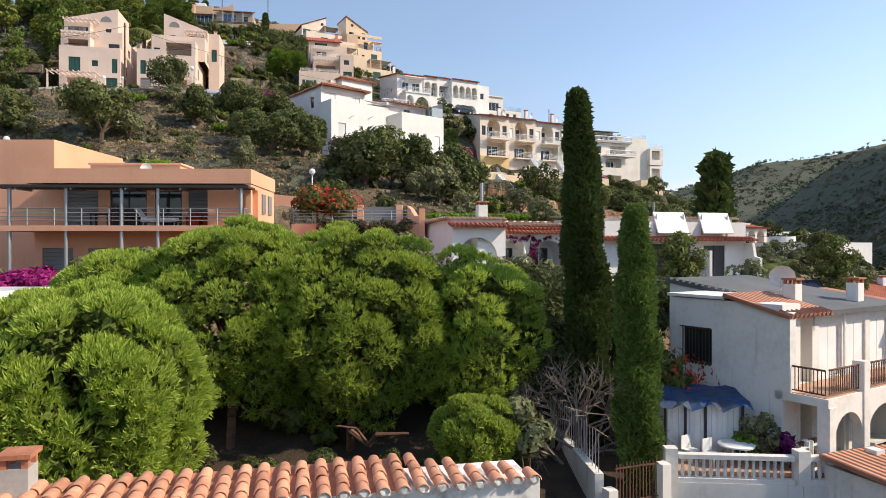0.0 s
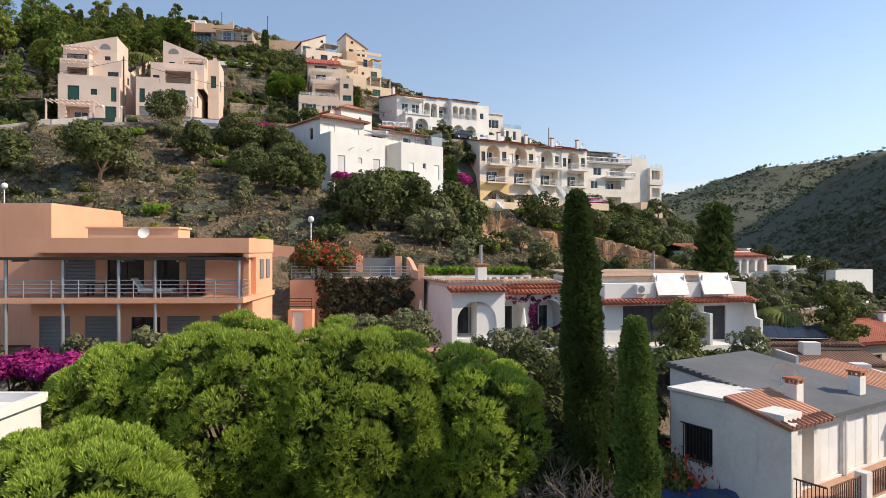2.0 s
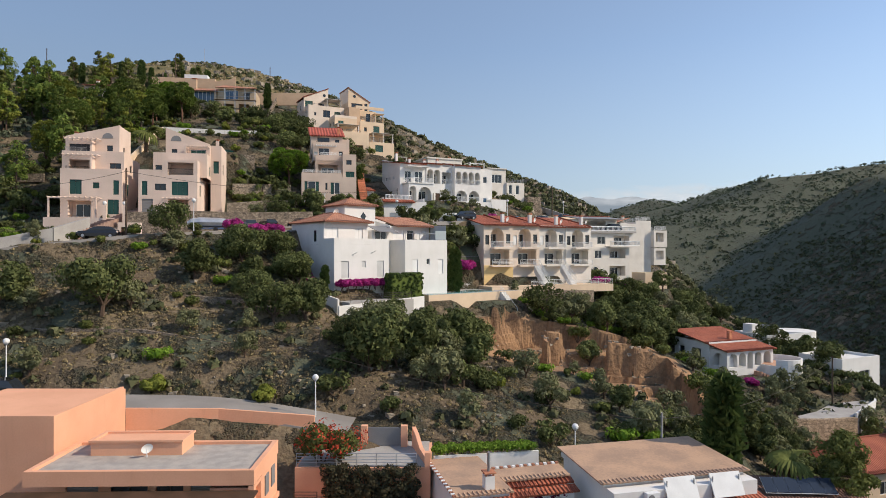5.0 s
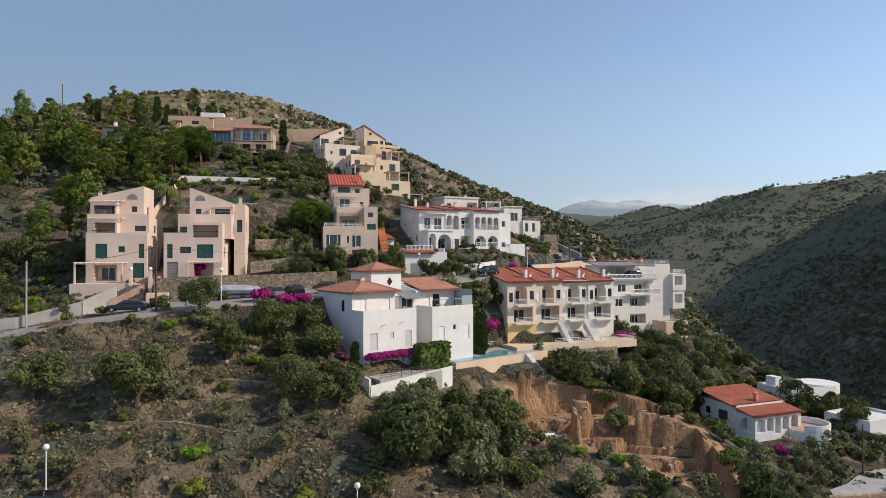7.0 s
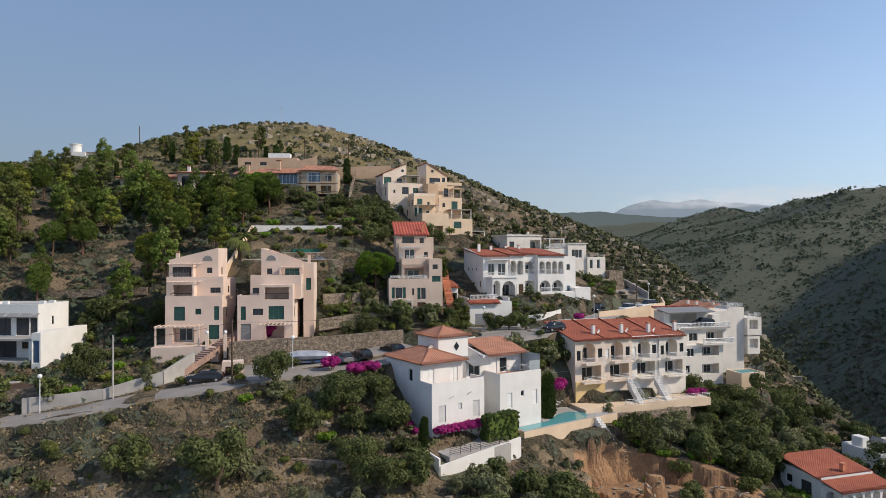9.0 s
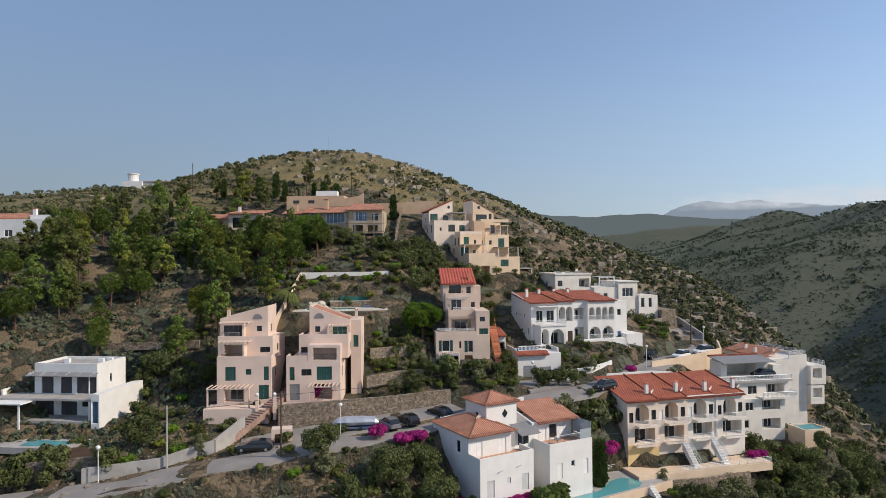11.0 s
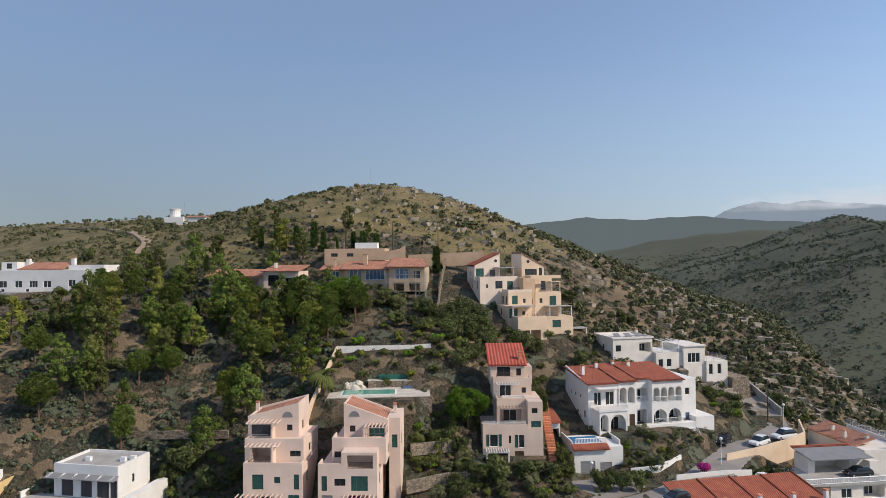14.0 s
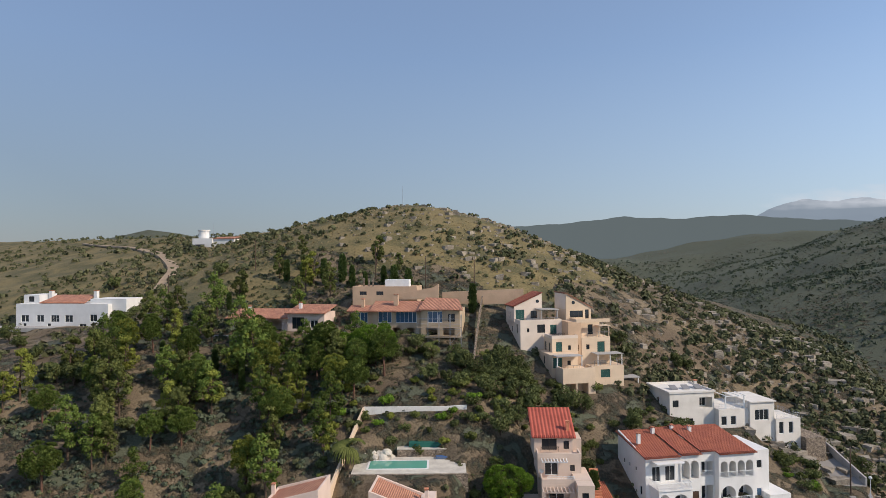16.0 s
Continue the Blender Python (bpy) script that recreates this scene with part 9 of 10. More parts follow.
garden(SHRUBS + BRIGHT + DARKSHRUBS, 26, -70, -46, 76, 90, 0.5, 0.9)
garden(DARKSHRUBS + SHRUBS + [BRIGHT[0]], 24, -56, -30, 103, 116, 0.5, 0.9)
garden(DARKSHRUBS + OAKS, 22, -72, -40, 128, 142, 0.6, 1.1)
garden(DARKSHRUBS + SHRUBS, 24, 10, 34, 140, 156, 0.6, 1.0)
garden(SHRUBS + DARKSHRUBS + BRIGHT, 26, 4, 34, 92, 112, 0.5, 0.9)
garden([OAKS[1], DARKSHRUBS[0], DARKSHRUBS[1]], 16, -28, -15, 74, 90, 0.7, 1.0)
garden(BRIGHT + SHRUBS + OAKS, 18, -72, -58, 84, 104, 0.6, 1.0)
garden(OAKS + OLIVES + SHRUBS + FINEOAKS[:1], 46, 18, 56, 84, 119, 0.8, 1.25)
for x, y, s in ((28, 112, 1.2), (32, 113.5, 1.1), (36, 115.5, 1.2), (40, 117.5, 1.0), (44, 120, 1.1), (24, 109.5, 1.0), (47, 124, 1.1)):
    plant(FINEOAKS[int(x) % 3], x, y, s)
garden(SHRUBS + BRIGHT + DARKSHRUBS + OLIVES, 46, -36, -12, 96, 114, 0.4, 0.8)
garden(DARKSHRUBS + OAKS[1:2] + SHRUBS, 34, -40, -14, 116, 142, 0.6, 1.0)
garden(SHRUBS + BRIGHT[:1] + DARKSHRUBS, 30, -8, 22, 136, 152, 0.5, 0.9)
garden([PALM], 3, -36, -26, 97, 108, 0.7, 0.9)
# maquis on the east flank below the row
scatter(OAKS + DARKSHRUBS + DARKSHRUBS, 60, 8, 62, 90, 128, 0.8, 1.35, 0.5)
scatter(OAKS + OLIVES + SHRUBS, 34, 22, 64, 48, 92, 0.7, 1.2, 0.5)
scatter(OAKS + OLIVES + SHRUBS + BRIGHT[:1], 60, 14, 58, 52, 112, 0.7, 1.2, 0.3)
scatter(OLIVES + DARKSHRUBS, 30, -12, 24, 54, 72, 0.7, 1.1, 0.5)
scatter(OAKS + OLIVES + DARKSHRUBS, 26, -9, 3.5, 60, 79, 0.7, 1.1, 0.3)
scatter(OAKS + OLIVES + SHRUBS, 30, 29, 41, 64, 90, 0.7, 1.2, 0.3)
scatter(SHRUBS + BRIGHT + OLIVES, 16, 8, 30, 64, 72, 0.5, 0.9, 0.3)
garden(SHRUBS + BRIGHT + OLIVES, 16, 10, 34, 91, 97, 0.5, 0.9)
for i in range(15):
    plant((SHRUBS + BRIGHT + DARKSHRUBS)[i % 7], -54 + i * 1.35, 116 + 0.33 * i + 1.7 * math.sin(i * 2.1), 0.75 + 0.1 * (i % 3))
for x, y, k in ((29, 110.5, 0.8), (32, 111.5, 1.0), (35, 113, 0.9), (38, 114, 1.1), (41.5, 115.5, 1.0), (44.5, 118, 1.1), (47, 122, 1.0), (49, 127, 1.1), (34, 109.5, 0.9), (40, 111.5, 1.0), (46, 114.5, 1.1)):
    plant((OAKS + OLIVES)[int(x * 3) % 5], x, y, k)
garden(SHRUBS + BRIGHT + OLIVES + DARKSHRUBS, 30, -5, 17, 113, 127, 0.4, 0.75)
for i in range(13):
    plant((DARKSHRUBS + SHRUBS[:2] + OLIVES[:1])[i % 5], -7.2 + i * 0.95 + 0.7 * (i % 2), 95.5 + i * 0.67 - 0.9 * (i % 2), 1.15 + 0.15 * (i % 3))
scatter(OAKS + DARKSHRUBS, 34, -100, -58, 56, 80, 0.7, 1.1, 0.3)
scatter(SHRUBS + DARKSHRUBS + OLIVES, 52, -70, -6, 53, 78, 0.5, 0.9, 0.5)
scatter(OAKS + SHRUBS, 26, -110, -62, 50, 76, 0.8, 1.3, 0.5)
scatter(OAKS + DARKSHRUBS, 26, -160, -98, 100, 180, 0.8, 1.3, 0.5)
scatter([SHRUBS[0], SHRUBS[2]], 20, -24, 8, 23, 34, 0.6, 0.9, -3)
for x, y, s in ((-57.5, 133.0, 1.4), (-61.6, 132.6, 1.1), (-27.7, 112.0, 1.15)):
    plant(MIDPINE, x, y, s)
plant(young, -12.4, 110.8, 0.95, 0)
plant(OAKS[0], -20.9, 103.4, 1.1, 0)
plant(PALM, -51.2, 108.2, 1.5, 0, 44.0)
plant(PALM, 30.5, 113.5, 1.2)
plant(PALM, -47.5, 138.0, 1.1)
for x, y, s in ((1.2, 93.0, 1.35), (-14.8, 75.6, 0.75), (-16.5, 119.5, 1.2), (-44.5, 158, 1.2), (58.5, 103, 0.9), (66, 100, 0.9)):
    plant(CYPRESS, x, y, s, None, None)
for i in range(10):
    plant(CYPRESS, -92 + i * 3.6, 160 + 1.5 * math.sin(i * 2), 1.0 + 0.25 * math.sin(i * 5))
# bougainvillea and hedges by the houses
for x, y, s, z in ((-27.6, 82.6, 1.2, 29.6), (-24.4, 82.0, 1.0, 29.2), (-23.4, 82.8, 1.0, 29.2), (-22.4, 83.6, 1.0, 29.2), (2.6, 97.6, 1.2, 24.0), (3.4, 99.0, 1.3, 23.8), (-40.9, 93.0, 1.1, 32.0), (-40.0, 93.2, 1.0, 33.0), (25.5, 107.5, 1.0, 21.4), (27, 108.5, 0.9, 21.4), (31, 113.8, 0.9, 20.5), (8.4, 117.5, 1.0, 32.6), (41.5, 86.8, 0.9, 8.6)):
    plant(BOUG, x, y, s, None, z)
for i in range(8):
    plant(BOUG, -13.0 + i * 0.78, 78.2 + i * 0.655, 0.8, None, 22.5)
for i in range(7):
    plant(BOUG, -20.8 + i * 0.8, 83.5 - i * 0.85, 0.6, None, 25.6 - i * 0.5)
hedge = thing("hedge", -6.9, 80.7, 21.0, 42, "clipped dark green box hedge by the pool", "hedge")
C = rng.random((260, 3)) * np.array([5.0, 1.7, 3.2])
side = rng.integers(0, 3, 260)
C[side == 0, 1], C[side == 1, 2] = 0.0, 3.2
C[side == 2, 0] = np.where(rng.random(np.sum(side == 2)) < 0.5, 0.0, 5.0)
o = new("foliage", fast_mesh("foliage", leaves(C, np.full(260, 0.2), 80, 0.08), 3, L_CYP))
o.parent = hedge
part("inner_foliage", cube(0.06, 4.94, 0.06, 1.7, -0.6, 3.14), L_INNER, hedge)


# ---- scrub, grass and stones that nobody could count ----
def clumps(name, n, x0, x1, y0, y1, r0, r1, per, material, label, far=False, gap=0.3, keep=None):
    X, Y = rng.uniform(x0, x1, n * 3), rng.uniform(y0, y1, n * 3)
    dens = 0.5 + 0.5 * waves(X, Y, 11) + 0.35 * waves(Y, X, 29)
    ok = rng.random(n * 3) < np.clip(dens, 0.08, 1)
    if keep is not None:
        ok &= keep(X, Y)
    X, Y = X[ok][:n], Y[ok][:n]
    for px, py, r, _ in PADS:
        k = np.hypot(X - px, Y - py) > r + gap
        X, Y = X[k], Y[k]
    for (ax, ay, _), (bx, by, _) in (*zip(ROAD_A, ROAD_A[1:]), *zip(ROAD_B, ROAD_B[1:]), *zip(ROAD_C, ROAD_C[1:])):
        t = np.clip(((X - ax) * (bx - ax) + (Y - ay) * (by - ay)) / ((bx - ax) ** 2 + (by - ay) ** 2), 0, 1)
        k = np.hypot(X - ax - t * (bx - ax), Y - ay - t * (by - ay)) > 3.2
        X, Y = X[k], Y[k]
    k = ~((X > 5) & (X < 29.5) & (Y > 72) & (Y < 90.5))
    X, Y = X[k], Y[k]
    Z = graded(X, Y)
    R = r0 + (r1 - r0) * rng.random(len(X)) ** 2
    C = np.stack([X, Y, Z + R * 0.35], 1)
    P, Q = np.repeat(C, per, 0), np.repeat(R, per)
    m = len(P)
    d = unit(m)
    d[:, 2] = np.abs(d[:, 2]) * 0.9 - 0.1
    p = P + d * (Q * (0.55 + 0.45 * rng.random(m)))[:, None]
    a = np.cross(d, unit(m))
    a /= np.linalg.norm(a, axis=1, keepdims=True)
    b = np.cross(d, a) + 0.5 * unit(m)
    s = (Q * 0.42)[:, None] * (0.6 + 0.7 * rng.random(m))[:, None]
    V = np.stack([p - a * s - b * s * 0.3, p + a * s - b * s * 0.3, p + b * s], 1).reshape(-1, 3)
    return tagged(new(name, fast_mesh(name, V, 3, material)), label, "scrub", kind="stuff")


clumps("scrub", 3200, -110, 60, 50, 175, 0.25, 0.75, 34, L_SCRUB, "low dry scrub over the hillside")
clumps("grass_tufts", 12000, -80, 12, 50, 84, 0.10, 0.30, 9, L_STRAW, "straw-coloured grass tufts on the terraces")
clumps("summit_scrub", 2000, -190, 70, 150, 290, 0.4, 1.4, 26, L_SCRUB, "maquis scrub over the summit and its flanks")
clumps("summit_grass", 6000, -160, 20, 165, 260, 0.2, 0.5, 8, L_STRAW, "dry grass between the rocks of the summit")
clumps("east_scrub", 4200, -30, 110, 150, 300, 0.5, 1.5, 24, L_SCRUB, "olive-green maquis over the eastern ridge")
clumps("west_scrub", 2000, -330, -100, 90, 330, 0.5, 1.6, 20, L_SCRUB, "scattered shrubs over the grassy western slope")
clumps("near_valley_scrub", 5500, 45, 230, 80, 420, 0.5, 1.6, 18, L_SCRUB, "dense maquis falling into the valley")
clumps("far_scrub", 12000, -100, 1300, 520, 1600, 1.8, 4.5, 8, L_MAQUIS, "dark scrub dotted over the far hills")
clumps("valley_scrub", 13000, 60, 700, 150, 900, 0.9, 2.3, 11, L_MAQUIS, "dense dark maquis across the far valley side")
clumps("modern_slope_scrub", 900, -120, -56, 60, 104, 0.3, 0.9, 28, L_MAQUIS, "dark scrub on the shaded slope round the modern house")
clumps("wood_floor_scrub", 1700, -115, -55, 92, 150, 0.3, 0.9, 22, L_MAQUIS, "undergrowth in the hillside wood")


def rocks(name, n, x0, x1, y0, y1, r0, r1, label):
    X, Y = rng.uniform(x0, x1, n), rng.uniform(y0, y1, n)
    Z = graded(X, Y)
    cube_ = np.array([(-1, -1, -1), (1, -1, -1), (1, 1, -1), (-1, 1, -1), (-1, -1, 1), (1, -1, 1), (1, 1, 1), (-1, 1, 1)], float)
    face = np.array([(3, 2, 1, 0), (4, 5, 6, 7), (0, 1, 5, 4), (1, 2, 6, 5), (2, 3, 7, 6), (3, 0, 4, 7)])
    R = r0 + (r1 - r0) * rng.random(n) ** 3
    out = []
    for x, y, z, r in zip(X, Y, Z, R):
        q = cube_ * (0.55 + 0.5 * rng.random((8, 3))) * np.array([1, 0.8, 0.6]) * r
        a = rng.random() * 6.28
        q = q @ np.array([[math.cos(a), -math.sin(a), 0], [math.sin(a), math.cos(a), 0], [0, 0, 1]])
        out.append((q + np.array([x, y, z]))[face].reshape(-1, 3))
    return tagged(new(name, fast_mesh(name, np.concatenate(out), 4, ROCK)), label, "rocks", kind="stuff")


rocks("summit_rocks", 1000, -90, 30, 172, 260, 0.25, 1.5, "grey rock outcrops near the summit")
rocks("east_rocks", 1100, 8, 62, 150, 250, 0.25, 1.8, "rocky outcrops along the eastern ridge")
rocks("cutting_rubble", 420, 7, 28, 73, 89, 0.08, 0.4, "loose earth clods and rubble in the cutting")
rocks("slope_stones", 500, -75, 5, 52, 80, 0.1, 0.5, "loose stones on the dry terraces")

# low planting below the arcaded villa
for x, y, k, c in ((33.0, 86.0, 1.0, 0), (35.2, 84.6, 0.9, 0), (37.0, 82.4, 0.8, 1), (38.6, 85.6, 0.6, 0), (40.6, 83.6, 0.7, 1), (43.2, 84.2, 1.1, 2), (45.2, 86.0, 1.2, 2), (47.4, 84.8, 1.0, 2), (34.4, 79.4, 1.0, 2), (37.4, 78.0, 0.9, 2), (31.8, 82.2, 0.9, 2), (40.6, 79.6, 0.9, 1), (49.6, 89.4, 1.1, 2), (52.4, 91.0, 1.0, 1)):
    plant((BRIGHT[0], SHRUBS[0], OLIVES[0])[c], x, y, k)


# ---- pool garden above the pink houses ----
def pool_garden():
    t = house(-49.7, 106.3, 43.7, 17, "hillside pool terrace with pale paving and rocks", "pool_terrace")
    t["category"] = "terrace"
    block(t, "paving", 0, 16.7, 0, 7.6, -1.4, 0.3, PALEPAVE)
    block(t, "coping", 2.0, 11.2, 1.7, 5.8, 0.302, 0.36, WHITE)
    block(t, "water", 2.3, 10.9, 2.0, 5.5, 0.362, 0.38, POOLGREEN)
    block(t, "terrace_wall", -0.2, 16.9, -0.4, -0.01, -2.6, 0.25, STONE)
    block(t, "upper_step", 6.2, 16.2, 7.604, 10.6, -1.0, 1.4, STONE)
    block(t, "upper_paving", 6.1, 16.3, 7.55, 10.7, 1.402, 1.5, PALEPAVE)
    block(t, "pool_cover", 8.0, 13.2, 8.4, 10.2, 1.502, 2.2, TEAL, "dark green tarpaulin cover")
    block(t, "blue_cover", 12.2, 14.0, 6.2, 7.3, 0.302, 0.6, TARP, "blue folded plastic cover")
    for i in range(12):
        q = bmesh.new()
        bmesh.ops.create_icosphere(q, subdivisions=2, radius=0.95)
        for v in q.verts:
            v.co *= 0.72 + 0.4 * rng.random()
            v.co.z *= 0.8
        bmesh.ops.transform(q, matrix=Matrix.Translation((-0.4 + i * 0.5, 7.2 + 0.5 * math.sin(i * 1.9), 0.6 + 0.4 * math.sin(i * 2.7))), verts=q.verts)
        part("boulder", q, PALEPAVE, t)
    freewall("pool_wall", [(-53.3, 119.1, 49.4), (-46.8, 121.0, 49.4), (-40.4, 122.9, 49.4), (-37, 124.0, 49.6)], 1.1, 0.25, OLDWHITE, "white rendered wall above the hillside pool", below=1.5)
    freewall("side_wall", [(-53.3, 119.1, 49.4), (-52.6, 111, 45.3), (-51.8, 103.4, 41.3), (-51.2, 98.4, 37.5)], 1.1, 0.3, BEIGE, "cream wall running down beside the pink houses", below=1.5)


PALEPAVE = mat("pale_stone_paving", (0.62, 0.57, 0.48), (0.48, 0.43, 0.36), 0.8, 8, 0.9, 0.3, 0.02)
POOLGREEN = glass_mat("green_pool_water", (0.12, 0.36, 0.27))


# ---- street and road furniture ----
def street_lamp(x, y, z, h=4.6):
    t = thing("street_lamp", x, y, z, 0, "white street lamp with a globe on a slim post", "street lamp", "street lamps")
    part("post", tube(bmesh.new(), (0, 0, -0.5), (0, 0, h - 0.35), 0.06, 0.045, 8), WHITEPAINT, t)
    bm = bmesh.new()
    bmesh.ops.create_icosphere(bm, subdivisions=2, radius=0.27)
    bmesh.ops.transform(bm, matrix=Matrix.Translation((0, 0, h - 0.1)), verts=bm.verts)
    part("globe", bm, WHITEPAINT, t)
    part("collar", tube(bmesh.new(), (0, 0, h - 0.42), (0, 0, h - 0.3), 0.1, 0.13, 8), METAL, t)


def pole(x, y, z, h, material, label):
    t = thing("utility_pole", x, y, z, 0, label, "pole")
    part("shaft", tube(bmesh.new(), (0, 0, -0.6), (0, 0, h), 0.13, 0.09, 8), material, t)
    part("insulator", tube(bmesh.new(), (-0.18, 0, h - 0.35), (0.18, 0, h - 0.35), 0.035, 0.035, 6), METAL, t)


def wire(a, b, sag, label="thin black overhead cable"):
    bm = bmesh.new()
    a, b = Vector(a), Vector(b)
    prev = a
    for i in range(1, 17):
        u = i / 16
        q = a.lerp(b, u) - Vector((0, 0, sag * 4 * u * (1 - u)))
        tube(bm, prev, q, 0.022, 0.022, 4, False)
        prev = q
    bmesh.ops.remove_doubles(bm, verts=bm.verts, dist=0.02)
    tagged(link("overhead_cable", bm, DARKMETAL), label + " between poles", "cable")


def car(x, y, z, rot, paint, label, tall=1.45, length=4.3):
    t = thing("car", x, y, z, rot, label, "car", "parked cars")
    L, w, h = length, 0.88, tall

    def loft(rows, name, m, parent):
        """A body from cross-sections: x, half width low, half width high, z low, z high."""
        bm = bmesh.new()
        rings = []
        for px, wl, wh, zl, zh in rows:
            rings.append([bm.verts.new(q) for q in ((px, -wl, zl), (px, wl, zl), (px, wl * 1.02, (zl + zh) / 2), (px, wh, zh), (px, -wh, zh), (px, -wl * 1.02, (zl + zh) / 2))])
        for a, c in zip(rings, rings[1:]):
            for i in range(6):
                bm.faces.new((a[i], c[i], c[(i + 1) % 6], a[(i + 1) % 6]))
        bm.faces.new(rings[0])
        bm.faces.new(rings[-1][::-1])
        return part(name, bm, m, parent)

    body = loft([(0, w * 0.8, w * 0.7, 0.38, 0.72), (0.25, w * 0.97, w * 0.85, 0.26, 0.84), (L * 0.3, w, w * 0.93, 0.24, 0.93), (L * 0.75, w, w * 0.93, 0.24, 0.95), (L - 0.2, w * 0.97, w * 0.86, 0.27, 0.93), (L, w * 0.85, w * 0.75, 0.36, 0.8)], "body", paint, t)
    loft([(L * 0.24, w * 0.9, w * 0.88, 0.9, 0.93), (L * 0.40, w * 0.86, w * 0.72, 0.9, h - 0.06), (L * 0.62, w * 0.86, w * 0.74, 0.9, h), (L * 0.84, w * 0.86, w * 0.72, 0.9, h - 0.08), (L * 0.97, w * 0.86, w * 0.8, 0.9, 0.97)], "cabin", GLASS, t)
    loft([(L * 0.42, w * 0.72, w * 0.68, h - 0.05, h + 0.0), (L * 0.62, w * 0.745, w * 0.7, h - 0.01, h + 0.03), (L * 0.82, w * 0.72, w * 0.68, h - 0.07, h - 0.02)], "roof", paint, t)
    for px in (0.75, L - 0.8):
        for sy in (-1, 1):
            wh = part("wheel", tube(bmesh.new(), (px, sy * (w - 0.2), 0.31), (px, sy * (w + 0.01), 0.31), 0.31, 0.31, 14), RUBBER, t)
            part("rim", tube(bmesh.new(), (px, sy * (w + 0.012), 0.31), (px, sy * (w + 0.02), 0.31), 0.18, 0.18, 10), METAL, wh)
    for sy in (-1, 1):
        part("headlight", tube(bmesh.new(), (0.1, sy * 0.55, 0.68), (0.0, sy * 0.55, 0.68), 0.11, 0.09, 8), WHITEPAINT, t)
        part("tail_light", tube(bmesh.new(), (L - 0.06, sy * 0.6, 0.78), (L + 0.0, sy * 0.6, 0.78), 0.09, 0.08, 8), REDCLOTH, t)


BLACKCAR = glass_mat("black_car_paint", (0.012, 0.012, 0.014))
WHITECAR = glass_mat("white_car_paint", (0.75, 0.75, 0.75))
GREYCAR = glass_mat("silver_grey_car_paint", (0.18, 0.18, 0.19))
RUBBER = mat("tyre_rubber", (0.02, 0.02, 0.02), (0.03, 0.03, 0.03), 3, 20, 0.9, 0.1, 0.01)
TEAL = mat("green_tarpaulin", (0.02, 0.13, 0.10), (0.015, 0.10, 0.08), 1, 10, 0.7, 0.3, 0.02)
FOIL = mat("silver_cover", (0.62, 0.63, 0.65), (0.5, 0.51, 0.53), 1.2, 6, 0.35, 0.4, 0.03, metal=0.6)
pool_garden()
for x, y, z, r, p, lab, h, L in (
    (-45.0, 77.6, 28.75, 14, BLACKCAR, "black saloon car parked at the roadside", 1.42, 4.6),
    (-28.6, 88.2, 29.95, -48, GREYCAR, "silver-grey hatchback parked nose-in by the wall", 1.48, 4.0),
    (-26.3, 89.9, 30.1, -48, BLACKCAR, "dark hatchback parked nose-in by the wall", 1.48, 4.0),
    (-22.8, 93.4, 30.4, -40, BLACKCAR, "black car under the roadside trees", 1.45, 4.2),
    (1.5, 103.6, 32.3, 42, BLACKCAR, "black compact car on the bend", 1.5, 4.1),
    (13.2, 131.4, 32.85, 62, BLACKCAR, "black sport utility car beside the white wall", 1.75, 4.5),
    (18.6, 131.8, 33.0, 48, WHITECAR, "white estate car parked by the curved wall", 1.6, 4.5),
    (23.0, 135.8, 33.4, 30, WHITECAR, "white sport utility car on the road bend", 1.75, 4.6),
    (30.7, 125.0, 31.05, 20, BLACKCAR, "dark blue car on the car deck", 1.5, 4.3),
    (-38.5, 50.2, 15.1, 5, BLACKCAR, "black van on the lane behind the house", 1.95, 4.9),
):
    car(x, y, z, r, p, lab, h, L)
# covered boat on its trailer
b = thing("boat_trailer", -34.6, 84.8, 29.75, 18, "boat under a silver cover on a blue trailer", "boat")
bm = bmesh.new()
rings = []
for px, wd, z0, z1 in ((0, 0.25, 0.95, 1.35), (0.5, 0.75, 0.7, 1.75), (1.6, 1.0, 0.6, 1.95), (4.0, 1.05, 0.6, 1.9), (5.6, 0.95, 0.65, 1.7), (6.1, 0.7, 0.8, 1.35)):
    rings.append([bm.verts.new((px, wd * math.cos(a * math.pi / 4), (z0 + z1) / 2 + (z1 - z0) / 2 * math.sin(a * math.pi / 4))) for a in range(8)])
for p, q in zip(rings, rings[1:]):
    for i in range(8):
        bm.faces.new((p[i], q[i], q[(i + 1) % 8], p[(i + 1) % 8]))
bm.faces.new(rings[0])
bm.faces.new(rings[-1][::-1])
part("cover", bm, FOIL, b)
block(b, "trailer_frame", 0.2, 6.0, -0.9, 0.9, 0.35, 0.55, TARP)
for sy in (-0.95, 0.95):
    part("wheel", tube(bmesh.new(), (3.6, sy - 0.08, 0.3), (3.6, sy + 0.08, 0.3), 0.3, 0.3, 12), RUBBER, b)
for x, y, h in ((-37.6, 54.4, 4.6), (-59.6, 71.0, 4.4), (-33.0, 83.0, 4.4), (-11.1, 53.6, 3.6), (10.2, 51.5, 3.9), (-8.4, 108.6, 4.0), (11.8, 121.8, 4.4), (26.5, 143, 4.5)):
    street_lamp(x, y, ground_z(x, y), h)
pole(-52.7, 74.4, 27.0, 8.0, CONCRETE, "grey concrete utility pole by the road")
pole(-38.0, 75.4, 28.6, 8.4, BARK, "brown timber utility pole by the road")
pole(17.5, 52.5, 6.5, 7.4, CONCRETE, "pale concrete utility pole behind the bungalow")
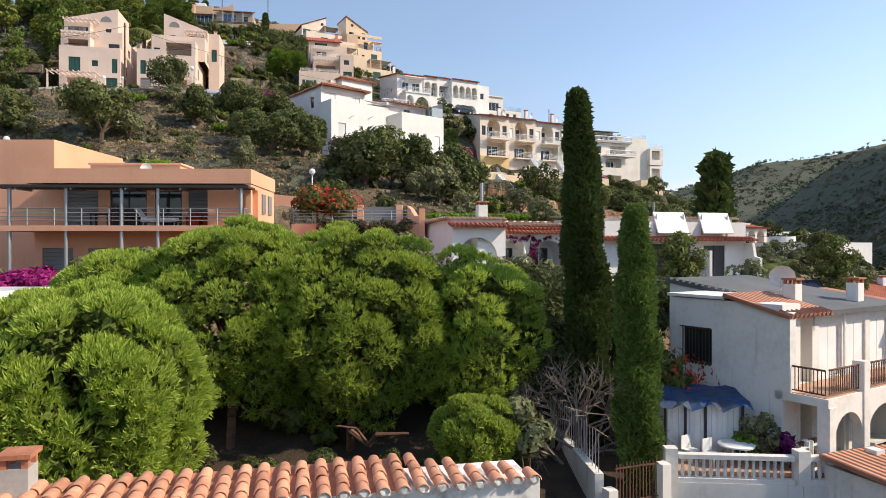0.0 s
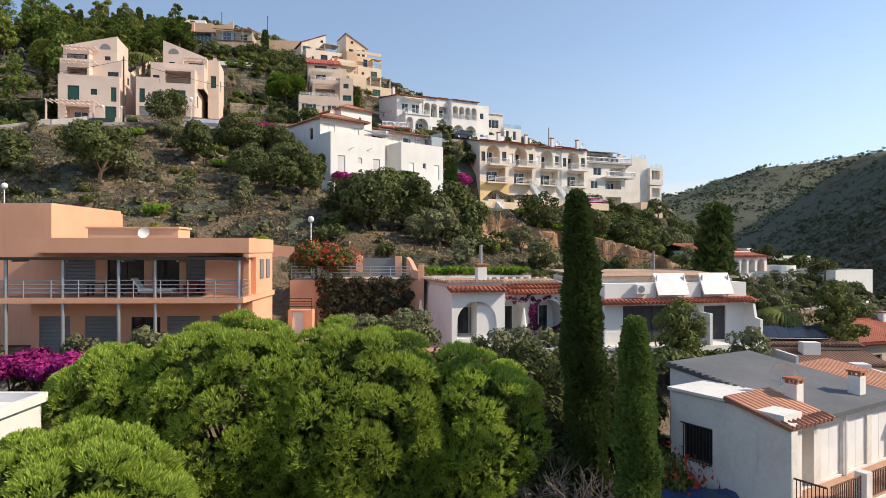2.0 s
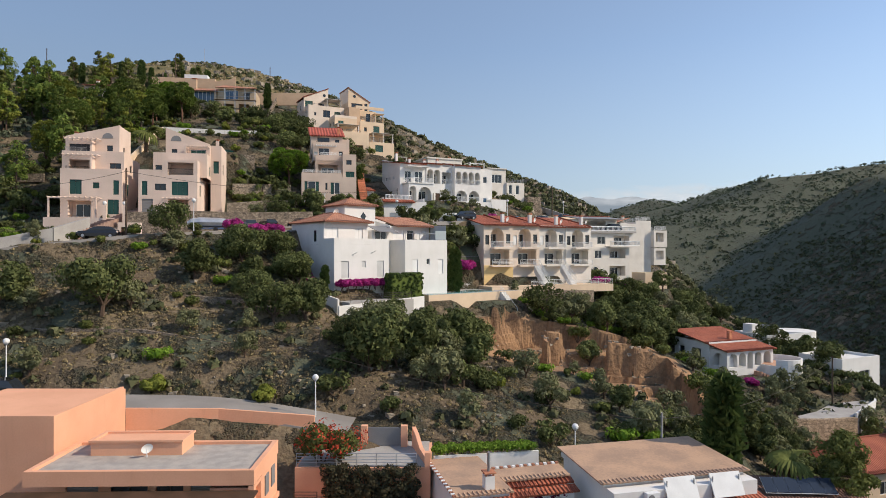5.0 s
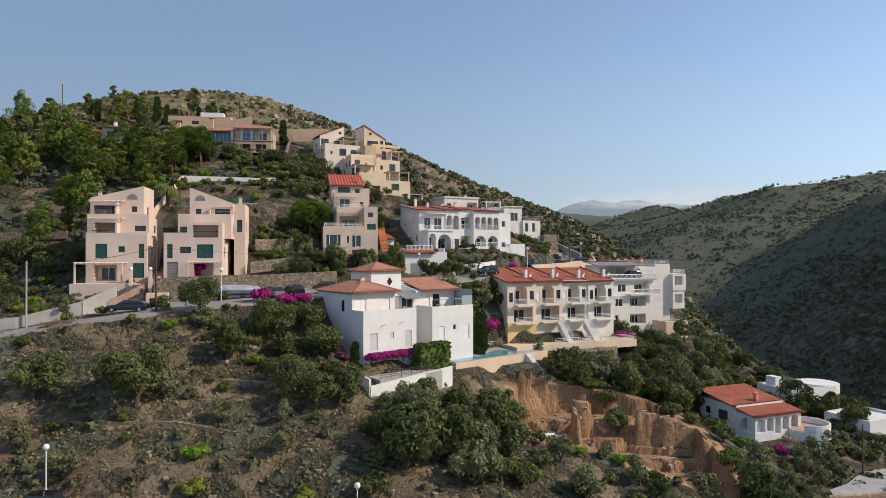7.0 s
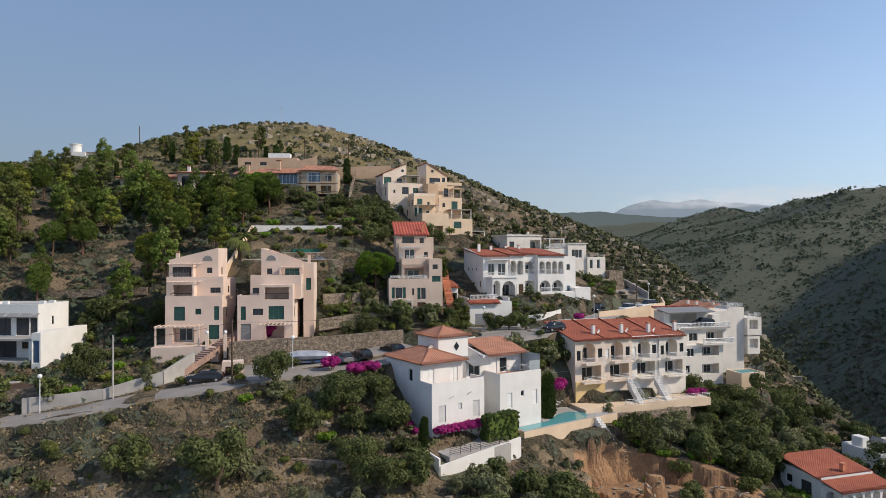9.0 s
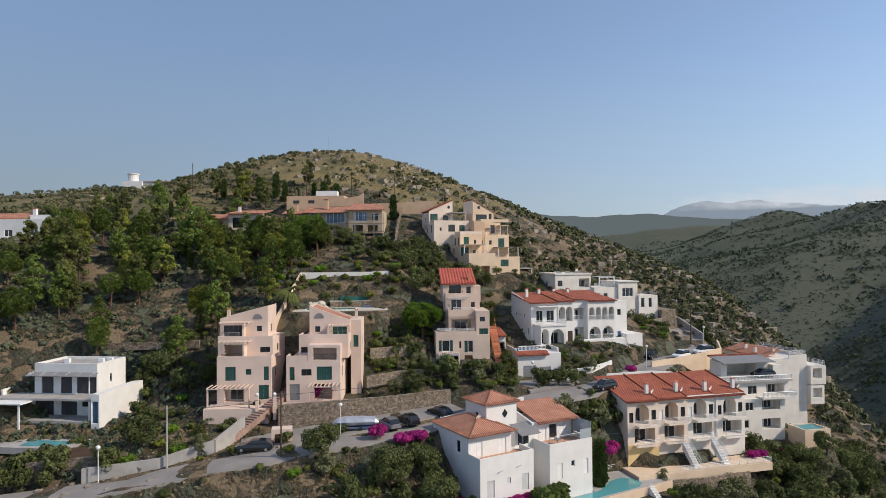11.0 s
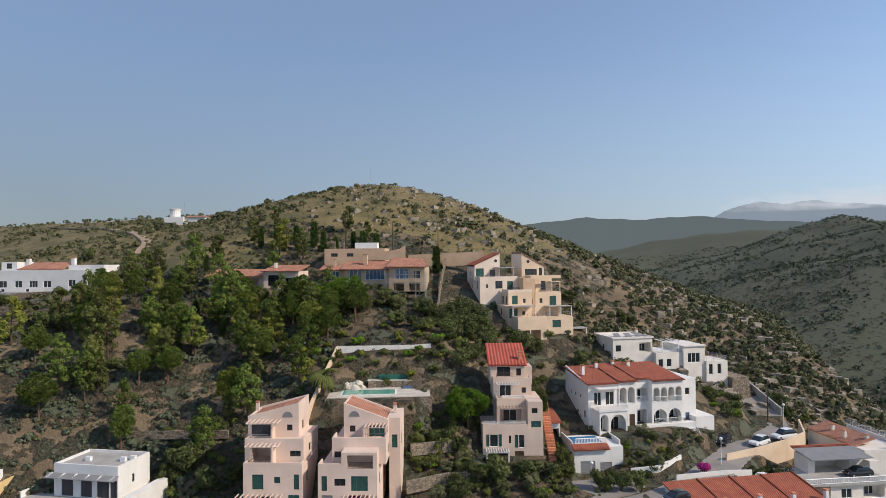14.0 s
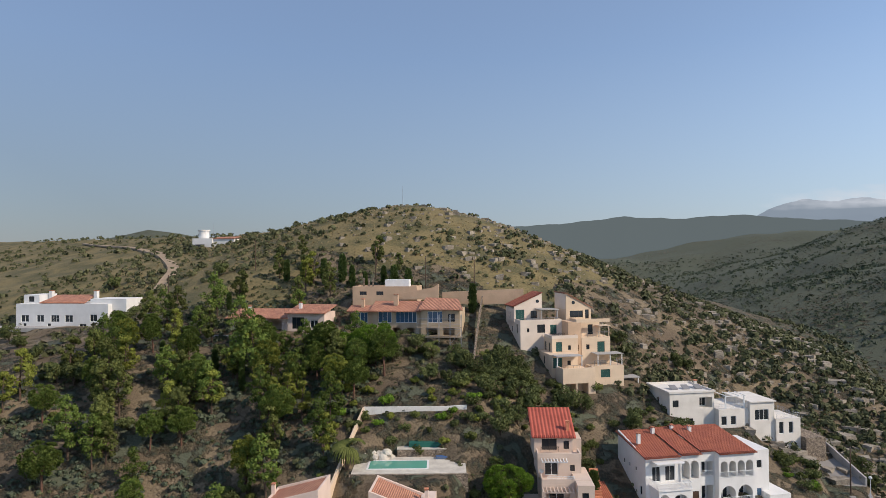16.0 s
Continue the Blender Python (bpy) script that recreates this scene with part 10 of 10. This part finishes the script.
pole(52.0, 86.0, 5.0, 8.0, BARK, "dark timber utility pole in the valley")
pole(24.5, 146.0, 33.8, 8.5, BARK, "thin dark utility pole on the bend")
wire((17.5, 52.5, 13.4), (52, 86, 12.6), 1.6)
wire((17.5, 52.5, 13.2), (-14, 53.6, 19.5), 0.8)
wire((-52.7, 74.4, 34.6), (-38.0, 75.4, 36.6), 0.5)
wire((-38.0, 75.4, 36.6), (-8.4, 108.6, 37.5), 1.2)
m = thing("summit_mast", -86, 226, ground_z(-86, 226), 0, "thin grey mast on the summit", "mast")
part("shaft", tube(bmesh.new(), (0, 0, -0.5), (0, 0, 6.5), 0.08, 0.05, 6), METAL, m)
for x, y, h in ((-46, 166, 9), (-57, 163, 8), (-70, 164, 8), (-104, 165, 8), (-120, 152, 7)):
    pole(x, y, ground_z(x, y), h, BARK, "dark timber pole on the hillside")

# stone walls and steps along the road
freewall("road_retaining_wall", [(-43.6, 86.9, 29.9), (-36, 89.4, 30.2), (-30, 92.6, 30.2), (-20.5, 97.4, 30.6)], 2.6, 0.5, STONE, "brown drystone retaining wall below the pink houses")
freewall("road_edge_wall", [(-62, 71.2, 26.4), (-54, 74.4, 27.0), (-48.2, 77.8, 28.6), (-47.0, 83.5, 30.2)], 1.4, 0.35, CONCRETE, "pale rendered roadside wall with planting above")
freewall("road_white_wall", [(-20.5, 88.4, 30.2), (-15, 93.6, 30.8), (-9.5, 98.6, 31.2)], 0.9, 0.25, WHITE, "white wall with gate piers along the road")
freewall("bend_wall", [(13, 124.2, 32.6), (18.6, 128.4, 32.8), (24.5, 133.2, 33.2), (28.6, 138, 33.4), (29.4, 144, 34.2)], 1.1, 0.3, BEIGE, "cream curved wall on the road bend", below=2.6)
freewall("upper_road_wall", [(28.0, 150, 35), (25.2, 162, 37.4), (17.5, 174.5, 40.4)], 0.9, 0.3, CONCRETE, "grey parapet along the climbing road")
for x, y, z in ((-47.0, 87.4, 31.6), (-44.6, 88.0, 31.6)):
    p = thing("gate_pier", x, y, z, 17, "pale pier topped by a white globe", "pier", "stair piers")
    block(p, "pier", -0.22, 0.22, -0.22, 0.22, -1.5, 1.9, PINK)
    bm = bmesh.new()
    bmesh.ops.create_icosphere(bm, subdivisions=2, radius=0.28)
    bmesh.ops.transform(bm, matrix=Matrix.Translation((0, 0, 2.16)), verts=bm.verts)
    part("globe", bm, WHITEPAINT, p)
STEPBRICK = mat("worn_step_bricks", (0.36, 0.235, 0.185), (0.27, 0.18, 0.145), 2.0, 14, 0.92, 0.3, 0.01, vary=0.15)
st = thing("long_stair", -49.6, 79.6, 28.7, -17, "brick-red stair rising between the pink houses", "stairs")
for i in range(44):
    zz = i * 0.18
    block(st, "step", 0, 1.7, i * 0.55, i * 0.55 + 0.57, zz - 0.8, zz + 0.18, STEPBRICK)
kb = thing("pink_kiosk", -41.6, 80.4, 28.9, 20, "small pink rendered box with a bin store", "store")
wall(kb, 0, 2.6, 0, 1.8, -0.3, 1.9, PINK, f=[(0.4, 0.4, 1.6, 1.2, "D")])
sh = thing("site_shed", 7.9, 75.4, 11.95, 15, "small white site shed on the cutting", "shed")
wall(sh, 0, 1.8, 0, 1.6, -0.4, 2.3, WHITE, f=[(0.4, 0.4, 0.8, 1.7, "h")])
freewall("drystone_terrace", [(-40, 61.5, 19.2), (-30, 62.5, 19.0), (-20, 62.0, 17.6)], 0.5, 0.5, STONE, "collapsed drystone terrace wall across the slope")
freewall("drystone_terrace", [(-58, 63.5, 21.0), (-46, 66.2, 22.0), (-34, 68.2, 22.4), (-22, 69.5, 21.4)], 0.5, 0.5, STONE, "low drystone terrace wall on the slope")
freewall("garden_terrace", [(-34, 98.5, 33.6), (-29, 101.2, 34.2), (-24, 102.6, 34.4)], 1.0, 0.4, TANRUBBLE, "rough stone terrace wall in the hillside garden")
freewall("garden_terrace", [(-35, 104.0, 37.2), (-30, 106.4, 37.4), (-26.4, 107.8, 37.4)], 1.0, 0.4, TANRUBBLE, "rough stone terrace wall in the hillside garden")
freewall("wood_path_wall", [(-112, 96.5, 36.5), (-96, 98.5, 37.5), (-80, 99.0, 38.5), (-64, 101, 39.0)], 0.5, 0.35, STONE, "grey path wall through the wood")


# ---- hazy far ranges beyond the valley ----
def far_range(dist, spans, tone, glow, seed, label):
    """A distant range as a plain backdrop: spans of (degrees east of north, height in metres) give its crest."""
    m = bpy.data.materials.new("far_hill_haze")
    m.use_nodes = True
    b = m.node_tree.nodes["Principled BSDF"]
    # distance haze is put into the tone, which glows instead of being lit
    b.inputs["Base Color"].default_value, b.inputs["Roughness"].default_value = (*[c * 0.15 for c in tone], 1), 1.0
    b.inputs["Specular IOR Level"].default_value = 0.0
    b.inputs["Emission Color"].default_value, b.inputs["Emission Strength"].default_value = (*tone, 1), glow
    r = random.Random(seed)
    ph = [r.uniform(0, 6.28) for _ in range(4)]
    bm = bmesh.new()
    crest_, foot = [], []
    a0, a1 = spans[0][0], spans[-1][0]
    n = 160
    for i in range(n + 1):
        a = a0 + (a1 - a0) * i / n
        h = float(np.interp(a, [q[0] for q in spans], [q[1] for q in spans]))
        h += dist * 0.0006 * (math.sin(a * 1.9 + ph[0]) + 0.6 * math.sin(a * 4.7 + ph[1]) + 0.3 * math.sin(a * 11 + ph[2]))
        x, y = math.sin(radians(a)), math.cos(radians(a))
        crest_.append(bm.verts.new((x * dist, y * dist, h)))
        foot.append(bm.verts.new((x * dist * 0.9, y * dist * 0.9, -60)))
    for i in range(n):
        bm.faces.new((foot[i], foot[i + 1], crest_[i + 1], crest_[i])).smooth = True
    tagged(link("backdrop", bm, m), label, "hills", kind="structure")


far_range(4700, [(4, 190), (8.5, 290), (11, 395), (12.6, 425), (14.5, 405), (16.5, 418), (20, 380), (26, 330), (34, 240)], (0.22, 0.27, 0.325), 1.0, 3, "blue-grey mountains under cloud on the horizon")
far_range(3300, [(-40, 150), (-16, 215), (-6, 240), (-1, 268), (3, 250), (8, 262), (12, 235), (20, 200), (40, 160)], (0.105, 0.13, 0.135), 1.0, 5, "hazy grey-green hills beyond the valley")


# ---- bank of cloud over the far mountains ----
CLOUD = bpy.data.materials.new("cloud")
CLOUD.use_nodes = True
n_, l_ = CLOUD.node_tree.nodes, CLOUD.node_tree.links
puff, clear, veil = n_.new("ShaderNodeTexNoise"), n_.new("ShaderNodeBsdfTransparent"), n_.new("ShaderNodeMixShader")
puff.inputs["Scale"].default_value, puff.inputs["Detail"].default_value = 7.0, 6
# the cloud's sunlit white is put in as a glow of its own
glowing = n_.new("ShaderNodeEmission")
glowing.inputs[0].default_value, glowing.inputs[1].default_value = (0.80, 0.86, 0.94, 1), 0.8
uv_, sep = n_.new("ShaderNodeTexCoord"), n_.new("ShaderNodeSeparateXYZ")
wide, tall, both_, thick = n_.new("ShaderNodeFloatCurve"), n_.new("ShaderNodeFloatCurve"), n_.new("ShaderNodeMath"), n_.new("ShaderNodeMath")
for c, pts in ((wide, ((0, 0), (0.25, 0.7), (0.6, 1), (1, 0.75))), (tall, ((0, 0), (0.3, 0.9), (0.5, 0.75), (1, 0)))):
    cv = c.mapping.curves[0]
    cv.points[0].location, cv.points[1].location = pts[0], pts[-1]
    for p in pts[1:-1]:
        cv.points.new(*p)
    c.mapping.update()
stretch = n_.new("ShaderNodeMapping")
stretch.inputs["Scale"].default_value = (1.6, 0.5, 1)
both_.operation = thick.operation = "MULTIPLY"
l_.new(uv_.outputs["UV"], sep.inputs[0])
l_.new(uv_.outputs["UV"], stretch.inputs["Vector"])
l_.new(stretch.outputs[0], puff.inputs["Vector"])
l_.new(sep.outputs[0], wide.inputs["Value"])
l_.new(sep.outputs[1], tall.inputs["Value"])
l_.new(wide.outputs[0], both_.inputs[0])
l_.new(tall.outputs[0], both_.inputs[1])
l_.new(both_.outputs[0], thick.inputs[0])
l_.new(puff.outputs["Fac"], thick.inputs[1])
soft_edge = n_.new("ShaderNodeMapRange")
soft_edge.inputs[1].default_value, soft_edge.inputs[2].default_value, soft_edge.inputs[4].default_value = 0.14, 0.58, 0.9
l_.new(thick.outputs[0], soft_edge.inputs[0])
l_.new(soft_edge.outputs[0], veil.inputs[0])
l_.new(clear.outputs[0], veil.inputs[1])
l_.new(glowing.outputs[0], veil.inputs[2])
l_.new(veil.outputs[0], n_["Material Output"].inputs[0])
bm = bmesh.new()
uvl = bm.loops.layers.uv.new()
cols = [[bm.verts.new((4600 * math.sin(radians(a)), 4600 * math.cos(radians(a)), z)) for z in (345, 520)] for a in range(8, 31)]
for k, (p, q) in enumerate(zip(cols, cols[1:])):
    f = bm.faces.new((p[0], q[0], q[1], p[1]))
    for lp, w in zip(f.loops, ((k, 0), (k + 1, 0), (k + 1, 1), (k, 1))):
        lp[uvl].uv = (w[0] / 22, w[1])
tagged(link("cloud_bank", bm, CLOUD), "low white cloud bank lying on the far mountains", "cloud", kind="stuff")

# apron before the garages
bm = slab(bmesh.new(), [(-12.6, 110.6), (-8.6, 103.4), (-0.5, 109.0), (2.4, 113.6), (-3.2, 114.2)], 31.2, 32.02)
tagged(link("garage_apron", bm, ASPHALT), "pale asphalt apron before the white garages", "road", kind="structure")

# drive above the stone wall below the arcaded villa
TANSTONE = stone_mat("tan_rubble", (0.50, 0.38, 0.26), (0.36, 0.27, 0.18), 2.6)
bm = slab(bmesh.new(), [(43.0, 77.2), (50.6, 79.6), (57.6, 86.4), (62.0, 92.6), (58.6, 94.0), (53.0, 87.2), (47.6, 82.2), (44.0, 80.0)], 3.0, 6.5)
tagged(link("driveway", bm, CONCRETE), "pale concrete driveway on a retained bank", "road", kind="structure")
freewall("stone_retaining_wall", [(37.4, 75.4, 4.8), (41.0, 76.3, 4.6), (46.0, 77.8, 4.2), (50.8, 79.3, 4.0)], 2.5, 0.5, TANSTONE, "tan rubble retaining wall below the concrete drive", below=2.5)
freewall("drive_parapet", [(50.9, 79.4, 6.3), (57.8, 86.1, 6.3), (62.2, 92.4, 6.3)], 0.7, 0.25, WHITE, "white rendered parapet along the concrete drive", below=2.5)
for x, y, k in ((40.4, 74.6, 0.9), (46.4, 76.0, 1.0), (48.4, 76.8, 0.8), (43.6, 81.6, 0.9), (52.6, 79.6, 1.2)):
    plant(OLIVES[0], x, y, k)
plant(DARKPINES[0], 51.0, 76.4, 0.75)

# climber round the bungalow's arches, closed parasol and bush before it
L_PURPLE = leaf_mat("dark_purple_bracts", (0.09, 0.015, 0.05), (0.22, 0.03, 0.11), 0.1, 0.2)
spots = []
for i in range(64):
    a = rng.uniform(0, 2 * math.pi)
    spots.append((1.32 * math.cos(a), 9.55 + (1.22 if math.sin(a) > 0 else 1.0) * math.sin(a)))
for i in range(26):
    spots.append((-1.35 + rng.normal() * 0.16, rng.uniform(8.2, 10.8)))
for i in range(20):
    spots.append((rng.uniform(-3.4, -1.2), 10.75 + rng.normal() * 0.1 if i % 2 else 8.35 + rng.normal() * 0.14))
C = np.array([(7.25 + 0.918 * u + 0.06, 43.34 + 0.397 * u - 0.14, z) for u, z in spots])
climber = thing("climber", 0, 0, 0, 0, "dark purple bougainvillea trained round a white arch", "climber")
new("foliage", fast_mesh("foliage", leaves(C, np.full(len(C), 0.15), 34, 0.07), 3, L_PURPLE)).parent = climber
stem = bmesh.new()
for k in range(6):
    tube(stem, (5.95 + 0.06 * math.sin(k * 2), 42.66, 7.6 + 0.5 * k), (5.95 + 0.06 * math.sin(k * 2 + 2), 42.66, 8.1 + 0.5 * k), 0.045 - 0.004 * k, 0.04 - 0.004 * k)
part("stem", stem, BARK, climber)
parasol = thing("parasol", 5.35, 41.5, 7.7, 0, "closed white garden parasol on a slim pole", "parasol")
part("pole", tube(bmesh.new(), (0, 0, 0), (0, 0, 2.5), 0.025, 0.025, 8), WHITEPAINT, parasol)
part("base", tube(bmesh.new(), (0, 0, 0), (0, 0, 0.09), 0.26, 0.22, 14), CONCRETE, parasol)
fold = tube(bmesh.new(), (0, 0, 0.75), (0, 0, 1.3), 0.13, 0.2, 10)
tube(fold, (0, 0, 1.3), (0, 0, 2.45), 0.2, 0.04, 10)
part("folded_canopy", fold, WHITEPAINT, parasol)
plant(DARKSHRUBS[0], 7.4, 42.3, 0.6, 40, 7.7)
